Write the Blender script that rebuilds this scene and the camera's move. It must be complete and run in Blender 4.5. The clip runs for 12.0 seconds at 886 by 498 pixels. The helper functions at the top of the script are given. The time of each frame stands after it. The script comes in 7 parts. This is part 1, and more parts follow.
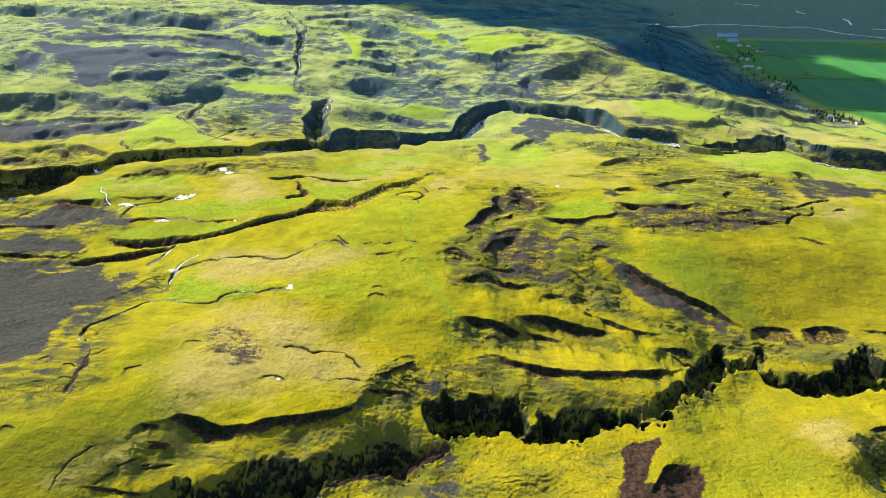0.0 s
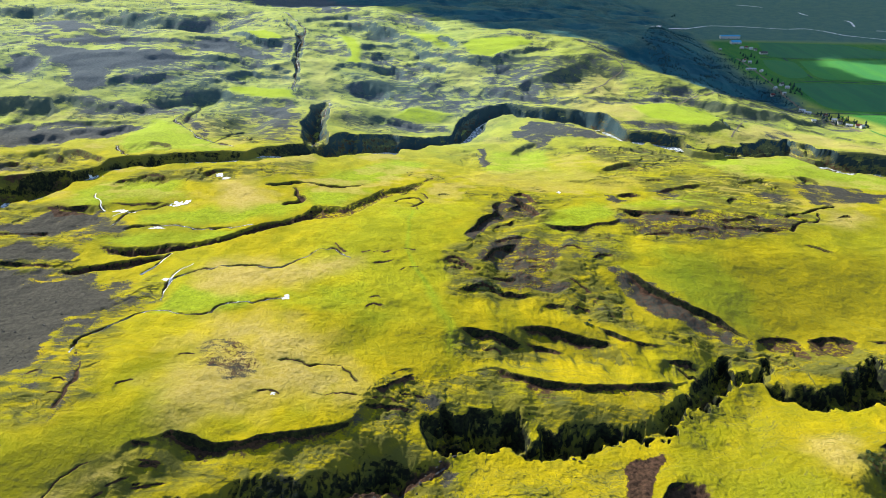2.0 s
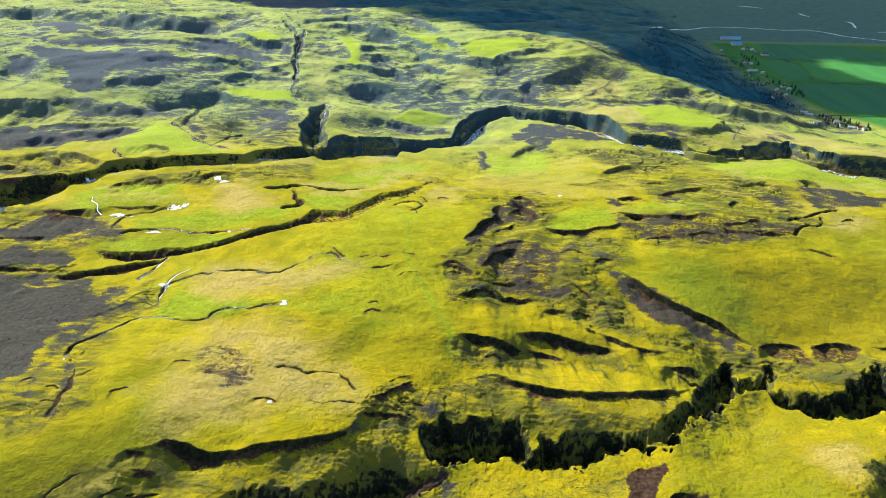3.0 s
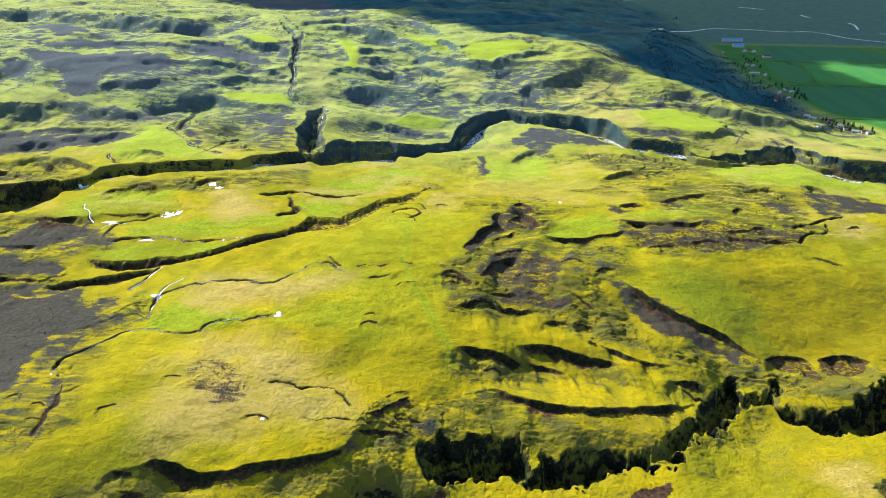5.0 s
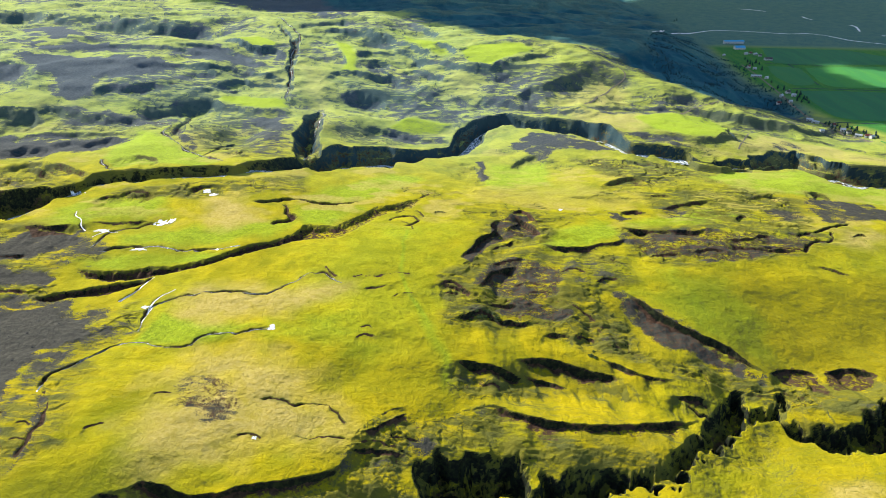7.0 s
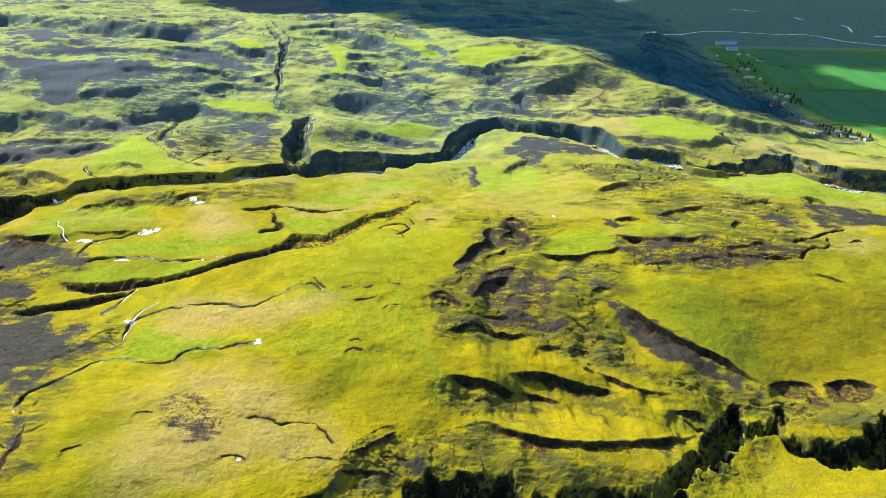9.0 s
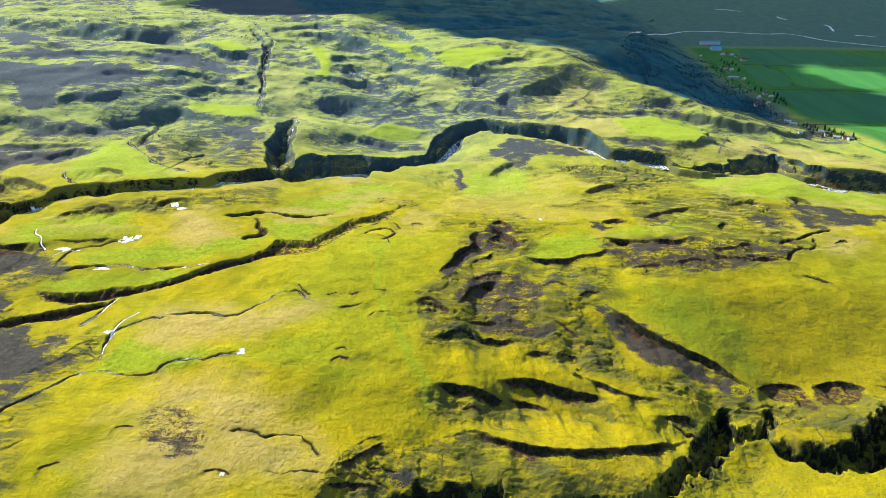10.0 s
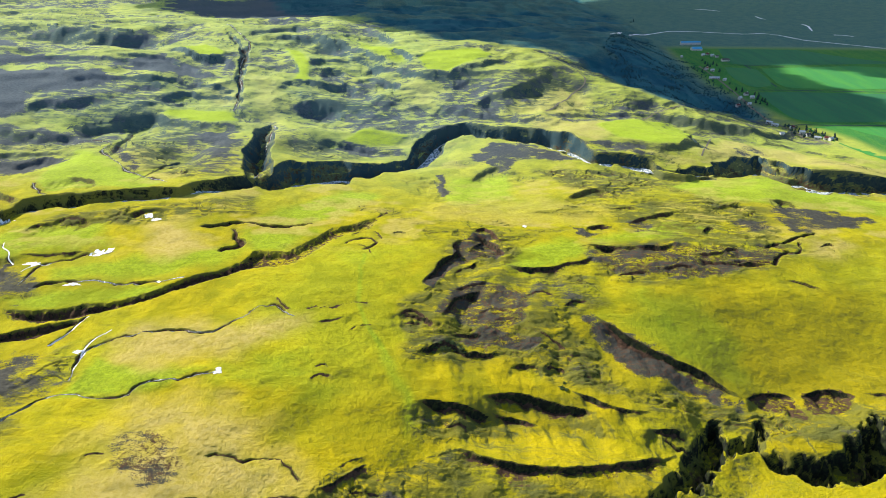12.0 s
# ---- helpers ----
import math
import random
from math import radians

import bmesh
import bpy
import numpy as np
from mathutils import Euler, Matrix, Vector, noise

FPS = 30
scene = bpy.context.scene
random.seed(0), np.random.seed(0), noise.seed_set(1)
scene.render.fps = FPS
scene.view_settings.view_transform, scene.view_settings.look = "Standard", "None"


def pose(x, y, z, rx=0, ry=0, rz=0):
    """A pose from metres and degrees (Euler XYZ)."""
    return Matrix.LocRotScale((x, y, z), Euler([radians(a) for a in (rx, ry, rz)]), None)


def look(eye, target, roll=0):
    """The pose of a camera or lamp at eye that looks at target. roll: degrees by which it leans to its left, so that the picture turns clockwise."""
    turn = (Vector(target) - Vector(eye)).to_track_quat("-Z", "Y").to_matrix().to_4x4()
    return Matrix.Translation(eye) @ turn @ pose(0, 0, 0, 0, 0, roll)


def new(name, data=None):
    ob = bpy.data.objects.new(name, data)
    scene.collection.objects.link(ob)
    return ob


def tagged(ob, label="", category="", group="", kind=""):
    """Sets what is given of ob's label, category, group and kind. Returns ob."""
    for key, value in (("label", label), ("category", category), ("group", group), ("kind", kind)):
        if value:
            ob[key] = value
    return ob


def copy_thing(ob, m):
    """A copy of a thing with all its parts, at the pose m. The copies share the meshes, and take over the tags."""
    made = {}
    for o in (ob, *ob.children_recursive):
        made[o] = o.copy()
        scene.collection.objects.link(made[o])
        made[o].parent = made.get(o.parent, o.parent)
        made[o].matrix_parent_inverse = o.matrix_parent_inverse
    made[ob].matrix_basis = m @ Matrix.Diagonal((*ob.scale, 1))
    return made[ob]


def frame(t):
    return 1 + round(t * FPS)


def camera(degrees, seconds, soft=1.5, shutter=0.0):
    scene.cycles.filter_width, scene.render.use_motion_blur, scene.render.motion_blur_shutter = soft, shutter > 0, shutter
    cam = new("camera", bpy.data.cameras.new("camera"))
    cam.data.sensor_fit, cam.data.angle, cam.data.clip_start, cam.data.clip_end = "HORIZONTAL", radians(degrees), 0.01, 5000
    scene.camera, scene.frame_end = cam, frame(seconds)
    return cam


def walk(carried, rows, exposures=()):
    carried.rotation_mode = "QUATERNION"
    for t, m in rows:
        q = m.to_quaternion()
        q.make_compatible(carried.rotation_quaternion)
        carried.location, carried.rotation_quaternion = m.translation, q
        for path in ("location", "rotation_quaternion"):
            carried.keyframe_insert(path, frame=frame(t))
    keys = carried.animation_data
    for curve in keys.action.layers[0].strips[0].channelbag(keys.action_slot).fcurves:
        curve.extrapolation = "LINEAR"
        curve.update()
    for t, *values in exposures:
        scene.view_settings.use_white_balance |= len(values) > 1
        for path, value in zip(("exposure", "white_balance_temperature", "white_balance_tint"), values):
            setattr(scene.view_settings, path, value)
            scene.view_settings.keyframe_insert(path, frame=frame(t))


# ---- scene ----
cam = camera(66.0, 12.0, soft=0.7)
PATH = [  # seconds, x, y, z, pitch from level, yaw to the left
    (0.0, 0.00, 0.00, 300.00, -27.954, 0.145),
    (0.5, 0.23, 3.32, 300.21, -27.942, 0.166),
    (1.0, 0.52, 6.62, 300.44, -27.938, 0.186),
    (1.5, 0.82, 9.97, 300.67, -27.930, 0.204),
    (2.0, 1.16, 13.51, 300.91, -27.915, 0.212),
    (2.5, 1.47, 17.08, 301.17, -27.910, 0.234),
    (3.0, 1.81, 20.74, 301.48, -27.884, 0.230),
    (5.0, 3.29, 35.75, 302.63, -27.866, 0.240),
    (5.5, 3.65, 39.56, 302.94, -27.849, 0.232),
    (6.0, 3.91, 43.39, 303.18, -27.844, 0.211),
    (6.5, 4.24, 47.16, 303.50, -27.835, 0.205),
    (7.0, 4.71, 51.01, 303.89, -27.833, 0.211),
    (9.0, 6.63, 66.56, 305.38, -27.853, -0.425),
    (9.5, 7.04, 70.58, 305.77, -27.846, -1.041),
    (10.0, 7.39, 74.64, 306.15, -27.853, -1.654),
    (10.5, 7.73, 78.67, 306.53, -27.873, -2.102),
    (11.0, 8.08, 82.76, 306.89, -27.862, -2.511),
    (11.5, 8.45, 86.89, 307.22, -27.879, -2.846),
    (12.0, 8.88, 91.14, 307.53, -27.865, -3.209),
]
walk(cam, [(t, pose(x, y, z, 90 + p, 0, w)) for t, x, y, z, p, w in PATH])

# ---- daylight ----
SUN_AZ, SUN_EL = radians(-52), radians(29)      # ahead of the flight and to its left
world = bpy.data.worlds.new("sky")
scene.world = world
world.use_nodes = True
wn = world.node_tree.nodes
sky = wn.new("ShaderNodeTexSky")
sky.sky_type, sky.sun_disc = "NISHITA", False
sky.sun_elevation, sky.sun_rotation = SUN_EL, SUN_AZ
sky.air_density, sky.dust_density = 1.0, 0.6
wn["Background"].inputs["Strength"].default_value = 0.105
world.node_tree.links.new(sky.outputs["Color"], wn["Background"].inputs["Color"])
sun_ob = new("sun", bpy.data.lights.new("sun", "SUN"))
sun_ob.data.energy, sun_ob.data.angle, sun_ob.data.color = 4.6, radians(0.5), (1.0, 0.94, 0.82)
sun_dir = Vector((math.sin(SUN_AZ) * math.cos(SUN_EL), math.cos(SUN_AZ) * math.cos(SUN_EL), math.sin(SUN_EL)))
sun_ob.matrix_world = look(sun_dir * 1000, (0, 0, 0))
scene.view_settings.exposure = 0.87

# ---- the lie of the land: broad swells on a gentle slope, and the flat valley floor ----
VALLEY_Z = -40.0


def noise2(x, y, seed=0):
    """Smooth value noise between -1 and 1."""
    xi, yi = np.floor(x), np.floor(y)
    fx, fy = x - xi, y - yi
    xi, yi = xi.astype(np.int64), yi.astype(np.int64)

    def at(i, j):
        n = (i * 374761393 + j * 668265263 + seed * 362437 + 1013904223) & 0xFFFFFFFF
        n = ((n ^ (n >> 13)) * 1274126177) & 0xFFFFFFFF
        n = ((n ^ (n >> 16)) * 2246822519) & 0xFFFFFFFF
        return ((n ^ (n >> 15)) & 0xFFFF) / 32767.5 - 1.0

    u, v = fx * fx * fx * (fx * (fx * 6 - 15) + 10), fy * fy * fy * (fy * (fy * 6 - 15) + 10)
    a, b, c, d = at(xi, yi), at(xi + 1, yi), at(xi, yi + 1), at(xi + 1, yi + 1)
    return (a + (b - a) * u) * (1 - v) + (c + (d - c) * u) * v


def fbm(x, y, size, octaves=4, seed=0, gain=0.5):
    out, amp, total = 0.0, 1.0, 0.0
    for o in range(octaves):
        c, s = math.cos(0.7 * o + seed), math.sin(0.7 * o + seed)
        out = out + amp * noise2((x * c - y * s) / size, (x * s + y * c) / size, seed * 17 + o)
        total, amp, size = total + amp, amp * gain, size / 2.03
    return out / total


def ss(t):
    t = np.clip(t, 0.0, 1.0)
    return t * t * (3 - 2 * t)


def dist_line(pts, x, y):
    """Distance to a line of points, the share of its length passed, and the side (1: on its right)."""
    p = np.asarray(pts, float).reshape(-1, 2)
    seg = np.diff(p, axis=0)
    ln = np.hypot(seg[:, 0], seg[:, 1])
    cum = np.r_[0, np.cumsum(ln)]
    best, share, side, lean = np.full(x.shape, 1e9), np.zeros(x.shape), np.ones(x.shape), np.zeros(x.shape)
    for (ax, ay), (dx, dy), n, c in zip(p[:-1], seg, ln, cum):
        t = np.clip(((x - ax) * dx + (y - ay) * dy) / (n * n), 0, 1)
        ex, ey = x - ax - t * dx, y - ay - t * dy
        d = np.hypot(ex, ey)
        off = np.abs(dx * ey - dy * ex) / n
        near = (d < best - 1e-6) | ((d < best + 1e-6) & (off > lean))   # at a corner, the side that it lies on more squarely
        lean = np.where(near, off, lean)
        best = np.where(near, d, best)
        share = np.where(near, (c + t * n) / cum[-1], share)
        side = np.where(near, np.where(dx * ey - dy * ex < 0, 1.0, -1.0), side)
    return best, share, side


def inside(poly, x, y):
    p = np.asarray(poly, float).reshape(-1, 2)
    hit = np.zeros(x.shape, bool)
    for (ax, ay), (bx, by) in zip(p, np.roll(p, -1, 0)):
        if ay != by:
            hit ^= ((ay > y) != (by > y)) & (x < (bx - ax) * (y - ay) / (by - ay) + ax)
    return hit


SWELLS = [  # centre x, y, radius, height
    (-250, 330, 150, 9.8),
    (-60, 330, 150, -3.1),
    (130, 330, 150, -7.3),
    (320, 330, 150, 10.5),
    (-330, 480, 160, -9.3),
    (-130, 480, 160, 2.3),
    (70, 480, 160, -3.7),
    (270, 480, 160, -4.5),
    (470, 480, 160, -1.1),
    (-420, 680, 200, -1.8),
    (-180, 680, 200, 1.1),
    (60, 680, 200, 14.3),
    (300, 680, 200, -0.0),
    (540, 680, 200, -4.5),
    (-500, 900, 220, -12.3),
    (-230, 900, 220, 8.4),
    (40, 900, 220, -25.3),
    (310, 900, 220, 7.8),
    (580, 900, 220, -5.5),
    (-700, 1180, 260, 23.0),
    (-400, 1180, 260, 12.5),
    (-120, 1180, 260, -9.5),
    (160, 1180, 260, 13.3),
    (440, 1180, 260, -5.6),
    (700, 1180, 260, -22.9),
    (-900, 1480, 380, 19.9),
    (-500, 1480, 380, 21.0),
    (-100, 1480, 380, 24.8),
    (300, 1480, 380, 36.5),
]
VALLEY_FOOT = [703, 874, 683, 1017, 675, 1080, 625, 1171, 613, 1283, 587, 1416, 612, 1669, 641, 1945, 653, 2216, 622, 2455, 657, 3116]

RIVER_RIM = [-3000, 87, -578, 687, -500, 720, -470, 722, -452, 736, -426, 737, -408, 748, -396, 774, -375, 788, -347, 786, -312, 786, -287, 793, -266, 794, -239, 795, -229, 809, -203, 817, -184, 830, -165, 845, -150, 863, -142, 891, -112, 893, -83, 908, -52, 910, -21, 918, 2, 938, 19, 983, 36, 1014, 64, 1049, 91, 1055, 116, 1044, 149, 1031, 183, 1025, 214, 1007, 235, 984, 247, 961, 254, 923, 278, 923, 304, 917, 322, 912, 331, 876, 355, 869, 384, 886, 425, 910, 450, 931, 494, 956, 496, 923, 511, 904, 3000, 704]   # the north rim of the river canyon, which stands higher


def base(x, y):
    z = -0.0345 * x
    z = np.clip(z, -45, 45)
    for cx, cy, r, h in SWELLS:
        z = z + h * np.exp(-((x - cx) ** 2 + (y - cy) ** 2) / (r * r))
    z = z + 22 * ss((y - 1250) / 900) * ss((500 - x) / 500)
    d, s, side = dist_line(RIVER_RIM, x, y)
    z = z + 9 * np.where(side < 0, np.exp(-d / 240), ss(1 - d / 10))
    d, s, side = dist_line(VALLEY_FOOT, x, y)
    k = ss((d * side + 120) / 150)
    return z * (1 - k) + VALLEY_Z * k

# ---- the lines of the land: x, y in pairs ----
CANYONS = {  # far rim, near rim, depth, run of the far wall and of the near one, raggedness
    "front": ([-196.8, 262.1, -169.2, 275.7, -159.5, 290.7, -146.1, 289.3, -129.1, 294.2, -115.4, 307, -99.4, 313.3, -83.4, 310.7, -69.1, 319.6, -52.7, 328.8, -35.2, 332.7, -18.6, 327.4, -8.1, 331.5, -12.8, 345.3, -14.8, 364, 1.4, 377.8, 10.1, 374.7, 51.4, 380.5, 57.8, 374.7, 59.4, 358.7, 65.4, 371.7, 77.9, 366.8, 85, 370.2, 104.4, 373.2, 141.4, 375.9] + [151.3, 383, 168.4, 399.3, 184.2, 415.7, 199.5, 431, 209.8, 447.7, 220.6, 455.2, 227.1, 452.1, 228.9, 435.6, 244.3, 440.6, 252.3, 453.4, 259.7, 455.7, 257.5, 440.2, 254.5, 426.3, 267.1, 421.1, 285.6, 414, 297.2, 419.3, 303.6, 427.9, 314.2, 433, 326.2, 447.3, 344, 453.5, 336.5, 436.4, 338.8, 425.5, 374.7, 428.1, 419, 416.9],
        [-80.1, 276.2, -66.1, 292.5, -58.6, 300.5, -47.2, 305.6, -33.7, 308.4, -24.9, 312.0, -13.0, 321.8, -3.8, 330.6, 5.1, 338.8, 16.3, 341.8, 31.2, 339.6, 42.9, 345.8, 51.6, 338.3, 62.7, 336.3, 74.3, 339.8, 83.9, 340.8, 96.3, 347.5, 108.7, 352.1, 113.9, 349.5, 120.6, 353.7, 129.2, 357.5, 135.8, 352.9, 144.3, 355.8, 149.5, 353.7, 151.5, 357.6, 141.7, 361.1, 141.2, 363.9, 150.5, 362.5, 159.1, 361.9, 158.6, 367.2, 154.1, 371.2, 163.1, 369.4] + [169.2, 373.4, 168.5, 378.5, 174.8, 378.8, 179.9, 378.7, 179.5, 382.5, 173.3, 382.8, 183.1, 384.8, 188.6, 383.7, 193.0, 389.1, 188.5, 393.7, 196.3, 393.8, 203.5, 402.7, 200.3, 407.4, 210.0, 407.2, 216.6, 414.0, 216.8, 418.7, 222.7, 417.5, 230.9, 420.9, 242.1, 423.3, 245.5, 418.1, 245.7, 407.9, 250.3, 405.7, 259.4, 403.0, 260.8, 397.1, 264.6, 392.2, 272.3, 387.7, 287.3, 385.8, 293.7, 390.3, 307.3, 393.3, 352.9, 393.6, 388.0, 376.6], 30, 26, 9, 3.2),
    "river_west": ([-578.4, 687.4, -500.7, 720.2, -470.3, 722.6, -452, 736.4, -426.3, 737, -408.7, 748.1, -396.6, 773.7, -375.1, 788, -347.2, 787.1, -312.5, 785.9, -288, 795.1, -267.4, 795.5, -240, 796.4, -229.5, 810.3, -202.9, 817, -184.2, 829.7, -165.4, 844.7, -150.5, 865.9, -144.1, 899, -114.4, 906.8, -85, 926.4, -52.8, 919, -21.4, 925.9, 2.5, 954.5, 19.9, 1017.4, 37.5, 1032.1],
        [-515.3, 590.9, -465.6, 654.3, -443.6, 667.9, -427, 694.8, -411.6, 728.5, -397.2, 747.3, -365.4, 758.9, -329.8, 771.9, -297.2, 776, -264.9, 782, -238.7, 787.6, -215.2, 804.7, -180.6, 805.5, -153.6, 811.4, -120.2, 826.4, -93.8, 849.8, -64.2, 847.2, -50.8, 873.9, -31.6, 867.8, -13.1, 889.8, 10.3, 909.3, 34.9, 940.6, 52.5, 971, 69.2, 1002], 15, 13, 14, 5.0),
    "river_east": ([2.5, 954.5, 19.9, 1017.4, 37.5, 1032.1, 64.3, 1051.5, 91, 1055.4, 116.5, 1045.4, 149.9, 1031.5, 183.5, 1025.3, 214.9, 1008.2, 235.7, 984.9, 247.3, 961.2, 255.1, 923.8, 278.7, 923.6, 305.2, 919.2, 324.3, 916.6, 339.5, 898.4, 367, 897.6, 396.6, 914.2, 439.1, 939.5, 463, 957.5, 502.3, 971.1, 509.5, 948.4, 523.5, 926.1, 541.1, 898.3, 571.2, 894.1, 608.3, 892.7, 707.6, 904.6],
        [10.3, 909.3, 34.9, 940.6, 52.5, 971, 70.9, 1003.1, 88.6, 1013.9, 101.5, 1014.2, 117, 997.5, 133.6, 994.6, 158, 988.2, 177.1, 976.5, 199.8, 963.5, 219.4, 937.5, 238.6, 915.1, 258.8, 900.1, 288.5, 893.7, 317.6, 885.9, 341.9, 867, 380.3, 866.5, 424.9, 881.6, 468.4, 891.7, 478.1, 863.4, 492.2, 845.3, 525.9, 837.2, 576.1, 835.4, 658.6, 831.9], 15, 13, 28, 5.0),
    "side_glen": ([-174.1, 814.4, -180.9, 836.3, -190.3, 871.1, -199.7, 921.5, -202.3, 957.0, -201.2, 992.0, -196.3, 1032.5, -183.7, 1052.1],
        [-144.0, 850.0, -149.6, 868.8, -152.9, 895.8, -152.7, 926.9, -162.7, 968.5, -163.7, 998.1, -165.6, 1029.3, -183.7, 1052.1], 22, 20, 26, 4.0),
    "upper_glen": ([-215.4, 989.7, -234.2, 1033.7, -240.0, 1081.2, -249.7, 1140.5, -264.4, 1205.7, -272.5, 1268.5, -275.4, 1317.0, -291.9, 1368.9, -321.1, 1436.3, -345.8, 1510.0, -362.3, 1576.9],
        [-206.0, 983.7, -224.3, 1027.2, -227.9, 1074.2, -234.2, 1132.8, -245.4, 1188.8, -252.6, 1250.0, -252.3, 1307.1, -267.5, 1369.0, -295.7, 1424.7, -331.1, 1497.3, -362.3, 1576.9], 12, 14, 14, 4.0),
    "long_gully": ([-341.4, 587.5, -326.9, 579.4, -309.9, 577.4, -287.6, 575.5, -262.8, 581.5, -236.4, 583.7, -212.2, 594.4, -193.9, 608.9, -179.2, 618.3, -158.8, 629.6, -141.5, 645, -135.9, 664, -117.6, 661.8, -105.5, 660.5, -95.1, 673.9, -79.2, 697.3, -68.3, 717.3, -49.7, 727.1, -30.7, 738.2, -14.7, 762.2, -1.3, 781.8],
        [-335.2, 583.6, -306.1, 561.8, -285.5, 556.4, -260.6, 560.4, -242, 567.7, -223.1, 575.7, -203.7, 583.4, -190.4, 595, -175.2, 600.9, -160.9, 611.9, -140.8, 624.8, -119.1, 632.7, -96.4, 635.5, -81, 653.9, -65.6, 683.6, -48.3, 702.9, -29.9, 714.3, -17.7, 744.6, 0.1, 774.5], 5.8, 7, 9, 1.5),
    "tongue_gully": ([-340.6, 528.2, -325.2, 540.2, -302.1, 546.1, -279.5, 554.7, -255, 559.3],
        [-340.6, 528.2, -318.1, 525.2, -305.8, 531.3, -277.2, 535.8, -265.6, 545.6, -252.2, 554.6], 5, 4, 5, 1.0),
    "left_glen": ([-361.8, 1047.6, -371.8, 1019.9, -361.7, 953.6, -369.1, 932.8, -367.6, 909.6, -352.4, 887.3, -329.3, 869.1, -302.5, 841.9, -273, 810],
        [-357.5, 1044.4, -357.5, 1011.6, -339.1, 943.1, -333.8, 910.3, -341.6, 896.2, -328.5, 878.4, -303.5, 857, -273, 819.9], 5, 12, 12, 1.0),
}
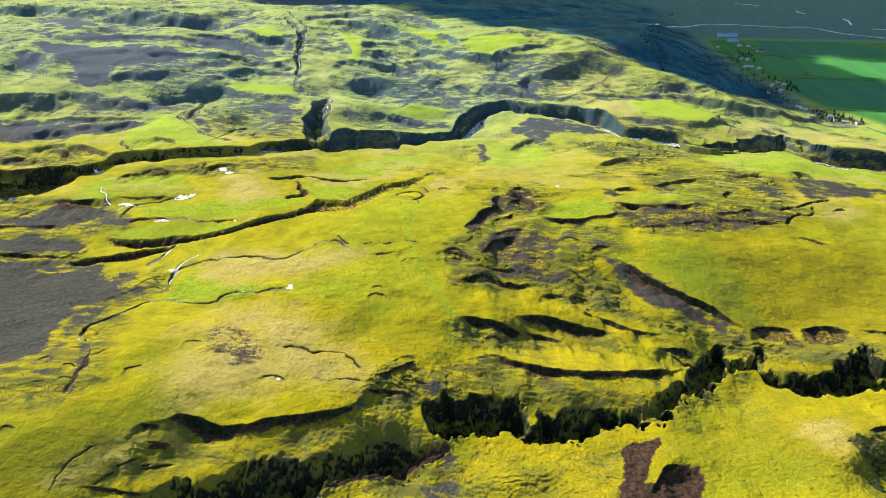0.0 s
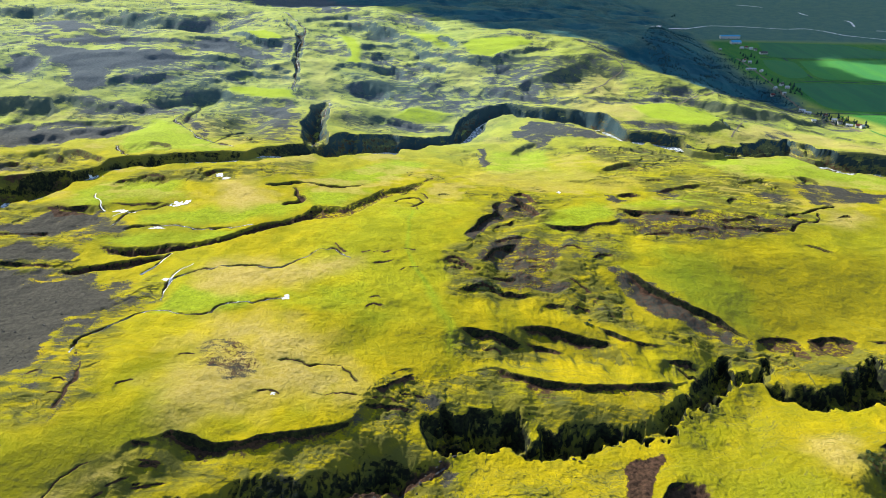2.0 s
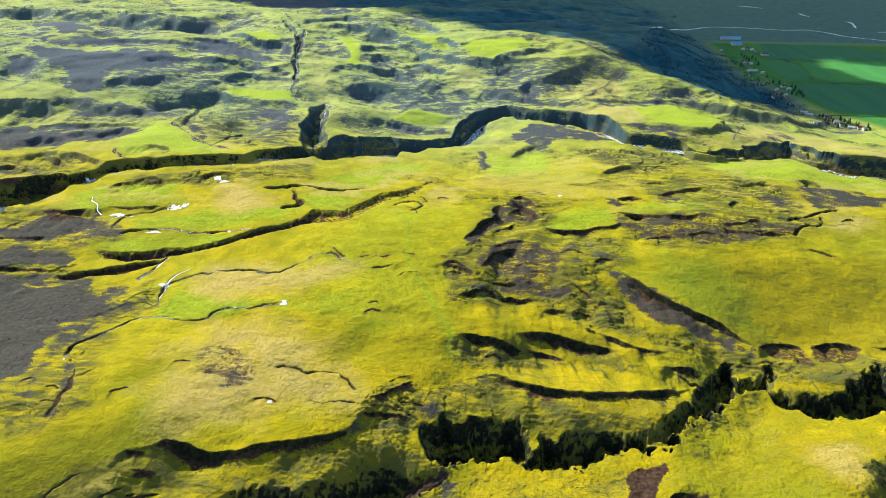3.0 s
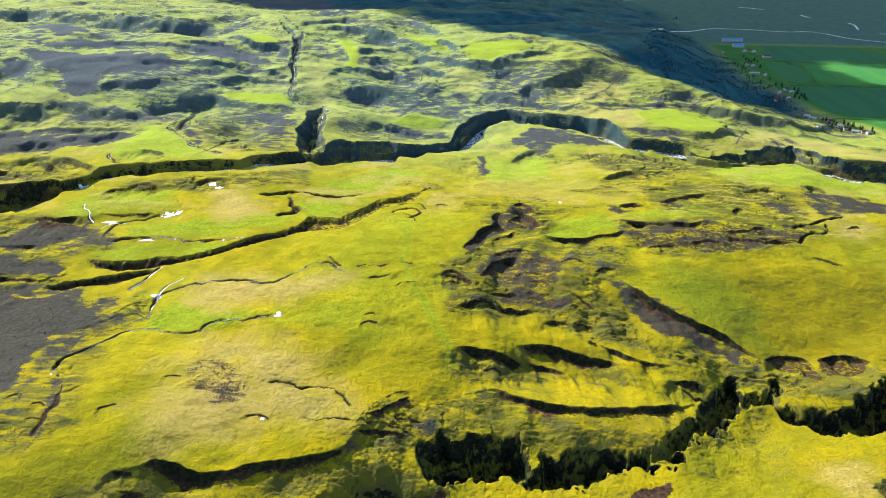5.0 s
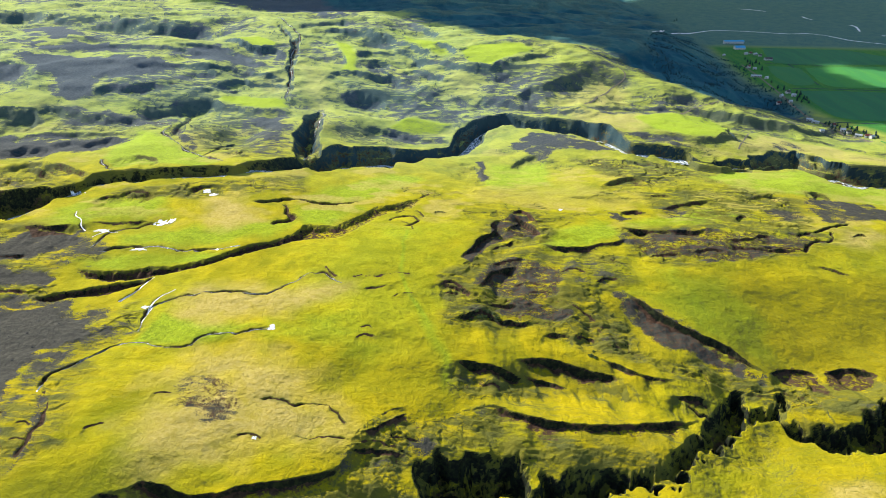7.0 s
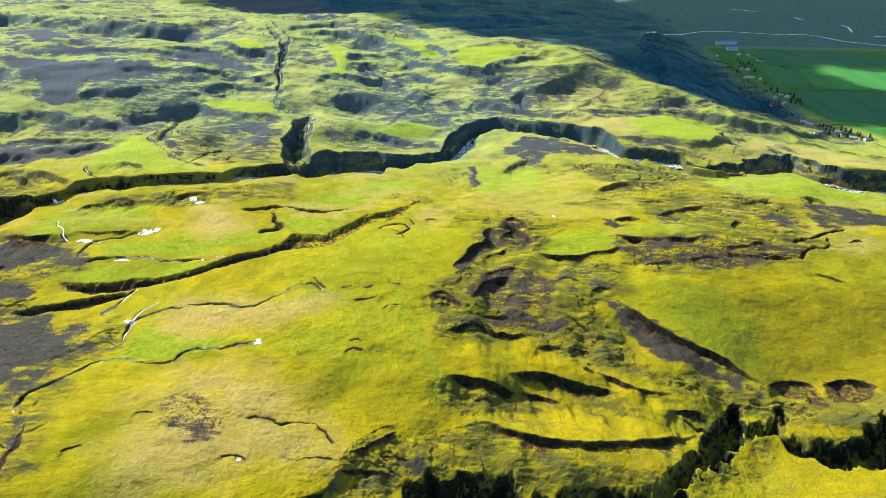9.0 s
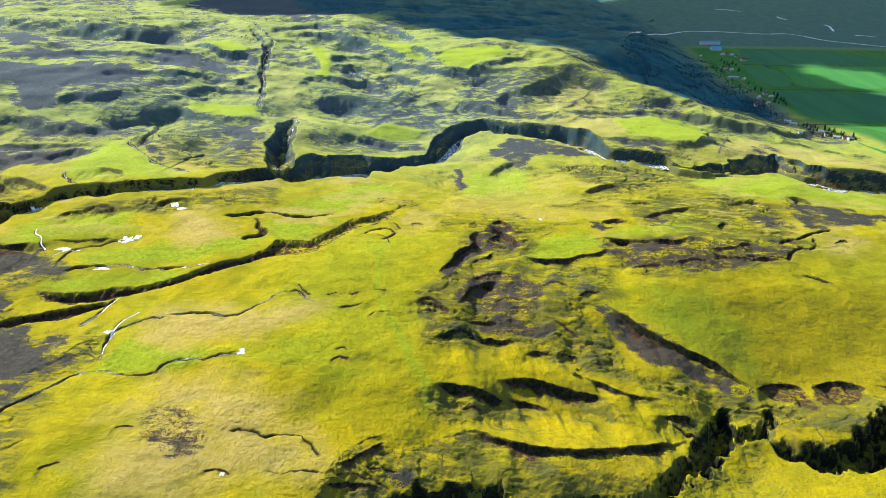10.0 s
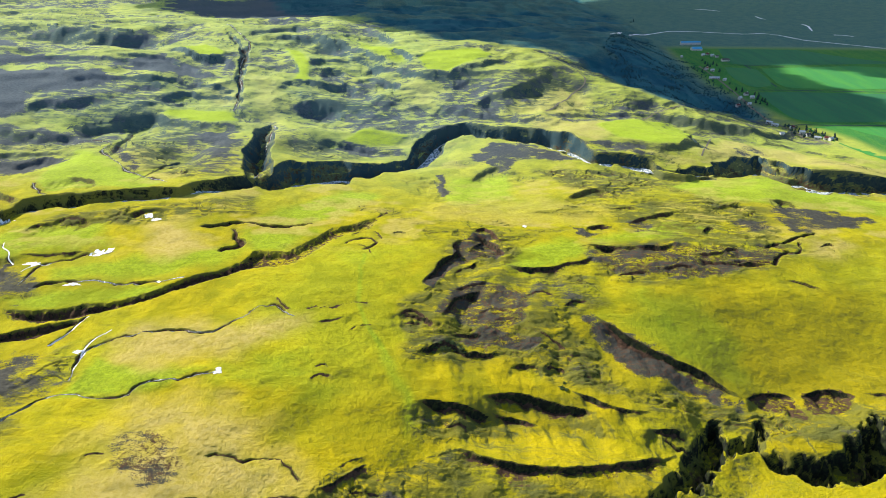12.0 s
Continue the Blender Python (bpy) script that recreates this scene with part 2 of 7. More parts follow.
SCARPS = {  # rim with its high side on the left, height, length over which the foot rises again
    "dell_d": ([-0.4, 560.8, 9.6, 557.1, 19.8, 550.5, 32.2, 537.9], 2.5, 10),
    "left_low_h": ([-348.6, 736.3, -332.6, 742.6, -311.8, 732], 3.1, 12),
    "notch_f": ([438.9, 806.9, 456.1, 801.6, 461.8, 795.5], 3.0, 10),
    "bar": ([359, 619.2, 372.5, 613.3, 384.7, 605.2], 0.8, 6),
    "dell_e": ([70.9, 698.7, 85.4, 718.1, 94, 703.1, 99.4, 675.4], 2.7, 14),
    "peak": ([404.1, 1008.2, 428.4, 1038.9, 428.9, 1018.4], 4.4, 15),
    "ledge_u": ([-88.2, 1011, -57.3, 1004.8, -22.8, 992.9, 4.3, 994.8], 5.3, 25),
    "ledge_o": ([-323.2, 1172.9, -292.6, 1163.3, -257.3, 1156], 3.2, 20),
    "ledge_n": ([-456.4, 1283, -412.1, 1288.8, -386.4, 1288.9, -366.5, 1271, -327.8, 1235.1, -300, 1216.2], 4.4, 25),
    "left_low_g": ([-518.5, 762.1, -497.4, 772, -475.5, 762.4], 3.5, 20),
    "left_low_f": ([-470.1, 815.3, -445.9, 806.3, -415.3, 785.1, -391.4, 773.3], 4.1, 20),
    "hollow_b": ([-464, 899.1, -451.1, 910.4, -429.2, 914.2, -412.9, 902.2], 5.3, 20),
    "hollow_a": ([-548.8, 868.5, -530, 875.1, -503.8, 879.5], 5.3, 20),
    "west_cliff": ([-675.3, 948.2, -649.8, 958.9, -629.3, 965.0, -604.7, 979.2, -576.8, 988.9, -554.1, 983.3], 12, 50),
    "west_cliff_b": ([-541.7, 1001.8, -516.5, 980.6, -481.2, 974.5, -452.8, 974.3, -434.8, 975.5], 7, 30),
    "west_cliff_c": ([-436.1, 983.3, -436.9, 1000.5, -431.4, 1014.4, -416.4, 1024.5, -396.5, 1028.0, -380.2, 1040.6], 9, 40),
    "dale_lip": ([-571.5, 920.8, -540.7, 927.6, -503.2, 930.8, -463.7, 931.2, -424.8, 932.6, -401.5, 929.7], 4, 20),
    "dale_step": ([-541.8, 868.6, -527.5, 883.8, -507.4, 870.2], 4, 15),
    "dale_step_b": ([-497.6, 898.1, -479.7, 904.4, -455.2, 895.9], 4, 15),
    "dale_step_c": ([-487.0, 824.5, -462.3, 810.3, -436.8, 789.0], 5, 15),
    "knoll": ([-137.2, 1245.8, -127.2, 1273.4, -111.4, 1283.4, -94.2, 1272.3], 7, 40),
    "knoll_b": ([-156.2, 1110.1, -145.3, 1130.0, -134.0, 1140.1], 7, 30),
    "ledge_g": ([-176.6, 1206.2, -145.6, 1210.0, -116.2, 1211.4, -86.6, 1214.0, -47.8, 1183.4], 6.5, 25),
    "ledge_d": ([-295.5, 1493.0, -261.2, 1516.0, -220.7, 1553.7], 6, 30),
    "ledge_e": ([-237.3, 1484.1, -197.8, 1487.2, -149.0, 1471.2, -95.0, 1429.5], 7, 30),
    "ledge_f": ([-154.5, 1466.6, -99.6, 1429.2, -51.5, 1361.1, -29.0, 1326.4, -7.5, 1301.0], 7.5, 25),
    "ledge_p": ([-110.8, 1423.4, -72.1, 1334.3, -44.5, 1307.6, -24.0, 1281.0], 7, 25),
    "ledge_q": ([-56.0, 1559.7, -26.4, 1492.9, 1.0, 1433.1], 6.5, 30),
    "ledge_r": ([-45.7, 1244.5, -22.1, 1223.6, 2.9, 1201.7], 6, 25),
    "ledge_s": ([-1.3, 1370.2, 13.9, 1339.2, 30.3, 1297.3], 4.5, 20),
    "ledge_t": ([-44.2, 1297.1, -7.4, 1277.3, 37.1, 1234.0], 5.5, 20),
    "hill_face": ([123.5, 1139.3, 150.1, 1152.4, 178.0, 1169.1, 199.1, 1195.8, 215.0, 1201.7], 8, 40),
    "hill_face_b": ([322.5, 1348.2, 352.7, 1394.5], 9, 40),
    "ledge_v": ([60.7, 1124.9, 86.6, 1121.6, 108.4, 1103.4, 147.3, 1083.1, 189.8, 1065.6, 228.5, 1053.5], 6, 25),
    "ledge_j": ([235.2, 1087.4, 291.6, 1114.5, 338.2, 1113.8, 387.6, 1120.8, 428.3, 1119.3], 3.5, 20),
    "ledge_k": ([434.1, 1119.6, 464.8, 1100.5, 500.2, 1092.1, 543.6, 1083.3, 608.4, 1127.1], 8, 40),
    "ledge_w": ([-388.9, 1359.9, -355.6, 1313.1, -326.9, 1300.0, -296.4, 1302.3], 5, 25),
    "ledge_x": ([-597.8, 1265.1, -546.1, 1264.4, -488.5, 1245.2, -431.7, 1254.3, -389.0, 1244.4], 5, 30),
    "ledge_y": ([-669.0, 1131.7, -649.9, 1119.2, -635.7, 1094.4], 4, 20),
    "ledge_z": ([-481.1, 1168.3, -438.1, 1178.5, -377.3, 1167.6, -335.2, 1184.1], 5, 30),
    "fell_step": ([-355.2, 1116.6, -324.4, 1139.2, -287.8, 1139.9, -254.6, 1135.7], 4, 25),
    "fell_step_b": ([-507.6, 1056.6, -486.0, 1069.1, -460.8, 1063.4, -442.5, 1082.2], 5, 25),
    "fell_step_c": ([-392.5, 1088.4, -352.2, 1072.8, -327.2, 1110.1], 4, 25),
    "moor_a": ([-50.3, 694.3, -39.2, 709.4, -28.1, 699.0], 0.83, 6),
    "moor_b": ([-31.0, 709.5, -22.0, 705.9, -15.3, 684.0], 1.10, 6),
    "moor_c": ([-42.0, 678.3, -29.3, 664.9, -23.8, 643.9], 0.66, 6),
    "moor_d": ([-64.8, 542.6, -52.4, 548.1, -41.8, 551.6], 0.61, 6),
    "moor_e": ([-40.7, 532.9, -31.5, 540.7, -19.7, 540.0], 0.72, 6),
    "moor_f": ([-65.3, 476.9, -58.5, 483.7, -48.1, 482.3], 0.66, 6),
    "moor_g": ([-63.3, 490.0, -56.5, 493.8, -51.5, 490.9], 0.55, 5),
    "moor_h": ([-104.0, 582.5, -94.5, 567.6, -85.2, 560.1], 1.21, 6),
    "moor_i": ([-11.8, 698.8, -1.2, 709.3, 8.3, 700.1], 0.77, 6),
    "dell_f": ([73.4, 705.3, 85.6, 688.6, 95.3, 666.1, 99.8, 644.0], 3.5, 8),
    "claw_a": ([-1.9, 552.3, 4.4, 562.1, 14.8, 559.2, 25.9, 545.8], 1.65, 6),
    "claw_b": ([1.7, 545.6, 10.0, 549.2, 18.2, 546.5], 0.99, 4),
    "dell_g": ([35.9, 530.3, 52.5, 535.2, 68.4, 531.3], 2.5, 8),
    "dell_h": ([61.0, 559.9, 76.3, 570.4, 92.4, 562.4], 2.2, 7),
    "dell_i": ([106.2, 582.6, 122.1, 590.6, 133.5, 580.0], 1.21, 7),
    "dell_j": ([106.7, 495.9, 115.8, 501.3, 124.1, 495.9], 1.21, 6),
    "dell_k": ([107.5, 536.2, 122.0, 524.9, 129.2, 514.1], 1.10, 8),
    "dell_l": ([74.2, 549.8, 87.9, 555.5, 102.6, 548.5], 0.99, 6),
    "dell_m": ([47.4, 622.1, 59.6, 633.0, 73.3, 643.5], 2.2, 6),
    "ridge_a": ([134.7, 567.5, 148.1, 576.5, 160.0, 573.8], 1.10, 8),
    "ridge_b": ([193.8, 616.4, 214.1, 624.4, 232.7, 618.8], 1.21, 8),
    "shelf_g": ([344.6, 772.8, 377.0, 784.5, 398.1, 783.6], 2, 8),
    "shelf_h": ([224.7, 761.1, 248.1, 772.5, 267.0, 766.7], 1.6, 7),
    "wash_a": ([-278.5, 371.1, -275.7, 377.8, -268.7, 380.7], 0.66, 5),
    "wash_b": ([-259.0, 367.0, -254.8, 371.5, -245.3, 365.2], 0.83, 5),
    "wash_c": ([-254.7, 351.5, -250.6, 355.7, -241.2, 353.2], 0.83, 5),
    "wash_d": ([-216.3, 363.7, -210.8, 370.1, -203.7, 373.0], 0.66, 6),
    "toe_a": ([-188.9, 319.2, -183.3, 321.5, -175.9, 321.4], 1.32, 5),
    "toe_b": ([-181.2, 306.1, -175.3, 310.4, -166.0, 310.4], 0.99, 5),
    "toe_c": ([-182.0, 294.5, -175.5, 297.9, -166.4, 296.3], 0.83, 5),
    "toe_d": ([-192.2, 288.1, -186.5, 295.6, -179.9, 301.3], 0.66, 6),
    "toe_e": ([-198.3, 276.0, -194.1, 282.7, -189.8, 289.2], 0.55, 6),
    "nick_c": ([-40.1, 395.9, -33.7, 404.2, -22.3, 407.7], 1.32, 6),
    "nick_d": ([-50.2, 373.6, -38.1, 378.6, -26.0, 374.3, -17.3, 369.7], 0.99, 6),
    "nick_e": ([-33.5, 381.5, -20.5, 382.2, -8.5, 381.5], 0.83, 5),
    "west_bank_b": ([-353.9, 666.3, -332.6, 667.6, -312.3, 669.7, -292.9, 672.9], 1.43, 8),
    "ledge_low": ([27.2, 440.3, 37.2, 444.9, 47.3, 442.2], 1.6, 6),
    "shelf_b": ([167.2, 668.6, 182.2, 676.2, 196.6, 671.9, 220.0, 668.6, 244.8, 670.6, 258.6, 666.4, 277.8, 681.4], 3.4, 9),
    "shelf_c": ([279.7, 655.2, 300.7, 656.2, 314.5, 660.4, 326.0, 673.9, 340.9, 667.4], 3.2, 8),
    "shelf_d": ([239.2, 625.5, 257.2, 633.3, 277.0, 633.0], 2.0, 8),
    "shelf_e": ([275.2, 648.8, 296.0, 642.9, 319.8, 642.5, 358.9, 639.0], 1.6, 6),
    "shelf_f": ([310.3, 707.1, 325.2, 721.2, 329.1, 710.9], 1.8, 5),
    "notch_c": ([230.3, 716.4, 247.5, 733.8, 275.7, 750.8, 315.4, 764.3], 2.8, 8),
    "notch_e": ([189.8, 713.1, 205.1, 721.0, 224.1, 717.2], 1.6, 6),
    "mound": ([420.8, 678.6, 442.6, 695.8, 445.4, 684.2], 1.4, 6),
    "ledge_b": ([-342.6, 1052.3, -322.4, 1038.2, -296.2, 1019.8, -259.9, 1009.7, -222.4, 1024.8], 5.5, 22),
    "ledge_i": ([81.3, 1234.2, 99.7, 1253.8, 121.2, 1268.8, 143.1, 1281.8, 170.8, 1313.5], 5.5, 25),
    "ledge_l": ([299.7, 973.0, 317.7, 962.1, 339.9, 953.4, 368.9, 954.1, 393.5, 972.9, 429.4, 1021.3], 5.5, 22),
    "ledge_2c": ([-154.6, 1300.3, -141.1, 1322.8, -115.1, 1330.7, -93.9, 1333.9], 3.5, 20),
    "mesa_front": ([-191, 319.6, -183.7, 322.1, -176.9, 325.1, -170.1, 332.5, -158.7, 332.4, -149, 328.7, -140, 328.1, -128.9, 327.2, -117.2, 330.7, -102.1, 335.8, -86.3, 338.7, -72.5, 344.4, -63.8, 348.1, -59.7, 354.4, -55.9, 361.8, -53.7, 370.2], 5.4, 30),
    "mesa_middle": ([22.8, 417.1, 33.7, 421.9, 48.3, 416.4, 64.4, 407.7, 76.8, 406.4, 89, 403.8, 105.4, 402, 122.6, 403.8, 140.1, 407, 158.5, 412.3, 177.1, 417, 189, 423.9], 7.0, 25),
    "meadow_edge": ([159.4, 562.5, 163.6, 552.4, 171.9, 543.4, 183.2, 526.5, 193.7, 518.5, 208.5, 508.6, 221.3, 500.8, 231.7, 493.5, 241, 483.3, 248.5, 475.9, 255.4, 470.7], 4.8, 60),
    "meadow_foot": ([252.7, 471.3, 264.4, 478.8, 276.1, 483.3, 290.4, 482.3, 298, 474], 2.5, 30),
    "meadow_foot_b": ([300.6, 477.6, 310.7, 484.5, 326.7, 487.3, 335.7, 481.5, 342.3, 471.5], 3.4, 30),
    "meadow_foot_c": ([348.4, 480.8, 358, 478.4, 378.6, 476.9, 405.9, 474.5], 2.0, 20),
    "cut_a": ([-188.7, 401.2, -182.7, 405.1, -173.3, 403.6], 0.6, 8),
    "cut_b": ([-127.1, 372.3, -117, 373.6, -107.7, 368.7], 0.8, 8),
    "lens_low": ([9.7, 458.5, 24.3, 459.8, 37.9, 458.7, 51.4, 455.8, 65.6, 451.8], 4.2, 14),
    "lens_high": ([54.6, 467.9, 71.1, 470.3, 85.3, 472.5, 98.8, 468.9, 111.7, 462.7, 124.8, 458.9, 139.3, 452], 5.0, 16),
    "lens_small": ([61.6, 457.2, 74.2, 455.2, 87.3, 450.8, 97.8, 445.9], 2.4, 10),
    "shelf_a": ([94.5, 634.5, 113.5, 625.2, 128.3, 627.4, 141.2, 628.9, 153.5, 638.2, 165.2, 638.3, 179.1, 648, 192.8, 650.4], 3.7, 20),
    "islet": ([43.4, 591.7, 57, 598.1, 68.5, 602.4, 79.1, 608.9], 2.3, 18),
    "west_bank": ([-413.5, 662.8, -396.8, 657.8, -378.2, 656.1, -365.5, 660.8], 2.9, 20),
    "notch_a": ([89.3, 895.4, 104.4, 906.8, 122.3, 913.5], 3.6, 18),
    "notch_b": ([187.6, 802, 209.7, 816.3, 235.9, 821.4], 2.7, 15),
    "notch_d": ([42.2, 881.8, 47.5, 862.6, 53.2, 831, 59.2, 809.9], 3.3, 15),
    "dell_a": ([7.4, 503.6, 21.3, 513.6, 31.6, 523.5, 39.6, 523.9, 46, 514.5, 58, 510.4, 85.5, 514.1], 2.7, 14),
    "dell_b": ([13.9, 593.8, 24.3, 611.4, 33.1, 620.9, 35.6, 639.3, 49.1, 650.3, 55.6, 658.4, 47.9, 670, 63.9, 688.8, 71.7, 679.4], 4.5, 14),
    "dell_c": ([31.7, 549.9, 39.8, 565.3, 46, 581.1, 56.4, 589, 73.2, 593.6], 4.0, 12),
    "pit_a": ([81.3, 498.8, 91.5, 502.9, 103.1, 498.9, 107, 492.8], 2.9, 8),
    "far_ridge": ([-1120, 1635.4, -971.8, 1603, -949.9, 1656.8, -886.2, 1634.7, -814.4, 1593, -743.5, 1575, -642.2, 1544.9, -585.2, 1515.5, -523.9, 1510.8, -470.3, 1523.8], 24, 40),
    "ledge_c": ([-394.6, 1364.3, -364.1, 1323.8, -332.4, 1300, -297, 1299.6], 5.5, 30),
    "ledge_m": ([510.6, 1037.9, 548.2, 1051.9, 584.7, 1050.4, 607, 1022.2, 628.1, 995.3, 664, 984.4], 3.2, 20),
    "left_low_a": ([-495.9, 814.7, -472.5, 803, -456.5, 791.9, -434.9, 775.3], 3.6, 20),
    "left_low_b": ([-370.7, 720.4, -363.7, 730, -350, 733.2], 2.6, 12),
    "left_low_c": ([-279.8, 746, -263.7, 754.2, -250.3, 758.7], 3.1, 12),
    "left_low_d": ([-385.9, 829.2, -371.4, 832.5, -346.7, 823.8, -330.7, 814.6], 2.9, 20),
    "left_low_e": ([-521.1, 712.4, -500.7, 720.2, -477.6, 724.1, -450.7, 732.5], 4.5, 40),
    "corner": ([-206.8, 271.9, -202.1, 275.2, -190.9, 277.4, -177.3, 277.5, -165.9, 280], 1.16, 20),
    "step_a": ([-182.3, 293.1, -174.8, 295.5, -166, 298.6, -157.5, 301.1], 0.55, 10),
    "step_b": ([-183.4, 308.8, -175.8, 311.3, -164.5, 312], 0.66, 10),
    "pond_rim": ([121.9, 289.1, 128.2, 298.9, 135.5, 309.9, 142.8, 317.5, 152, 321.1], 2.5, 40),
    "bank_mid": ([121.9, 474.3, 133.1, 466.6, 143, 458.9, 160.1, 453.4, 177.6, 450.3], 2.5, 25),
    "bank_small": ([279.7, 344.7, 289.2, 349.3, 300.5, 351.5, 312.6, 344.6], 2.4, 20),
    "lip_r": ([170, 438.8, 180.8, 437, 194.2, 436], 2.5, 10),
    "tuft_a": ([190, 711, 208.9, 723.2, 221.7, 722.6], 1.9, 10),
    "nick_a": ([-51.8, 378, -42.4, 383.8, -34.8, 389.4, -27.2, 398.2, -17.2, 404.1], 2.4, 12),
    "nick_b": ([-56.2, 364.5, -49, 368.9, -37.6, 372.2, -25.8, 369.3, -16.1, 370], 2.0, 12),
    "hollow_l": ([-263.2, 306.2, -259.2, 307.9, -253.2, 306], 1.0, 8),
    "left_step": ([-410.2, 538.5, -381.5, 541.2, -356.5, 541.8, -339.9, 539.2], 2.1, 15),
    "left_step_b": ([-458.9, 585.9, -430.8, 592.8, -400.7, 597.6, -366, 605.1], 1.8, 15),
}
BANKS = {  # brow with its high side on the left, drop, run of the slope, length over which it rises again
    "north_tilt": ([106.1, 283.6, 69.4, 279.3, 29.9, 272.8, -1.9, 266.6], 3.5, 40, 40),
    "pit_mound": ([128.9, 306.5, 141.5, 319.8, 157.5, 325.9, 168.9, 321.1], 3, 9, 14),
    "east_gill": ([252.9, 322.5, 264.4, 329.9, 276.9, 334.5, 296.5, 337.5, 326, 337.8], 11, 14, 45),
    "south_tilt": ([117.6, 316.9, 151.2, 334.6, 190.8, 343.6, 237.9, 350.5, 292.2, 349.8, 334.5, 350.7], 10, 80, 200),
    "mid_tilt": ([-11.9, 452.7, 24.6, 467.8, 63.6, 491, 102.4, 494, 130.3, 488.5], 5, 40, 60),
    "fore_roll": ([4.8, 311.2, 21.9, 306.7, 45.6, 302.2, 66.8, 307.1, 89.3, 316.4], 3.0, 12, 16),
    "fore_roll_b": ([-46.7, 276.1, -27.8, 280.4, -2, 286.7, 24.4, 289.5, 48.1, 293.2, 72.2, 297.6, 94.6, 307.3], 3.0, 12, 16),
    "fore_roll_c": ([23.9, 280.4, 43.5, 281.4, 70.3, 285.1, 98.4, 293.4], 2.5, 11, 16),
    "mesa_slope": ([-156.8, 305.1, -129.8, 303.4, -104.2, 307.5, -78.5, 315.5, -59.5, 329, -46.2, 339.4, -21.2, 352.3], 13, 34, 200),
    "mid_slope": ([-2.6, 389.6, 29.9, 392.9, 69.5, 383.1, 109.6, 382.8, 138, 383.7, 166.4, 398.7], 9, 22, 100),
    "east_slope": ([226.6, 439.2, 243.4, 437.2, 266.2, 429.4, 309.2, 429, 351.8, 427.4], 8, 24, 100),
    "west_brow": ([-280.7, 302.2, -265.6, 310.3, -248.5, 315.9, -232.4, 332, -216.3, 343.4, -195.9, 355.4, -182.1, 368.8], 9, 60, 120),
    "meadow_brow": ([167.6, 525, 205.7, 552.3, 281.7, 586.2, 375.9, 608.3, 486, 627.8], 19, 100, 160),
    "meadow_dip": ([257.3, 494.8, 281.8, 507.1, 314, 512.5, 342, 508.6, 359.9, 496.1], 1.6, 14, 30),
    "fore_dip": ([158.8, 313.8, 175.2, 320.4, 193.1, 321.5, 214.3, 314.1], 1.8, 14, 30),
    "moor_dip": ([-97.7, 432.4, -82.7, 448.4, -57.5, 463.5, -25.7, 462.6, 6.2, 473.2], 2.0, 18, 40),
    "moor_dip_b": ([-68, 477.1, -45.7, 488.8, -12.6, 487.1], 1.2, 10, 25),
    "spur": ([-35.8, 346.9, -24.4, 341.4, -13.1, 331.6, -6.4, 319], 6, 16, 20),
    "dale_brow": ([-325.7, 946.8, -301.9, 977.8, -259.9, 973.2, -216.7, 960.5, -203.9, 913.6], 12, 60, 80),
    "fell_brow": ([-165.6, 997.9, -126.8, 1026.8, -76.5, 1047.8, -15.1, 1061.8, 38.3, 1066.8], 10, 50, 80),
    "fell_brow_b": ([-211.3, 1127.3, -158, 1146.8, -101.5, 1149.4, -25.2, 1121.7, 39.2, 1099.2], 10, 50, 80),
    "fell_brow_c": ([-451.4, 1029.1, -425.9, 1054.9, -387.6, 1071.8, -342.3, 1067], 9, 45, 60),
    "east_brow": ([274.9, 940.1, 327.6, 928, 381.5, 943.9, 456.8, 986.9, 528.3, 1009.7], 9, 40, 60),
    "east_knob": ([172.6, 1224.5, 218, 1259.9, 282.9, 1275.1, 330, 1250.2], 16, 60, 80),
    "tongue_brow": ([-358, 678.6, -324.2, 686, -283.2, 692.6], 3, 25, 40),
}
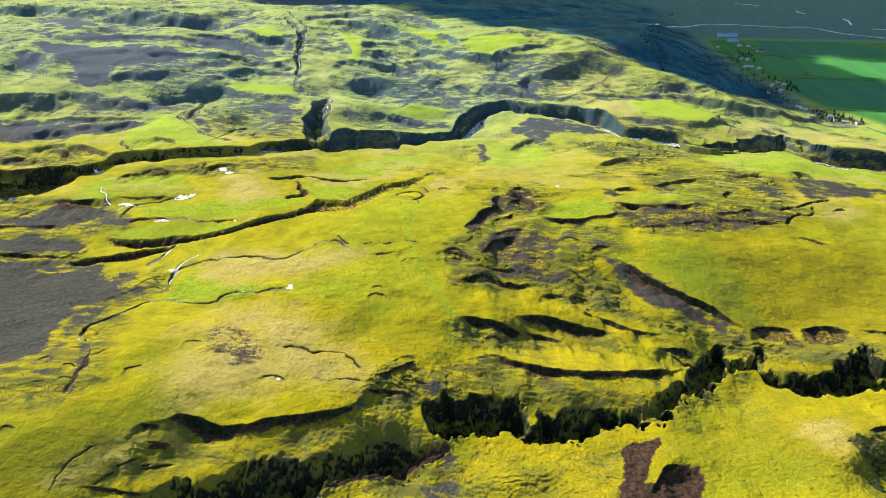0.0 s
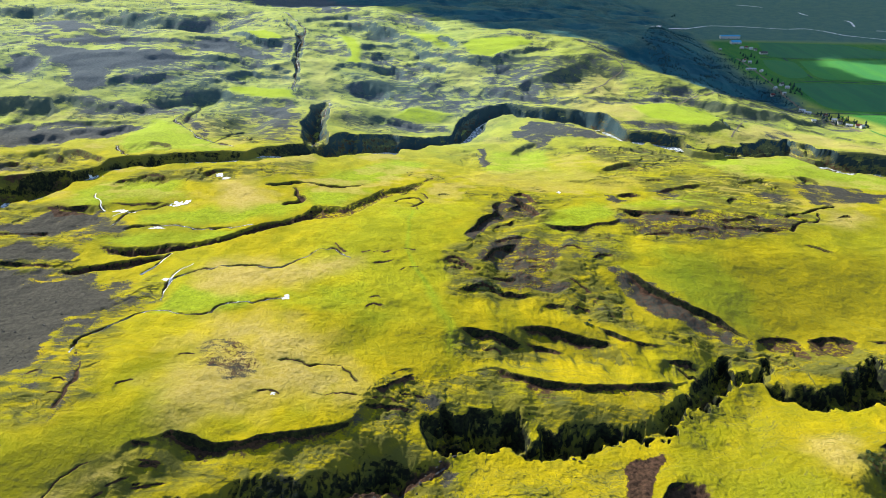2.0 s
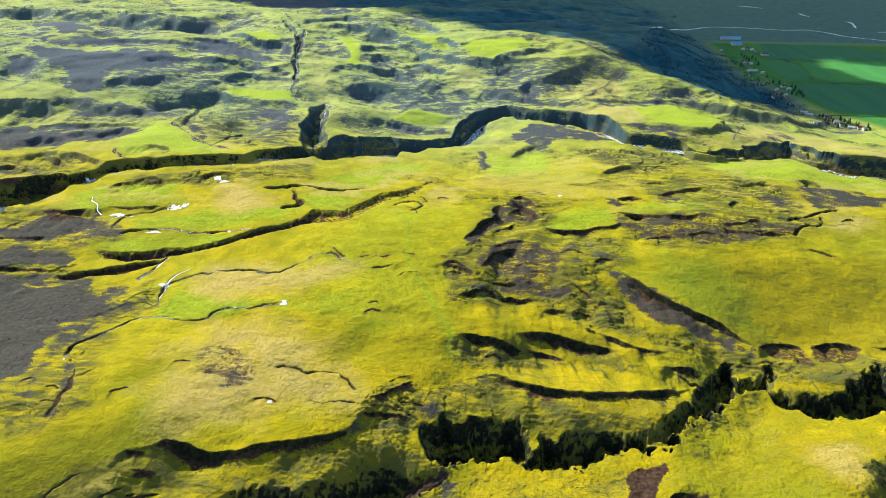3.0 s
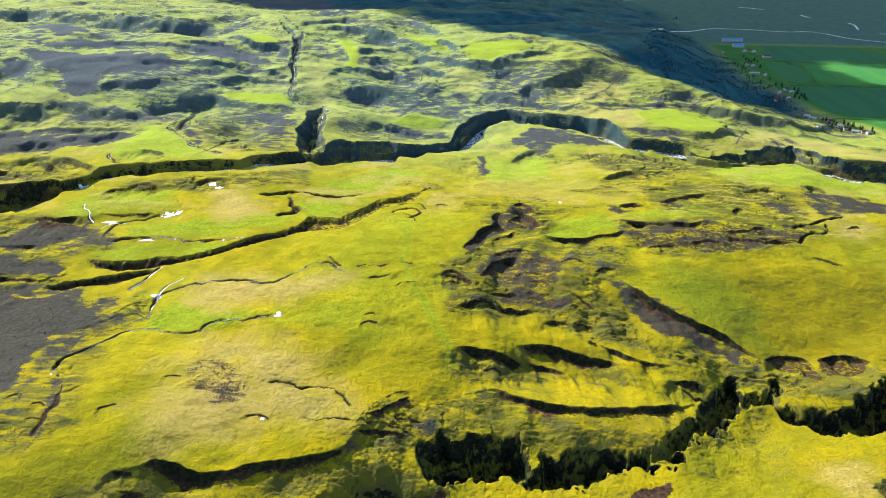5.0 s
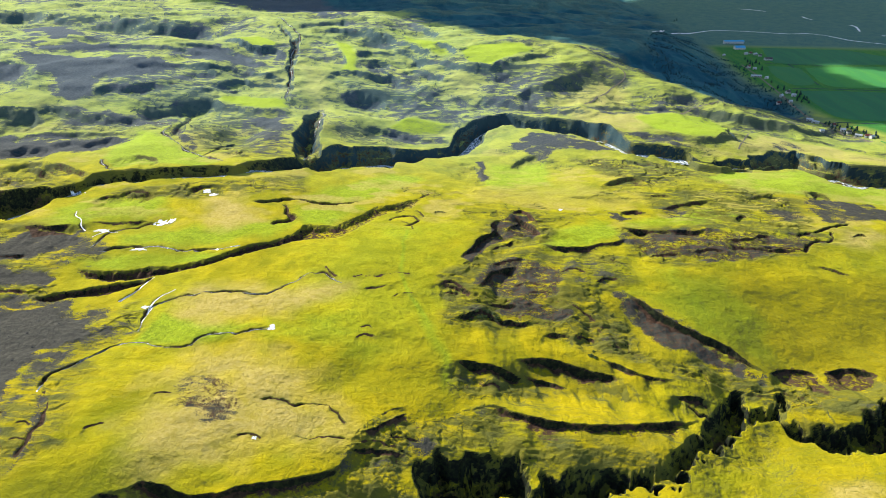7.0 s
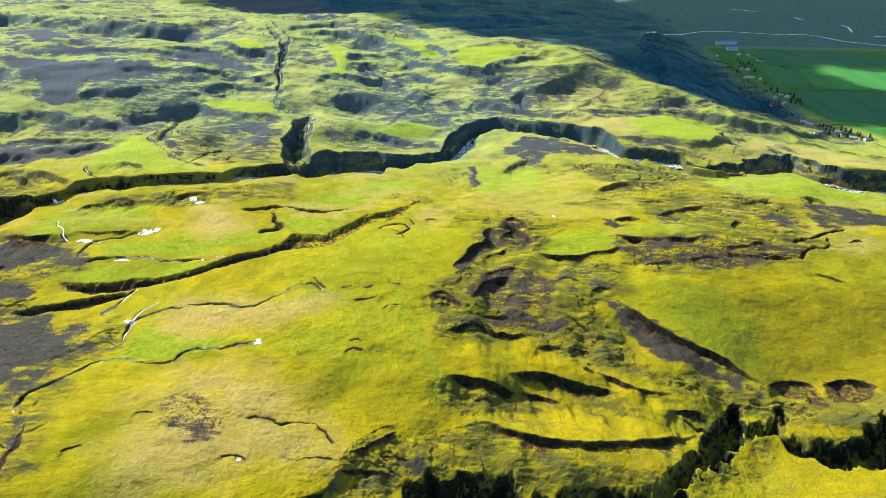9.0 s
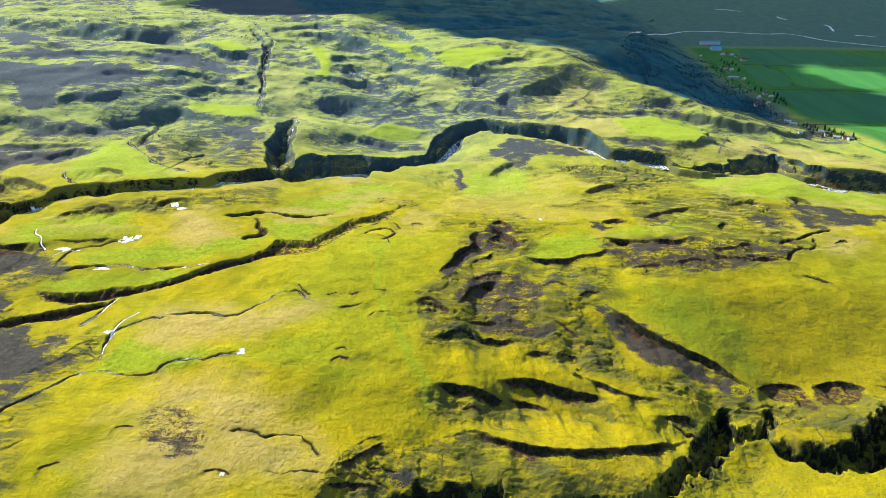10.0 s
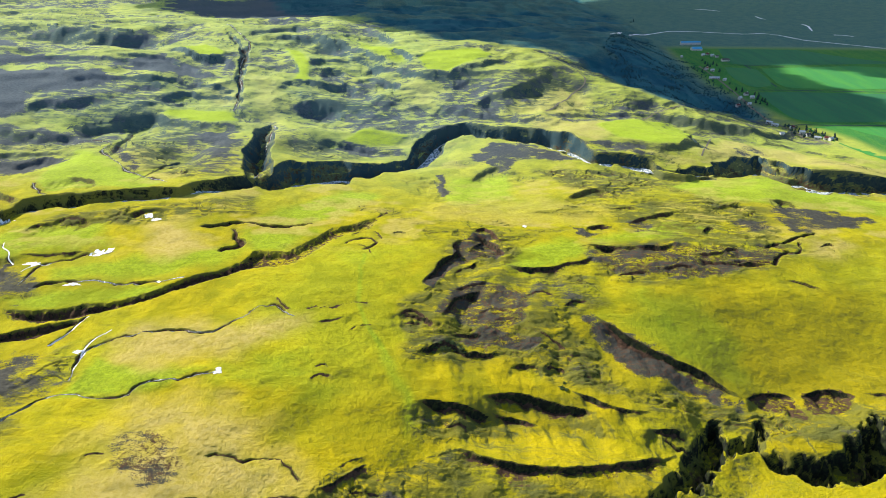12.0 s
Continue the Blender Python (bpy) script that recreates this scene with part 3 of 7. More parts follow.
CHANNELS = {  # line, half width, depth, 0 dry, 1 running, 2 white water
    "mesa_cut_a": ([178.3, 443, 185.8, 437.1, 195.3, 432.4], 1.3, 1.8, 0),
    "mesa_cut_b": ([178.3, 433, 186.3, 426.8, 194.9, 420.2], 1.3, 1.8, 0),
    "burn_e": ([441.8, 716.1, 424.3, 707.3, 406, 696.3, 385.9, 687.3, 366.5, 676.3], 2.4, 2.6, 0),
    "burn_f": ([407, 695.5, 407.7, 685.1, 397.8, 669.8, 372.4, 661.7, 361, 644.5, 350.4, 642, 331.3, 646.8, 307.8, 648.1], 2.2, 2.4, 0),
    "burn_g": ([-76.8, 560.3, -61.5, 564.3, -45.7, 565.7, -24.8, 571.3], 2.0, 0.7, 0),
    "dell_bank": ([-52.8, 676, -43.7, 688.3, -29.1, 693.2, -21.3, 679.5, -25.7, 665.5, -37.1, 665.1], 2.0, 1.6, 0),
    "spring_run": ([-83.6, 551.3, -91.3, 559.5, -99.4, 573, -114.3, 565.7, -127.3, 549.9, -144.6, 533.9, -165.6, 537.2, -186.3, 538.6, -206.2, 536.8, -218.7, 528, -224.2, 522, -231.8, 513.8, -232.2, 502.4, -228.2, 478.5], 1.7, 1.7, 1),
    "west_run": ([-126.9, 485.1, -137.5, 482.2, -149.7, 474.9, -164.5, 475.2, -179.4, 472.3, -182.7, 458.8, -200.7, 458.8, -220.4, 463.6, -237.2, 457.7, -243.4, 453.3, -248, 448.2, -253, 436.4, -266.1, 430, -265.7, 413.4, -262, 400.1], 1.6, 1.8, 1),
    "upper_ditch": ([-187.1, 615.8, -206.2, 613, -222.7, 611.8, -244.4, 609.1, -265.5, 621.4, -287.4, 618.6, -303.3, 615.8, -316.4, 609], 2.5, 2.6, 1),
    "north_ditch": ([-82.1, 727.8, -100.7, 721.6, -118.8, 713.8, -139.1, 721.2, -152.6, 725.3, -174.6, 722.9, -182.4, 714.3, -201.1, 712.9], 3.0, 3.6, 0),
    "north_spur": ([-165.4, 711.7, -159.4, 693.3, -149.7, 677.7, -159.6, 668.7, -170, 663.9], 4.0, 2.6, 0),
    "lower_crack": ([-119.5, 403.8, -105.1, 402.8, -93.2, 404.7, -81, 404.9, -72.1, 399.7, -63.2, 393, -58.3, 384.2], 1.1, 1.1, 0),
    "brook_a": ([-266.7, 669.4, -281, 669.9, -298.9, 665.3, -319.2, 655.7, -325.5, 648.9, -326.9, 631.4, -328, 615.2], 1.6, 1.5, 1),
    "brook_b": ([-374.8, 689, -372, 678.4, -363.2, 670.9, -358.3, 664.6, -357.6, 658.3, -349.9, 652], 1.4, 1.2, 2),
    "brook_c": ([-248.1, 563.7, -252.8, 553, -255, 542.1, -258.7, 534, -264.3, 526.1], 2.0, 1.8, 2),
    "brook_d": ([-230.9, 514.1, -231.7, 502.5, -230, 489.8], 1.8, 1.2, 2),
    "brook_e": ([-222.2, 541.8, -230.0, 531.6, -233.5, 524.0, -232.6, 513.1, -231.2, 497.0], 1.1, 0.7, 2),
    "brook_g": ([-336.5, 638.0, -334.3, 646.6, -328.1, 651.5, -317.1, 650.5], 1.0, 0.6, 2),
    "glen_beck": ([-356.1, 1578.1, -328.0, 1513.1, -299.5, 1464.5, -275.2, 1407.5, -268.0, 1354.4, -269.9, 1304.8, -263.0, 1240.6, -247.5, 1173.8, -240.8, 1113.1, -238.4, 1067.8], 3.5, 1.5, 1),
    "left_beck_b": ([-409.1, 822.4, -391.5, 797.5, -377, 786], 2.0, 1.2, 1),
    "glen_beck_b": ([-177.2, 1040.1, -174.7, 995.1, -174.9, 953.3, -173.5, 914.5, -171.0, 871.4, -168.7, 840.2], 2.2, 1.0, 1),
    "dale_beck": ([-415.2, 943.1, -396.6, 962.8, -370.5, 946.0, -361.9, 932.4, -369.1, 916.4, -355.8, 896.0, -324.3, 864.3, -288.2, 830.1, -257.9, 810.7], 2.2, 1.2, 1),
    "gravel_wash": ([-260.3, 405, -247.8, 391.5, -242.4, 376, -242.8, 361, -242.6, 345.4, -242, 335.9], 1.5, 0.9, 0),
    "thin_line": ([-93.9, 373, -76.5, 373.1, -57.2, 373.9], 0.8, 0.6, 0),
    "fore_crack": ([-218.2, 263.9, -218.4, 280.6, -211.3, 297.4, -201.4, 304.4], 0.8, 0.4, 0),
    "front_beck": ([-78.9, 278.1, -72.5, 290.4, -66, 297.6, -50.6, 305.2, -30.5, 312.5, -15.9, 321.7, -3.7, 328.9, 5.1, 336.9], 5.0, 1.0, 3),
}
PATCHES = {  # cover or painted-on shade: outline, softness of its edge, how fully it is covered
    "gravel": {
        "fringe": ([-329.2, 527.5, -279.5, 516.7, -239.1, 504.2, -232.8, 466.1, -253.8, 441.2, -259.4, 403.1, -258.7, 368.6, -273.6, 369.1, -272.7, 405.2, -281.3, 448], 14, 0.6),
        "fringe_b": ([-378.2, 656.1, -318.6, 639.3, -308.6, 600.9, -334.6, 572.4, -343.2, 556.6, -353.1, 601.1], 10, 0.52),
        "foot_grey": ([-114.2, 309.8, -99.5, 313.8, -86.7, 310, -88.4, 298.1, -102.9, 295.4], 9, 0.6),
        "spur_soil": ([-20.5, 382.2, -10.7, 388.3, 1.4, 383.1, -4.5, 372.5, -14.2, 370], 3, 0.6),
        "point_b": ([45, 892.1, 53.8, 899.1, 53.5, 862.2, 61.7, 826.2, 53.7, 814.5, 45.3, 849.2], 4, 1),
        "point": ([84, 948.9, 97.1, 959.8, 128.4, 985.4, 177.5, 978.6, 205.8, 951.4, 227, 915.8, 203.2, 914.5, 178.9, 934.6, 153.8, 925.6, 130.7, 898.5, 116.9, 914.1], 7, 0.88),
        "shelf_band": ([185.7, 664.2, 271.8, 676.1, 331.9, 671, 381.1, 683.9, 399.7, 669.9, 350.4, 642, 294.1, 619.6, 235.4, 616.8, 186.6, 629.4], 6, 0.46),
        "dell_side": ([94.8, 613, 143.3, 614.5, 162.2, 583, 132.9, 557.1, 105.2, 566.4], 8, 0.4),
        "dell": ([60.4, 683.6, 74.4, 702.9, 89.6, 695.3, 96.8, 654.1, 90.1, 646.1, 76.4, 655.8, 63.8, 646.6, 48.1, 631.8, 35.5, 609.7, 28.1, 592.2, 17.3, 599.1, 29.0, 617.7, 38.0, 639.4, 50.6, 655.6], 2, 0.8),
        "dell_low": ([42.9, 591.8, 66.1, 606.8, 80.0, 605.5, 95.7, 596.0, 111.6, 591.2, 113.1, 565.7, 102.5, 546.6, 88.7, 539.0, 74.0, 544.9, 58.8, 548.0, 43.6, 556.4, 30.4, 554.5, 33.8, 571.8, 40.8, 583.8], 5, 0.68),
        "dell_foot": ([66.7, 550.2, 88.7, 539.0, 102.7, 529.7, 117.1, 523.9, 105.8, 516.0, 81.6, 520.1, 56.2, 517.4, 46.9, 526.9], 3, 0.6),
        "shelf_foot": ([182.4, 649.1, 219.3, 664.4, 258.2, 663.2, 278.8, 644.5, 269.7, 633.4, 244.9, 619.3, 225.0, 622.2, 198.0, 628.0], 4, 0.66),
        "shelf_foot_b": ([243.5, 623.9, 279.5, 628.6, 320.6, 642.9, 315.9, 631.6, 280.6, 615.0, 249.9, 608.7], 3, 0.6),
        "scree_side": ([360.2, 742.5, 400.6, 742.2, 401.6, 727.9, 352.1, 706.8], 4, 0.6),
        "under_flat": ([-94.4, 990.6, -74.7, 1011.3, -40.3, 1007.2, 4.3, 998.8, -5.8, 972.2, -55.0, 959.8], 5, 0.7),
        # knoll, face, glen and cliff patches carry those slopes' shade in their grey
        "knoll_foot": ([-133.9, 1242.4, -122.8, 1269.7, -89.9, 1270.7, -62.6, 1234.5, -46.2, 1193.7, -85.9, 1201.6, -117.9, 1208.3], 8, 0.7),
        "face_foot": ([124.6, 1131.1, 165.2, 1159.4, 214.4, 1197.0, 212.5, 1138.9, 159.3, 1107.9], 8, 0.6),
        "glen_side": ([-299.8, 984.6, -225.2, 1003.8, -203.7, 932.5, -185.1, 825.9, -215.7, 842.7, -258.5, 908.6, -277.4, 940.2], 14, 0.62),
        "dale_dark": ([-366.2, 924.0, -353.5, 933.2, -330.1, 913.1, -296.3, 854.0, -324.2, 869.3], 6, 0.8),
        "cliff_foot": ([-541.7, 1001.8, -442.8, 979.9, -381.2, 1034.2, -354.2, 935.4, -428.2, 941.6, -509.3, 944.6], 8, 0.6),
        "dale_top": ([-491.3, 1118.3, -457.8, 1152.1, -409.1, 1144.4, -410.5, 1089.9, -431.3, 1046.6, -465.9, 1023.1, -486.9, 1022.4, -506.3, 1064.2], 16, 0.55),
        "far_band": ([-690.2, 1304.7, -663.7, 1395.0, -563.4, 1362.0, -454.2, 1415.4, -419.7, 1371.4, -550.9, 1276.9, -643.6, 1258.4], 16, 0.6),
        "far_band_b": ([-609.3, 1267.8, -539.1, 1272.8, -460.7, 1251.7, -370.3, 1248.1, -375.9, 1197.9, -496.1, 1211.1, -581.1, 1226.0], 12, 0.6),
        "east_mottle": ([82.8, 1222.8, 144.1, 1238.6, 214.6, 1237.5, 276.8, 1238.6, 264.0, 1221.5, 168.5, 1187.1, 101.8, 1205.4], 14, 0.5),
        "mid_mottle": ([-98.1, 1094.0, -43.5, 1106.8, 11.8, 1080.3, 2.7, 1052.6, -59.4, 1050.9], 12, 0.45),
        "glen_mouth": ([-201.0, 1056.0, -166.4, 1062.5, -124.5, 1002.5, -137.4, 969.8, -160.6, 962.4], 8, 0.35),
        "hill_flank_g": ([-293.1, 974.4, -222.4, 989.6, -185.3, 827.3, -231.3, 847.1, -275.2, 930.2], 14, 0.5),
        "dale_floor": ([-605.4, 905.8, -568.3, 921.9, -520.1, 933.1, -458.2, 918.0, -409.0, 916.1, -416.9, 882.0, -433.5, 867.6, -470.8, 859.5, -484.7, 842.3, -520.3, 827.4, -562.0, 826.8], 10, 0.85),
        "west_lobes_g": ([-529.1, 769.0, -492.3, 774.6, -449.0, 755.7, -451.6, 735.2, -487.8, 742.1, -511.1, 737.3], 6, 0.5),
        "fringe_stone": ([-29.0, 317.7, -18.5, 322.9, -9.5, 324.9, -11.2, 318.0, -20.0, 314.6, -26.3, 313.2], 3, 0.6),
        "fringe_stone_b": ([-13.4, 305.9, 1.3, 311.4, 10.1, 306.8, 8.1, 291.4, -11.5, 287.3], 4, 0.75),
        "fringe_stone_c": ([-7.7, 325.3, 1.4, 330.1, 10.4, 326.7, 1.3, 318.9, -6.6, 319.9], 3, 0.8),
        "fringe_stone_d": ([-48.1, 297.2, -40.0, 301.0, -40.0, 292.9, -47.6, 291.5], 3, 0.5),
        "nick_stone": ([-58.9, 360.2, -48.7, 365.7, -43.6, 359.1, -50.8, 347.6, -58.1, 345.5], 4, 0.6),
        "ledge_strip": ([230.1, 1064.5, 279.4, 1069.2, 326.2, 1075.2, 390.6, 1089.7, 349.5, 1060.2, 272.8, 1039.4, 226, 1041.6], 6, 0.62),
        "rim_f": ([471.5, 980.2, 493, 1000.3, 518.4, 997.9, 511.7, 963, 464.4, 956.7], 6, 0.6),
        "rim_e": ([240.5, 966.7, 280.9, 964.7, 325.7, 948.6, 344.3, 924.6, 308.8, 917.9, 255.1, 923.8], 7, 0.6),
        "notch_g": ([234.4, 726.2, 252.7, 740.2, 270, 731.5, 253, 707, 235.8, 707.7], 5, 0.6),
        "scree_east": ([423.2, 784.2, 451.9, 791.0, 498.2, 784.1, 532.9, 770.5, 538.9, 762.9, 526.0, 749.4, 467.2, 727.6, 426.8, 713.2, 411.4, 721.6, 407.9, 743.5], 6, 0.85),
        "shelf_low": ([237.3, 635.1, 276.3, 652.6, 307.2, 638.7, 295.3, 622.6, 245.5, 612.3], 7, 0.64),
        "shelf": ([184.4, 661.2, 206.4, 661.9, 249.3, 663.3, 253.6, 649.5, 223.4, 635.9, 187.9, 634.8, 178.1, 643.7], 6, 0.62),
        "slope_west": ([-279.4, 986.4, -223.4, 1012.3, -199.6, 911.1, -253.2, 940.6], 16, 1),
        "far_slope_b": ([-316.5, 1313.3, -281.9, 1308.1, -254.7, 1193.9, -295.2, 1221.5], 12, 0.8),
        "far_slope": ([-451.2, 1266.4, -405.1, 1300.6, -379.9, 1283.3, -308.5, 1237.7, -298.4, 1199.5, -373.9, 1185.8, -422.1, 1187.7], 14, 1),
        "scree_far_d": ([-783.5, 1272, -674.5, 1238.4, -625.7, 1267, -559.6, 1268.3, -547.5, 1232.2, -658.1, 1204.2, -738.4, 1227.2], 14, 1),
        "scree_far_c": ([-793.6, 1388.1, -722.3, 1401.8, -648.9, 1319, -646.7, 1264.5, -703.6, 1276.8, -755.2, 1316.1], 14, 1),
        "scree_far_b": ([-698.2, 1115.6, -682.9, 1130.1, -657.8, 1116.2, -636.3, 1089.9, -650.6, 1065.2, -678.1, 1085.1], 12, 1),
        "scree_far": ([-686.7, 1165.2, -645.7, 1178.1, -582.2, 1184.3, -508.8, 1195.9, -460.7, 1189.3, -420.4, 1166.3, -450, 1128.4, -474.3, 1098.9, -513.5, 1091.8, -517.7, 1068.6, -507.3, 1031, -540.3, 1018.7, -562.1, 1015.3, -577.1, 1065.3, -621.5, 1096.2, -642.7, 1112.9, -674.2, 1136.6], 14, 1),
        "slip": ([159.4, 562.2, 163.4, 546.4, 183.6, 526.9, 205.2, 513.0, 225.9, 498.3, 244.2, 478.4, 251.7, 469.5, 236.6, 471.1, 214.8, 478.9, 196.3, 482.2, 176.6, 481.5, 169.2, 499.4, 162.3, 518.2, 153.4, 538.4, 148.5, 556.1], 8, 0.95),
        "scree_west": ([-453.5, 499.9, -388.7, 518.3, -362.6, 524.4, -328.3, 525.4, -302.5, 515.1, -276.7, 504.4, -262.9, 484.2, -270.5, 463.5, -282.8, 451.1, -279.5, 428.4, -284.5, 411.9, -283.2, 394, -289, 376.1, -301.5, 371.1, -344.7, 345], 17, 1),
        "scree_mid": ([-466.7, 581.3, -435.1, 600.6, -415.9, 626.7, -409.9, 648.6, -375.1, 649, -346.2, 649.1, -343.2, 628.8, -366, 605.1, -397.1, 590.7], 8, 1),
        "scree_low": ([-457.4, 566.3, -400.4, 576.6, -363.4, 577, -335, 561.7, -333.1, 548.5, -373, 544.2, -438.1, 535.4], 7, 1),
        "scree_dale": ([-649.9, 904, -531.8, 909.8, -418.6, 916.8, -399.1, 910.8, -425.7, 869.1, -498, 840.2, -526.2, 825.5, -590, 803.1], 14, 1),
        "far_top": ([-545.4, 1791.9, -409.6, 1690.1, -244.3, 1651.1, -93.6, 1766.3, -115.6, 2203.7, -618.9, 2048.1], 30, 1),
        "east_spit": ([169.7, 721.8, 174.6, 714.1, 198.5, 706.4, 183.3, 695.1], 6, 1),
        "mid_burn": ([-182.7, 411.6, -162.6, 419.9, -140.9, 416.9, -128.4, 405.8, -127.4, 386.9, -139.4, 378.8, -155.2, 380.2, -170.3, 388.9], 9, 0.54),
        "wash_side": ([-261.3, 406.9, -248.8, 396.1, -240.4, 375.9, -239.3, 361.5, -236.6, 337.7, -239.3, 330.4, -244.7, 344, -246.8, 365.3, -248.9, 381.4], 4, 0.75),
    },
    "soil": {
        "mid_burn_s": ([-179.2, 409.4, -161.7, 416.8, -141.9, 414.0, -130.5, 404.1, -130.2, 388.8, -140.9, 381.8, -155.0, 382.4, -168.4, 390.5], 10, 0.46),
        "fore_earth": ([115.7, 335.4, 121.7, 341.9, 131.5, 343.6, 141.5, 345.4, 143.0, 340.4, 137.2, 329.3, 131.8, 313.8, 125.3, 300.7, 132.6, 299.6, 143.2, 313.5, 154.5, 320.4, 163.4, 319.4, 159.9, 306.5, 153.3, 290.1, 149.8, 281.4, 100.6, 280.3, 104.8, 298.4, 110.1, 305.9, 114.8, 319.4], 3, 1),
        "notch_soil": ([259.2, 478, 279.4, 485.3, 296.1, 479.2, 291.9, 442.7, 287.8, 449.3, 277.8, 460, 264.6, 467.2], 2, 0.58),
        "notch_soil_b": ([303.8, 482.3, 327.7, 489.2, 342.8, 476.7, 336.4, 467.9, 320.5, 457.6, 299, 451.7, 295.2, 457.7], 2, 0.58),
        "west_soil": ([-416.6, 659.6, -376.9, 653.2, -363.9, 650.1, -393.2, 638.5], 5, 1),
    },
    "straw": {
        "east_a": ([189.8, 1068.4, 255.8, 1041.9, 326.8, 1043.1, 268.2, 963, 221.2, 995.5, 183.5, 1025.3], 14, 1),
        "east_b": ([412.4, 971.9, 485.2, 1034, 560, 1019.5, 636.2, 938.5, 688.3, 924.9, 605, 884.2, 515.6, 943.6, 408.2, 923.7], 14, 1),
        "east_c": ([254, 1222.6, 301.9, 1209, 300.7, 1120.7, 226.9, 1075.9, 157.3, 1094.1], 20, 1),
        "west_a": ([-249.6, 1242.6, -192.4, 1191.9, -170.8, 1098.1, -167.4, 953.7, -208.5, 1080.1], 20, 1),
        "fell_m": ([-185.1, 438, -140.2, 449.7, -78.7, 418.2, -66.6, 387.2, -101.1, 360.2, -145, 356, -169, 338.6, -182.6, 348.9, -178.2, 379.5], 26, 1),
        "fell_l": ([-200.4, 552.4, -136.5, 544.3, -113.4, 528.4, -128.2, 501.2, -173.2, 490.4, -213.1, 511.1], 18, 1),
        "fell_k": ([-239.8, 692.9, -205.8, 706, -173.3, 671, -210.7, 652.1, -238, 664.5], 14, 1),
        "fell_e2": ([22.8, 780.1, 65.2, 793.9, 119.8, 783.6, 150.3, 801.9, 183.5, 757.5, 237.2, 783.4, 240.9, 745.5, 178.2, 731.7, 113.1, 733.1, 47.5, 728.1], 14, 0.45),
        "fell_a": ([-185.1, 347.6, -168.7, 374, -147.8, 395.8, -108.8, 401.1, -75.5, 394.4, -57.2, 381.8, -63.5, 368, -93.6, 360.2, -120.4, 362.5, -143.8, 351.1, -164.5, 334.7, -178.3, 335], 22, 1),
        "fell_b": ([-179.1, 452.8, -141.8, 456.5, -103.1, 438.8, -78.8, 406.5, -117.5, 404.2, -148.7, 414.9, -173.4, 422.5], 18, 1),
        "fell_c": ([242.3, 357.6, 269.7, 360.1, 268, 335.8, 257.8, 324.5, 241, 333.8, 232.3, 344.7], 9, 1),
        "fell_d": ([-117.1, 551, -75.7, 550, -88.6, 529.4, -119.8, 508.3, -137.3, 499, -178.6, 510.1, -173.3, 527.6, -133.2, 527.5], 16, 1),
        "fell_e": ([64, 777.6, 151.2, 807, 205.8, 782.4, 172.6, 736.4, 107.6, 741.4], 18, 0.5),
        "fell_f": ([-251, 721, -227.5, 742.2, -196.7, 693.9, -201, 660.9, -233.7, 670.8], 14, 1),
        "fell_g": ([12.9, 1229.1, 71.1, 1190.5, 58.4, 1120.9, 12.1, 1129.5], 24, 1),
        "fell_h": ([429.3, 691.4, 458.9, 711.1, 469, 693.6, 430.9, 658.2, 399.3, 668.9], 12, 1),
        "fell_i": ([-202.9, 300.1, -184, 310.8, -185, 295.2, -210, 279.4, -218.9, 278.5], 10, 1),
        "fell_j": ([-301.6, 1161.1, -255.7, 1168.1, -228.8, 1122.1, -215.7, 1155.3, -179.2, 1165.2, -183.1, 1124.2, -258.1, 1085.1], 16, 1),
    },
    "lush": {
        "moor": ([-128.8, 621.8, -53.4, 684.5, 7.6, 626.4, 6.3, 485.4, -28.5, 424.9, -73.7, 446.9, -116.9, 492.1], 40, 0.4),
        "west_side": ([-280.6, 301.8, -246.8, 312.8, -214.3, 338.7, -183.3, 361.3, -179.4, 327.7, -188.4, 279.1, -239.6, 258.8, -256.9, 257.8], 25, 0.5),
        "south": ([170.1, 329.8, 206.5, 347, 231.1, 328.1, 251.6, 312.3, 228.9, 280.6, 153, 280.4], 25, 0.4),
        "vein": ([-9.7, 482.3, -9.9, 500.5, -18.1, 518.7, -28.9, 539.7, -36.2, 564.9, -37.4, 610.4, -34.7, 652.3, -31.2, 652.4, -32.8, 608.3, -31, 565.1, -22.8, 539.9, -12.2, 519.7, -5.1, 500.6, -5.9, 482.3], 3, 1),
        "meadow_green": ([168.3, 554.5, 213.0, 578.8, 256.1, 576.0, 276.4, 524.3, 258.1, 482.4, 235.0, 495.2, 207.9, 523.0], 16, 0.7),
        "west_green": ([-234.4, 315.7, -202.5, 345.1, -188.3, 324.8, -202.0, 298.7, -219.0, 273.1, -236.6, 278.2], 20, 0.35),
        "bank_a": ([-225.8, 473.3, -220.6, 504, -182.8, 490.6, -134.7, 486.4, -179, 461.5, -223.9, 460.5], 7, 1),
        "bank_b": ([-17.1, 518.7, -4.2, 500.6, 6.2, 469.4, 11.2, 437.8, 1.5, 429.7, -3, 465.7, -12.7, 495.8], 6, 1),
        "flat_a": ([97.6, 636.2, 118.9, 662, 169.7, 690, 183.8, 655.6, 145.9, 628.9, 116.5, 625.7], 10, 1),
        "flat_b": ([-156.1, 709.2, -118.1, 708.5, -77.7, 715.6, -105.8, 662.5, -135.9, 664], 10, 1),
        "flat_c": ([-210.8, 1403.5, -188.6, 1403.6, -151.5, 1289.2, -152.2, 1235.8, -143.8, 1211.9, -171.0, 1208.0, -171.2, 1270.6], 5, 1),
        "flat_d": ([32.8, 1315.5, 68.7, 1360.9, 145.7, 1365.3, 170.9, 1333.4, 117.0, 1280.1, 83.6, 1239.1, 43.4, 1244.1], 5, 1),
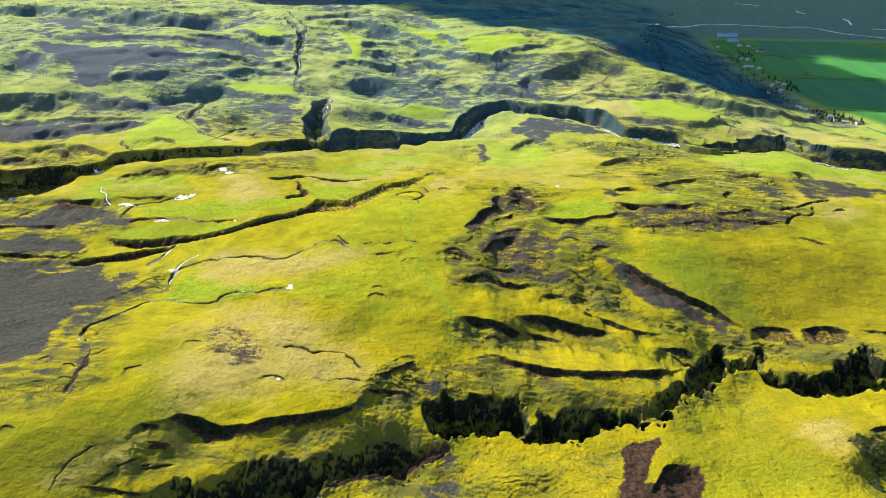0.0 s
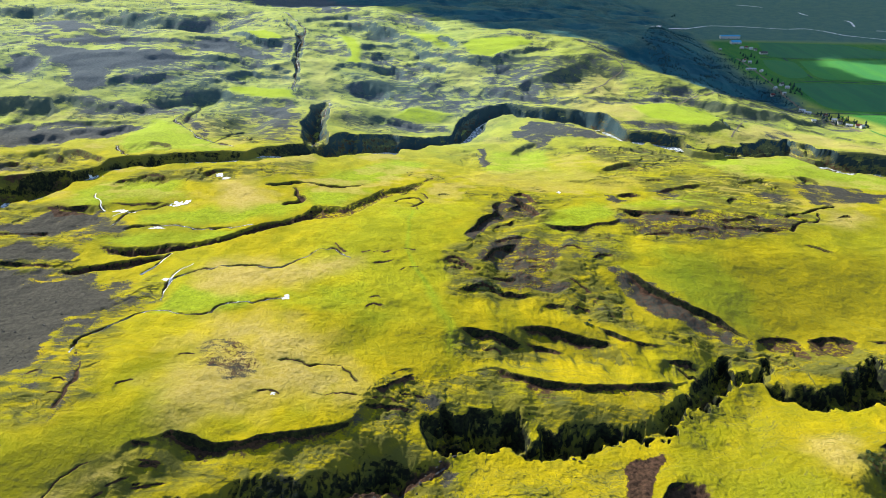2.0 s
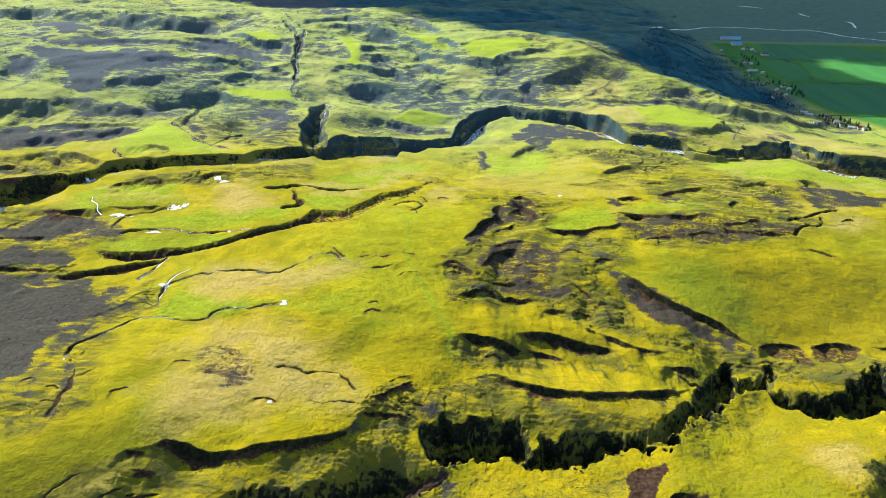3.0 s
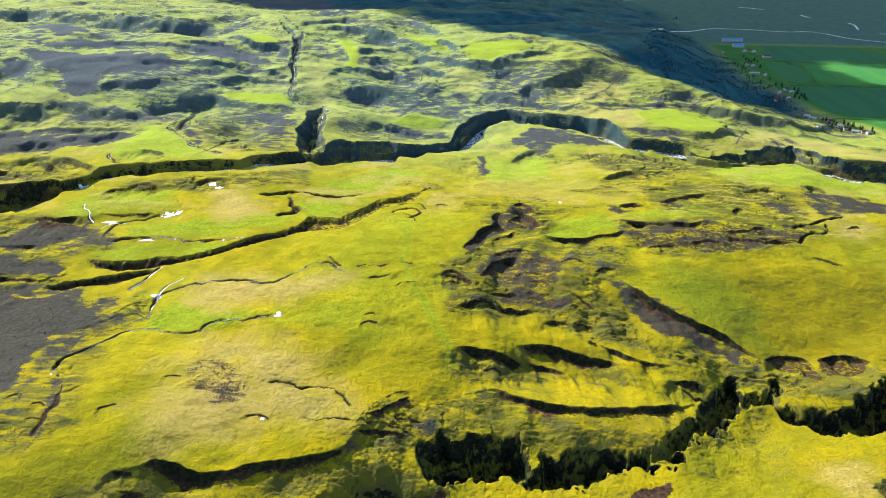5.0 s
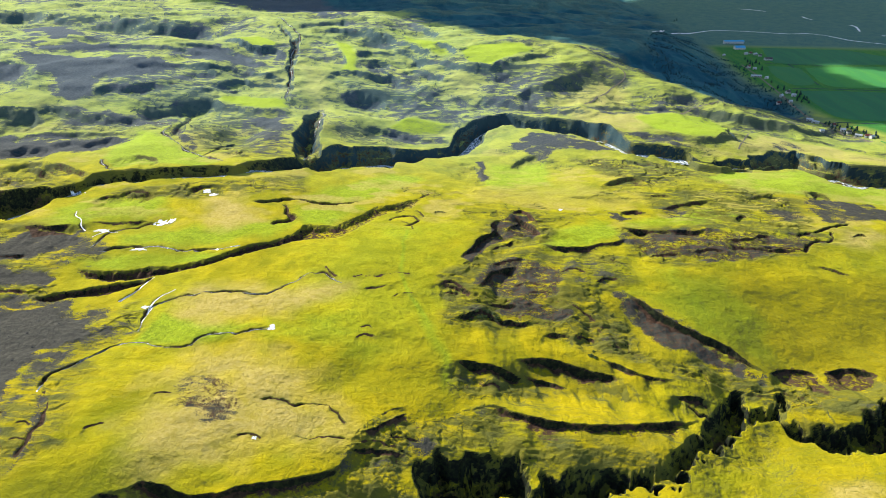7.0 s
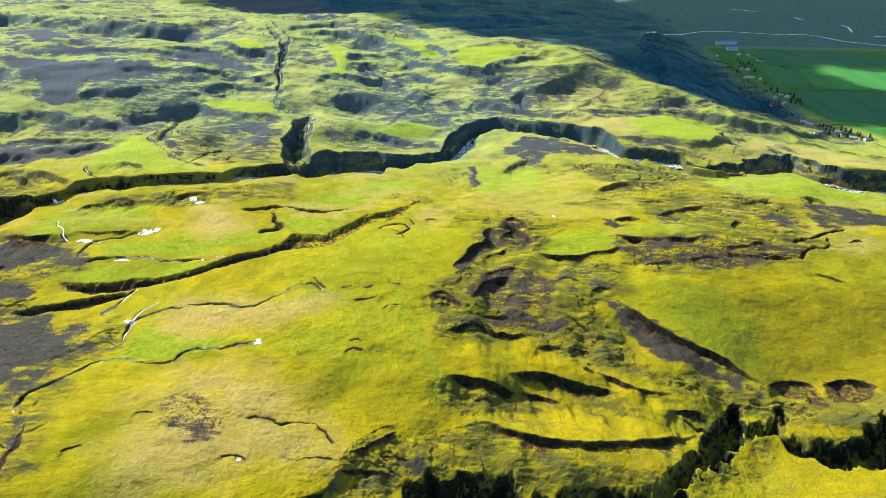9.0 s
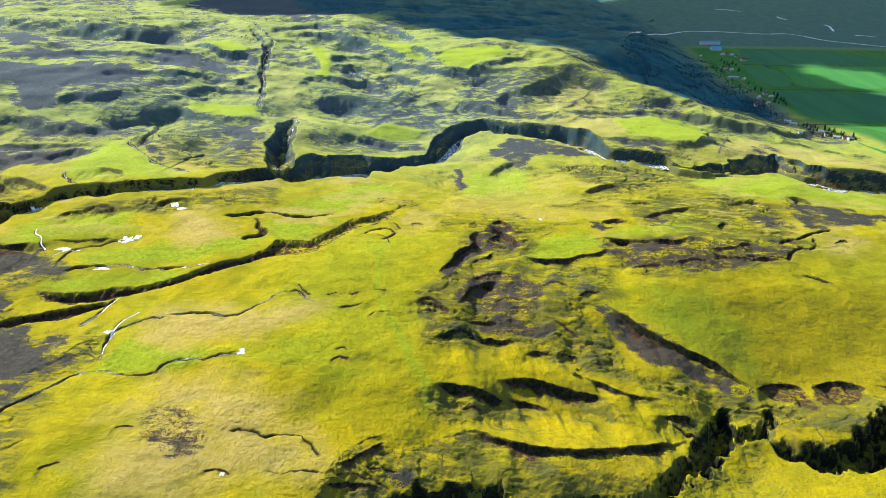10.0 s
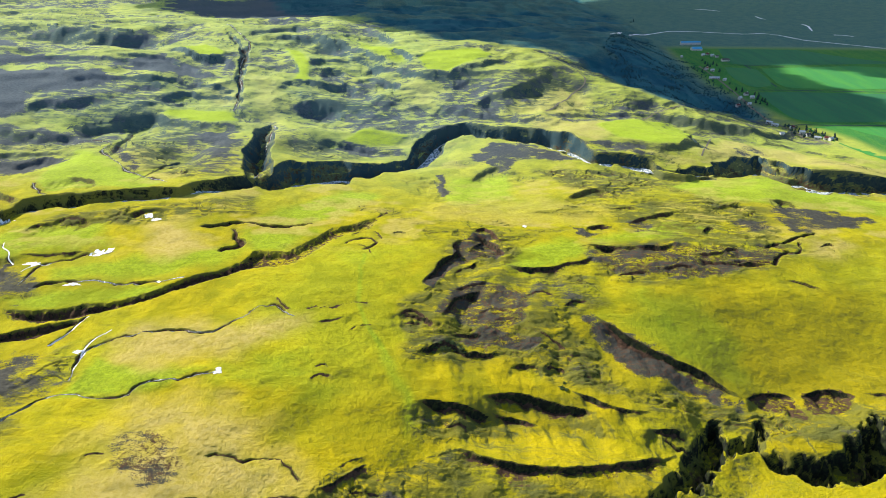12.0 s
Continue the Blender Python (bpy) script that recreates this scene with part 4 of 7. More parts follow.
        "flat_e": ([-78.9, 1011.9, -59.2, 1046.7, -37.4, 1056.2, -15.1, 1047.9, 11.4, 1038.1, -1.7, 1021.6, -40.2, 1004.4, -65.8, 1005.6], 5, 1),
        "flat_f": ([280.4, 1025.5, 334.0, 1066.4, 421.0, 1101.9, 428.4, 1028.1, 390.9, 970.1, 336.6, 956.5, 300.6, 976.5], 5, 1),
        "flat_g": ([-407.1, 830.7, -404.9, 879.5, -396.8, 920.2, -355.6, 891.9, -304.8, 848.3, -259.4, 804.4, -280.6, 793.2, -340.3, 804.3, -384.5, 800.4], 5, 1),
        "flat_h": ([-335.2, 1053.7, -300.7, 1072.6, -236.2, 1061.7, -226.2, 1035.5, -261.2, 1015.3, -298.2, 1028.1], 5, 1),
        "flat_i": ([325.1, 849.5, 470.3, 879.2, 570.9, 826.4, 645.1, 791.8, 591.4, 774.9, 466.2, 792.8, 352.5, 794.4], 8, 1),
        "flat_j": ([170, 557.4, 214.1, 582.2, 234.4, 542.5, 270.1, 507.7, 271.8, 484.9, 235.8, 498, 197.8, 524.3], 30, 1),
        "flat_k": ([-408.5, 669.7, -374.5, 717.2, -299.1, 740.7, -277.4, 674.3, -337.2, 671.9, -373.1, 657.8], 14, 1),
        "flat_l": ([-309.6, 639, -229.5, 655.9, -137.5, 673.5, -166.3, 637.9, -218.8, 617.9, -294.1, 621.4], 12, 1),
        "flat_m": ([-335.7, 587.1, -293, 603.7, -199.1, 607.3, -220.9, 586.4, -288.8, 578.5], 7, 1),
        "flat_n": ([-152, 740.5, -62.9, 827.4, -19.2, 812.8, -63.8, 742.9, -119.6, 719.1], 12, 1),
        "flat_o": ([60.7, 882.7, 133.7, 891.6, 123, 808.3, 57.5, 783.2], 12, 1),
        "flat_p": ([188.3, 689.2, 290.4, 733.6, 323.4, 715.1, 267.3, 681.5, 191.7, 677], 10, 1),
        "flat_q": ([-386.9, 1351.6, -353.5, 1392.7, -301.0, 1331.6, -300.2, 1295.8, -343.0, 1302.6], 5, 1),
        "flat_r": ([-102.2, 1470.2, 3.1, 1371.4, 13.5, 1293.8, -51.3, 1350.6], 14, 1),
        "flat_s": ([-118.4, 474.7, -75.4, 461.7, -40.1, 474.9, -70.8, 503.6, -107.6, 492.8], 30, 1),
        "fore_l": ([136.9, 329.3, 160.6, 334.7, 173.6, 329.6, 146.7, 281.6, 170.7, 282.4, 168.4, 314.6], 8, 0.4),
    },
    "shade_olive": {
        # dim areas whose slope shade is laid on as colour
        "meadow": ([169.9, 556.5, 227.4, 590.7, 287.7, 602.6, 351.9, 592.4, 449.1, 617.1, 374.3, 479.4, 256.8, 472.7, 239.4, 493.2, 207.9, 523.0], 22, 0.7),
        "meadow_low": ([209.9, 512.0, 276.0, 538.2, 413.3, 548.0, 369.7, 472.0, 255.4, 469.0, 228.6, 491.3], 16, 0.9),
        "dell_slope": ([42.8, 463.0, 100.6, 481.0, 126.4, 467.5, 146.6, 454.1, 96.3, 449.7, 50.1, 438.1], 10, 0.6),
        "west_slope": ([-246.7, 300.9, -213.5, 328.5, -203.5, 347.7, -183.8, 362.8, -186.1, 333.6, -188.7, 315.8, -196.4, 300.3, -206.1, 264.3, -240.6, 261.3, -253.6, 289.0], 20, 0.95),
        "mesa_foot": ([-168.6, 315.6, -126.2, 309.0, -59.6, 326.8, -49.7, 334.1, -51.2, 312.9, -109.1, 292.3, -159.7, 286.9], 10, 0.55),
        "moor_low": ([-104.1, 471.4, -3.1, 485.6, 1.5, 431.5, -35.4, 398.2, -59.4, 394.7, -79.9, 426.8], 24, 0.35),
        "mesa_mid_foot": ([26.7, 409.5, 71.0, 393.5, 126.9, 386.7, 191.8, 408.1, 165.7, 378.9, 84.2, 369.0, 45.5, 380.1], 10, 0.75),
        "slip_foot": ([135.0, 540.0, 156.4, 518.8, 183.9, 472.7, 233.6, 462.9, 205.3, 449.5, 152.0, 457.9, 119.0, 478.3, 110.1, 512.3], 12, 0.8),
        "fore_east": ([142.2, 335.0, 180.2, 347.4, 247.1, 377.5, 306.7, 366.1, 263.7, 289.4, 155.2, 286.8], 20, 0.6),
        "east_foot": ([251.9, 460.3, 326.6, 453.8, 308.2, 419.0, 261.5, 429.4], 10, 0.85),
        "dell_ring": ([7.0, 558.1, 119.6, 609.2, 162.0, 570.4, 135.0, 513.4, 55.4, 507.9, 6.5, 511.2], 16, 0.5),
        "shelf_ring": ([227.5, 631.4, 368.2, 656.9, 496.3, 708.7, 466.7, 656.3, 291.0, 612.3, 225.6, 604.0], 10, 0.55),
    },
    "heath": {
        # follows the outline of the cloud's shade
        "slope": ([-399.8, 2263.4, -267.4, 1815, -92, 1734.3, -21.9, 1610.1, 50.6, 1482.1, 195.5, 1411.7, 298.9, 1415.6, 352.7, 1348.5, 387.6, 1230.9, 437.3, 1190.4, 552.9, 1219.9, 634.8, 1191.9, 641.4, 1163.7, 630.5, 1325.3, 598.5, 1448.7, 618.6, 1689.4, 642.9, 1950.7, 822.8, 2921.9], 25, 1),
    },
    "rough": {
        "hill_flank": ([-343.3, 913.5, -330.7, 1021.1, -221.0, 982.5, -183.9, 826.8, -248.0, 827.3, -292.6, 856.6], 14, 1),
        "glen_east": ([-154.0, 974.0, -82.9, 1007.4, -6.0, 1011.9, -69.3, 928.9, -130.3, 911.6], 10, 0.8),
        "west_lobes": ([-539.7, 787.6, -469.8, 783.7, -401.3, 750.9, -444.9, 734.5, -514.4, 743.1], 8, 1),
        "dale_north": ([-541.7, 1001.8, -440.9, 974.8, -374.9, 1011.3, -358.4, 924.1, -426.5, 937.2, -521.5, 936.4], 10, 1),
        "fell_dull": ([-179.8, 1168.8, -124.6, 1195.1, -25.8, 1155.4, 11.8, 1086.5, -41.9, 1057.1, -125.0, 1090.5], 18, 0.9),
        "fell_dull_b": ([73.0, 1228.1, 214.6, 1237.5, 286.7, 1236.4, 236.2, 1123.5, 148.7, 1095.6, 89.1, 1159.6], 18, 0.9),
        "fell_dull_c": ([-523.1, 1105.9, -428.2, 1145.4, -337.9, 1119.2, -354.2, 1045.9, -446.4, 1015.7, -500.2, 1023.6], 18, 0.9),
        # darker cover standing in for shade on the western canyon slope
        "r_t": ([-104.4, 321.2, -53.8, 339.4, -24.7, 344.5, -7.8, 328.8, -30.5, 312.4, -76.1, 294.1, -101.8, 288.2], 8, 1),
        "r_s": ([181.6, 673.2, 289.2, 690.7, 385.1, 692.8, 413.5, 672.4, 345.6, 631.1, 231.9, 604.9, 178.5, 619.1], 8, 1),
        "r_q": ([-49.6, 294, -23.2, 307.8, 1.4, 326.2, 23.4, 333.1, 63.9, 331.5, 95.5, 342.9, 114.9, 345.5, 100.2, 288.4, 37.8, 282.2, -47.7, 276.8], 6, 0.3),
        "r_p": ([265.6, 336, 279.7, 344.7, 319.4, 343.9, 298.9, 307, 275.3, 312.8, 268.3, 322.2], 4, 1),
        "r_m": ([15.4, 307.9, 40.2, 311.8, 61.2, 309.9, 80.5, 320.5, 94.2, 331.5, 96.4, 323.6, 71.2, 306.5, 46.1, 300.2, 18.6, 300.7], 4, 0.5),
        "r_n": ([91.8, 322.6, 110.7, 346.7, 118.5, 341.4, 108.6, 303, 93.1, 294.4], 4, 0.5),
        "r_o": ([150.4, 350.7, 164.2, 372.8, 194.1, 389.7, 237.5, 422.8, 237.1, 404.7, 192.3, 372.2, 173.9, 351.8], 3, 0.3),
        "r_a": ([1.7, 566.7, 24, 602.2, 51.1, 682.6, 104.3, 715.5, 114.1, 649.7, 98.7, 621.3, 172.4, 617.7, 173.6, 573.3, 132.3, 553.8, 150.2, 514.8, 163.7, 468.4, 123.3, 476.5, 85, 509.2, 6.5, 502.3], 8, 1),
        "r_b": ([-55.6, 359.1, -50.2, 382.4, -27.2, 398.2, -10.8, 394.7, 31.6, 422.3, 63.8, 402.8, 146.3, 382.6, 136.8, 376.6, 64.8, 374.5, -10.4, 376.4, -25.1, 353.2, -49.6, 333.2], 6, 1),
        "r_c": ([237.2, 783.4, 355.8, 803.5, 421.1, 772.4, 366.1, 650.4, 331.2, 639.3, 262.5, 611.9, 205.1, 610.8, 187.4, 632.5, 281.3, 686.1, 222.8, 726.7], 10, 1),
        "r_d": ([-324, 369.9, -281.3, 398, -276.9, 439, -242.6, 451, -239.9, 405.2, -223.2, 350.6, -240.8, 327.6, -287.8, 313.5], 8, 1),
        "r_e": ([-190.5, 310.3, -156.8, 320.1, -127.5, 314, -80, 322.4, -53.7, 339.8, -25.1, 353.2, -17, 337.1, -64.9, 312.8, -83.6, 299.9, -162.1, 294.3, -188.4, 279.1, -205.7, 276.4], 6, 1),
        "r_f": ([148.5, 358, 164.2, 372.8, 189.4, 388.5, 236.1, 418.8, 237.9, 401.4, 196.5, 372.6, 170.6, 354], 4, 0.3),
        "r_l": ([-50.1, 299.1, -16.4, 314, 5, 326.2, 15.7, 320.3, 4.8, 307.1, -29, 289.7], 4, 1),
        "r_g": ([-505.7, 662.4, -420.6, 669.8, -346.6, 650.1, -303.1, 601.1, -342.5, 578, -313.4, 515.1, -270, 494.2, -247.2, 523.5, -227.3, 482.5, -247.1, 451.2, -285.7, 447.9, -418.6, 519.5], 8, 1),
        "r_h": ([5.9, 430.5, 15, 451, 68.9, 448.8, 95.3, 443.8, 27.5, 427.7], 5, 1),
        "r_i": ([258.2, 463.4, 361.9, 464.9, 338.8, 427, 302, 422.4, 262.3, 430.7, 216.3, 452.6, 177.6, 450.3, 158.9, 467.9, 204.3, 476.8], 6, 1),
        "r_j": ([165.4, 897.7, 279.5, 888.6, 345.9, 855.5, 237.2, 783.4, 194.7, 848.9], 8, 1),
        "r_k": ([-377.8, 725.1, -348.4, 749.5, -247.3, 767.5, -158.7, 799.8, -150.2, 749.6, -236, 724.9, -338.8, 724.4], 8, 1),
    },
}

CLOUD_SHADE = [-687.5, 2171.2, -522.8, 1713.8, -298.8, 1664.8, -117, 1698.8, -21.7, 1589, 49.8, 1457.7, 192.8, 1390.4, 294.7, 1393.6, 348.8, 1331.5, 383.5, 1215.9, 432.5, 1175.7, 540.8, 1191.1, 641.7, 1206.8, 711.5, 1185.2, 897.4, 1165.2, 982.8, 1293.2, 803.1, 1361.1, 772, 1543, 769.1, 1624.8, 864.4, 1577.3, 1019.6, 1348.6, 2200.1, 3119.6]
PLAIN_RIVER = {"main_reach": ([484.8, 1722.3, 590.1, 1902.5, 734.1, 1989.3, 810, 1980.4, 878.2, 1954.4, 925.2, 1937.1, 983.3, 1945.8, 1014, 1912.8, 1041.8, 1848, 1084.4, 1817.4, 1123, 1787.9, 1229.2, 1704.1], 5), "braid_a": ([955.1, 2367.6, 987.5, 2355.3, 1019.3, 2319.7], 6), "braid_b": ([1087.6, 2216.8, 1085.4, 2174, 1092.6, 2163.6], 6), "braid_c": ([1157.8, 2074, 1164.5, 2055.2, 1132.3, 1972.3], 6), "braid_d": ([1159.2, 1913, 1182.2, 1913.2, 1198.5, 1888.6], 6)}
DITCHES = {"ditch_a": ([777.5, 1702.7, 757, 1509.4, 743.8, 1397.8], 4), "ditch_b": ([679.5, 1374.5, 751.4, 1370.5, 874.8, 1352.8, 969.5, 1339.9], 4), "ditch_c": ([639.6, 1160, 693.8, 1151.2, 756.2, 1144.7, 825.6, 1144.4], 3), "ditch_d": ([715.1, 1589.1, 787.4, 1577.4, 845.8, 1565.5], 3)}
TRACKS = {"fell_track": ([221.3, 1095.1, 260.2, 1151.1, 292.5, 1211.4, 312.1, 1223.3, 317.1, 1238.8, 307.2, 1265.4], 2.6), "edge_track": ([355.8, 1082.2, 395.3, 1119.8, 447.2, 1159.3, 508.3, 1188.6], 2.4), "farm_lane": ([658.9, 1576.9, 655.8, 1509.4, 649.7, 1427.1, 640.3, 1343.3, 628.7, 1234.7, 629.2, 1169.3, 647.2, 1116.5, 671.8, 1073.9], 4), "dale_track": ([406, 942.4, 435.7, 994.9, 458.8, 1035.8], 2.0)}
WOODS = [414.5, 1506.1, 565.5, 1850.9, 629.1, 1832.4, 614, 1655.4, 656.9, 1606.4, 649.9, 1519.8, 634.1, 1417.3, 655.1, 1370.4, 674.5, 1325.4, 664.1, 1244, 631, 1205.6, 576, 1223.5, 496.4, 1212.4, 429.5, 1198.1, 396.9, 1264.7]
TREES = [684.6, 1624.7, 678.3, 1594.2, 676.9, 1577, 660.5, 1554.1, 677.6, 1565.6, 694.2, 1588.4, 697.4, 1577, 642.4, 1519.7, 679.8, 1520.1, 657.2, 1416.9, 649.2, 1369.8, 656.6, 1360.6, 631.1, 1290.9, 647.4, 1283.8, 660.9, 1304.6, 652.3, 1275.6, 665.9, 1296.3, 664.7, 1284.2, 661.3, 1267.5, 669.9, 1334.6, 672.3, 1325.3, 636, 1152.6, 640.6, 1149.9, 635.5, 1131.6, 651.3, 1143.9, 648.3, 1130.2, 661.9, 1134.2, 666.4, 1127.9, 663.2, 1114.3, 670.3, 1120.8, 677.1, 1111.9, 677.5, 1105.6, 685.8, 1093.1, 684.7, 1084.1, 649.2, 1113, 636.4, 1121.7, 674.2, 2131.7, 684.1, 2142.4]
FIELDS = {"f_a": ([776.2, 1757.9, 967.5, 1730.5, 1037.5, 1638, 1121.3, 1578.1, 787.4, 1577.4, 730.3, 1594.6], 1), "f_b": ([711.7, 1565, 774.5, 1548.5, 743.7, 1402.5, 691.2, 1388.1, 687, 1477.5], 0), "f_c": ([784.4, 1548.1, 993.1, 1560.2, 1092.3, 1532.6, 983.3, 1361.5, 758.1, 1384.3, 753.2, 1407.9], 2), "f_d": ([686.1, 1356.3, 744.7, 1356.7, 960.7, 1326.2, 853.7, 1158.2, 700.5, 1164.1, 664.7, 1181.4, 672.4, 1264], 1), "f_e": ([667.1, 1140.7, 836.5, 1131.3, 718.4, 946, 687.1, 1005.7, 683.1, 1077.7], 2)}
BOULDERS = [-324.2, 418.9, -302.7, 422.3, -318.5, 431.3, -338.3, 446.9, -323.1, 472.1, -335, 481.4, -311.2, 476.1, -328, 495.4, -353.6, 466.9, -297.7, 405.7, -301.1, 439.3, -299.6, 394.6, -316.3, 398.7, -317.5, 453.3, -297.2, 457.5, -351.9, 495.3, -330.9, 510.6, -314.2, 412.7, -290.3, 413.5, -294.8, 475.9, -310, 497.6, -294.5, 490.3, -327.4, 431.6, -289.4, 494.7]
BUSHES = [273, 340.7, 272.3, 335.7, 276.3, 338.9, 274.9, 332.6, 278.8, 335.9, 270.4, 329.4, 278.9, 331.3, 282.9, 333.8, 274.8, 328.1, 278.7, 327.4, 282.8, 329.3, 271.3, 325.1, 280.4, 325.3, 275.4, 322.9, 283.9, 327.2, 286.8, 334.5, 288.2, 340.5, 286.1, 342, 280.8, 321.1, 275.8, 317.2, 27.4, 517.8, 30.5, 521.3, 32.8, 516.2, 35.6, 523.3, 37.3, 518.2, 40, 522.8, 42.2, 517.5, 44.9, 520.9, 47.1, 515.8, 48.9, 512.9, 25.2, 512.1, 116.6, 476, 119.9, 481.4, 119.9, 473.8, 268.1, 307.7, 272.2, 310.4, 271.5, 305.9, 266.9, 302.6, 276.3, 312.1, 270.9, 301.3]
POOLS = [  # x, y, half length, half breadth
    (-402.8, 740.9, 5.9, 4.4),
    (-281.0, 669.9, 6.5, 5.1),
    (-333.7, 653.2, 5.2, 3.5),
    (-127.7, 484.6, 2.4, 3.7),
    (128.4, 717.8, 2.0, 3.2),
    (-248.9, 736.5, 4.8, 3.8),
    (-257.4, 743.9, 4.2, 3.9),
    (-270.7, 672.4, 3.2, 3.4),
    (-280.8, 613.2, 5.5, 3.0),
    (-236.3, 514.1, 2.6, 3.4),
    (-113.6, 369.9, 1.2, 1.3),
]
BUILDINGS = [  # kind, x, y, length, breadth, height of the walls, turn
    ("hall_blue", 727.1, 1809.4, 62.0, 12.0, 8.0, 0),
    ("hall_blue", 717.0, 1743.4, 30.0, 18.0, 6.0, 0),
    ("cottage", 653.0, 1669.4, 7.2, 5.6, 3.2, 30),
    ("house", 709.4, 1682.7, 9.6, 6.4, 4.0, 10),
    ("house", 722.8, 1689.2, 8.8, 6.4, 4.0, -20),
    ("house", 728.4, 1675.7, 9.6, 6.4, 4.0, 5),
    ("house", 734.2, 1663.1, 8.0, 6.4, 4.0, 0),
    ("barn_dark", 737.5, 1624.9, 20.8, 11.2, 4.8, 0),
    ("house", 663.0, 1547.5, 9.6, 7.2, 4.8, 40),
    ("house", 669.3, 1531.4, 8.8, 6.4, 4.0, -10),
    ("barn", 646.4, 1466.7, 25.6, 7.2, 4.0, -4),
    ("barn", 662.1, 1451.8, 11.2, 7.2, 4.0, 50),
    ("house", 618.0, 1288.2, 8.8, 6.4, 4.0, 0),
    ("house", 633.6, 1317.0, 8.0, 6.4, 4.0, 30),
    ("house", 655.0, 1338.6, 10.4, 7.2, 4.8, 20),
    ("house", 656.7, 1317.1, 9.6, 6.4, 4.0, -15),
    ("cottage", 636.6, 1283.5, 7.2, 5.6, 3.2, 0),
    ("barn", 622.6, 1178.7, 12.8, 6.4, 4.0, -35),
    ("barn", 623.2, 1160.9, 14.4, 6.4, 4.0, -35),
    ("cottage", 611.2, 1113.9, 8.0, 5.6, 3.2, 0),
    ("house", 646.0, 1146.9, 8.8, 6.4, 4.0, 10),
    ("house", 652.3, 1126.7, 9.6, 6.4, 4.0, -20),
    ("house", 657.4, 1117.7, 8.8, 6.4, 4.0, 0),
    ("barn", 666.8, 1104.9, 12.8, 6.4, 4.0, -30),
    ("house", 676.0, 1095.6, 10.4, 6.4, 4.0, -20),
    ("house", 679.4, 1089.8, 8.0, 6.4, 4.0, 15),
]

# ---- materials ----
class Nodes:
    """A node material put together line by line."""

    def __init__(self, name):
        self.mat = bpy.data.materials.new(name)
        self.mat.use_nodes = True
        self.tree = self.mat.node_tree
        self.bsdf = self.tree.nodes["Principled BSDF"]

    def add(self, kind, **values):
        n = self.tree.nodes.new(kind)
        for k, v in values.items():
            setattr(n, k, v)
        return n

    def link(self, a, b):
        self.tree.links.new(a, b)

    def put(self, socket, v):
        if hasattr(v, "links"):
            self.link(v, socket)
        else:
            socket.default_value = v

    def noise(self, size, detail=4.0, rough=0.55, warp=0.0, stretch=None):
        geo = self.add("ShaderNodeNewGeometry")
        src = geo.outputs["Position"]
        if stretch:
            m = self.add("ShaderNodeMapping")
            m.inputs["Scale"].default_value = stretch
            m.inputs["Rotation"].default_value = (0, 0, 0.5)
            self.link(src, m.inputs["Vector"])
            src = m.outputs["Vector"]
        n = self.add("ShaderNodeTexNoise")
        self.link(src, n.inputs["Vector"])
        n.inputs["Scale"].default_value, n.inputs["Detail"].default_value = 1.0 / size, detail
        n.inputs["Roughness"].default_value, n.inputs["Distortion"].default_value = rough, warp
        return n.outputs["Fac"]

    def ramp(self, fac, lo, hi, a=0.0, b=1.0):
        m = self.add("ShaderNodeMapRange", interpolation_type="SMOOTHSTEP")
        self.put(m.inputs["Value"], fac)
        for k, v in zip(("From Min", "From Max", "To Min", "To Max"), (lo, hi, a, b)):
            m.inputs[k].default_value = v
        return m.outputs["Result"]

    def math(self, op, a, b=0.0):
        m = self.add("ShaderNodeMath", operation=op, use_clamp=op == "ADD")
        self.put(m.inputs[0], a)
        self.put(m.inputs[1], b)
        return m.outputs[0]

    def mix(self, fac, a, b):
        m = self.add("ShaderNodeMix", data_type="RGBA")
        self.put(m.inputs["Factor"], fac)
        for s, v in ((m.inputs["A"], a), (m.inputs["B"], b)):
            self.put(s, (*v, 1.0) if isinstance(v, tuple) and len(v) == 3 else v)
        return m.outputs["Result"]

    def attr(self, name):
        n = self.add("ShaderNodeAttribute", attribute_name=name)
        return n.outputs["Fac"]

    def bump(self, height, strength=0.5, distance=0.3, under=None):
        b = self.add("ShaderNodeBump")
        b.inputs["Strength"].default_value, b.inputs["Distance"].default_value = strength, distance
        self.link(height, b.inputs["Height"])
        if under is not None:
            self.link(under, b.inputs["Normal"])
        return b.outputs["Normal"]


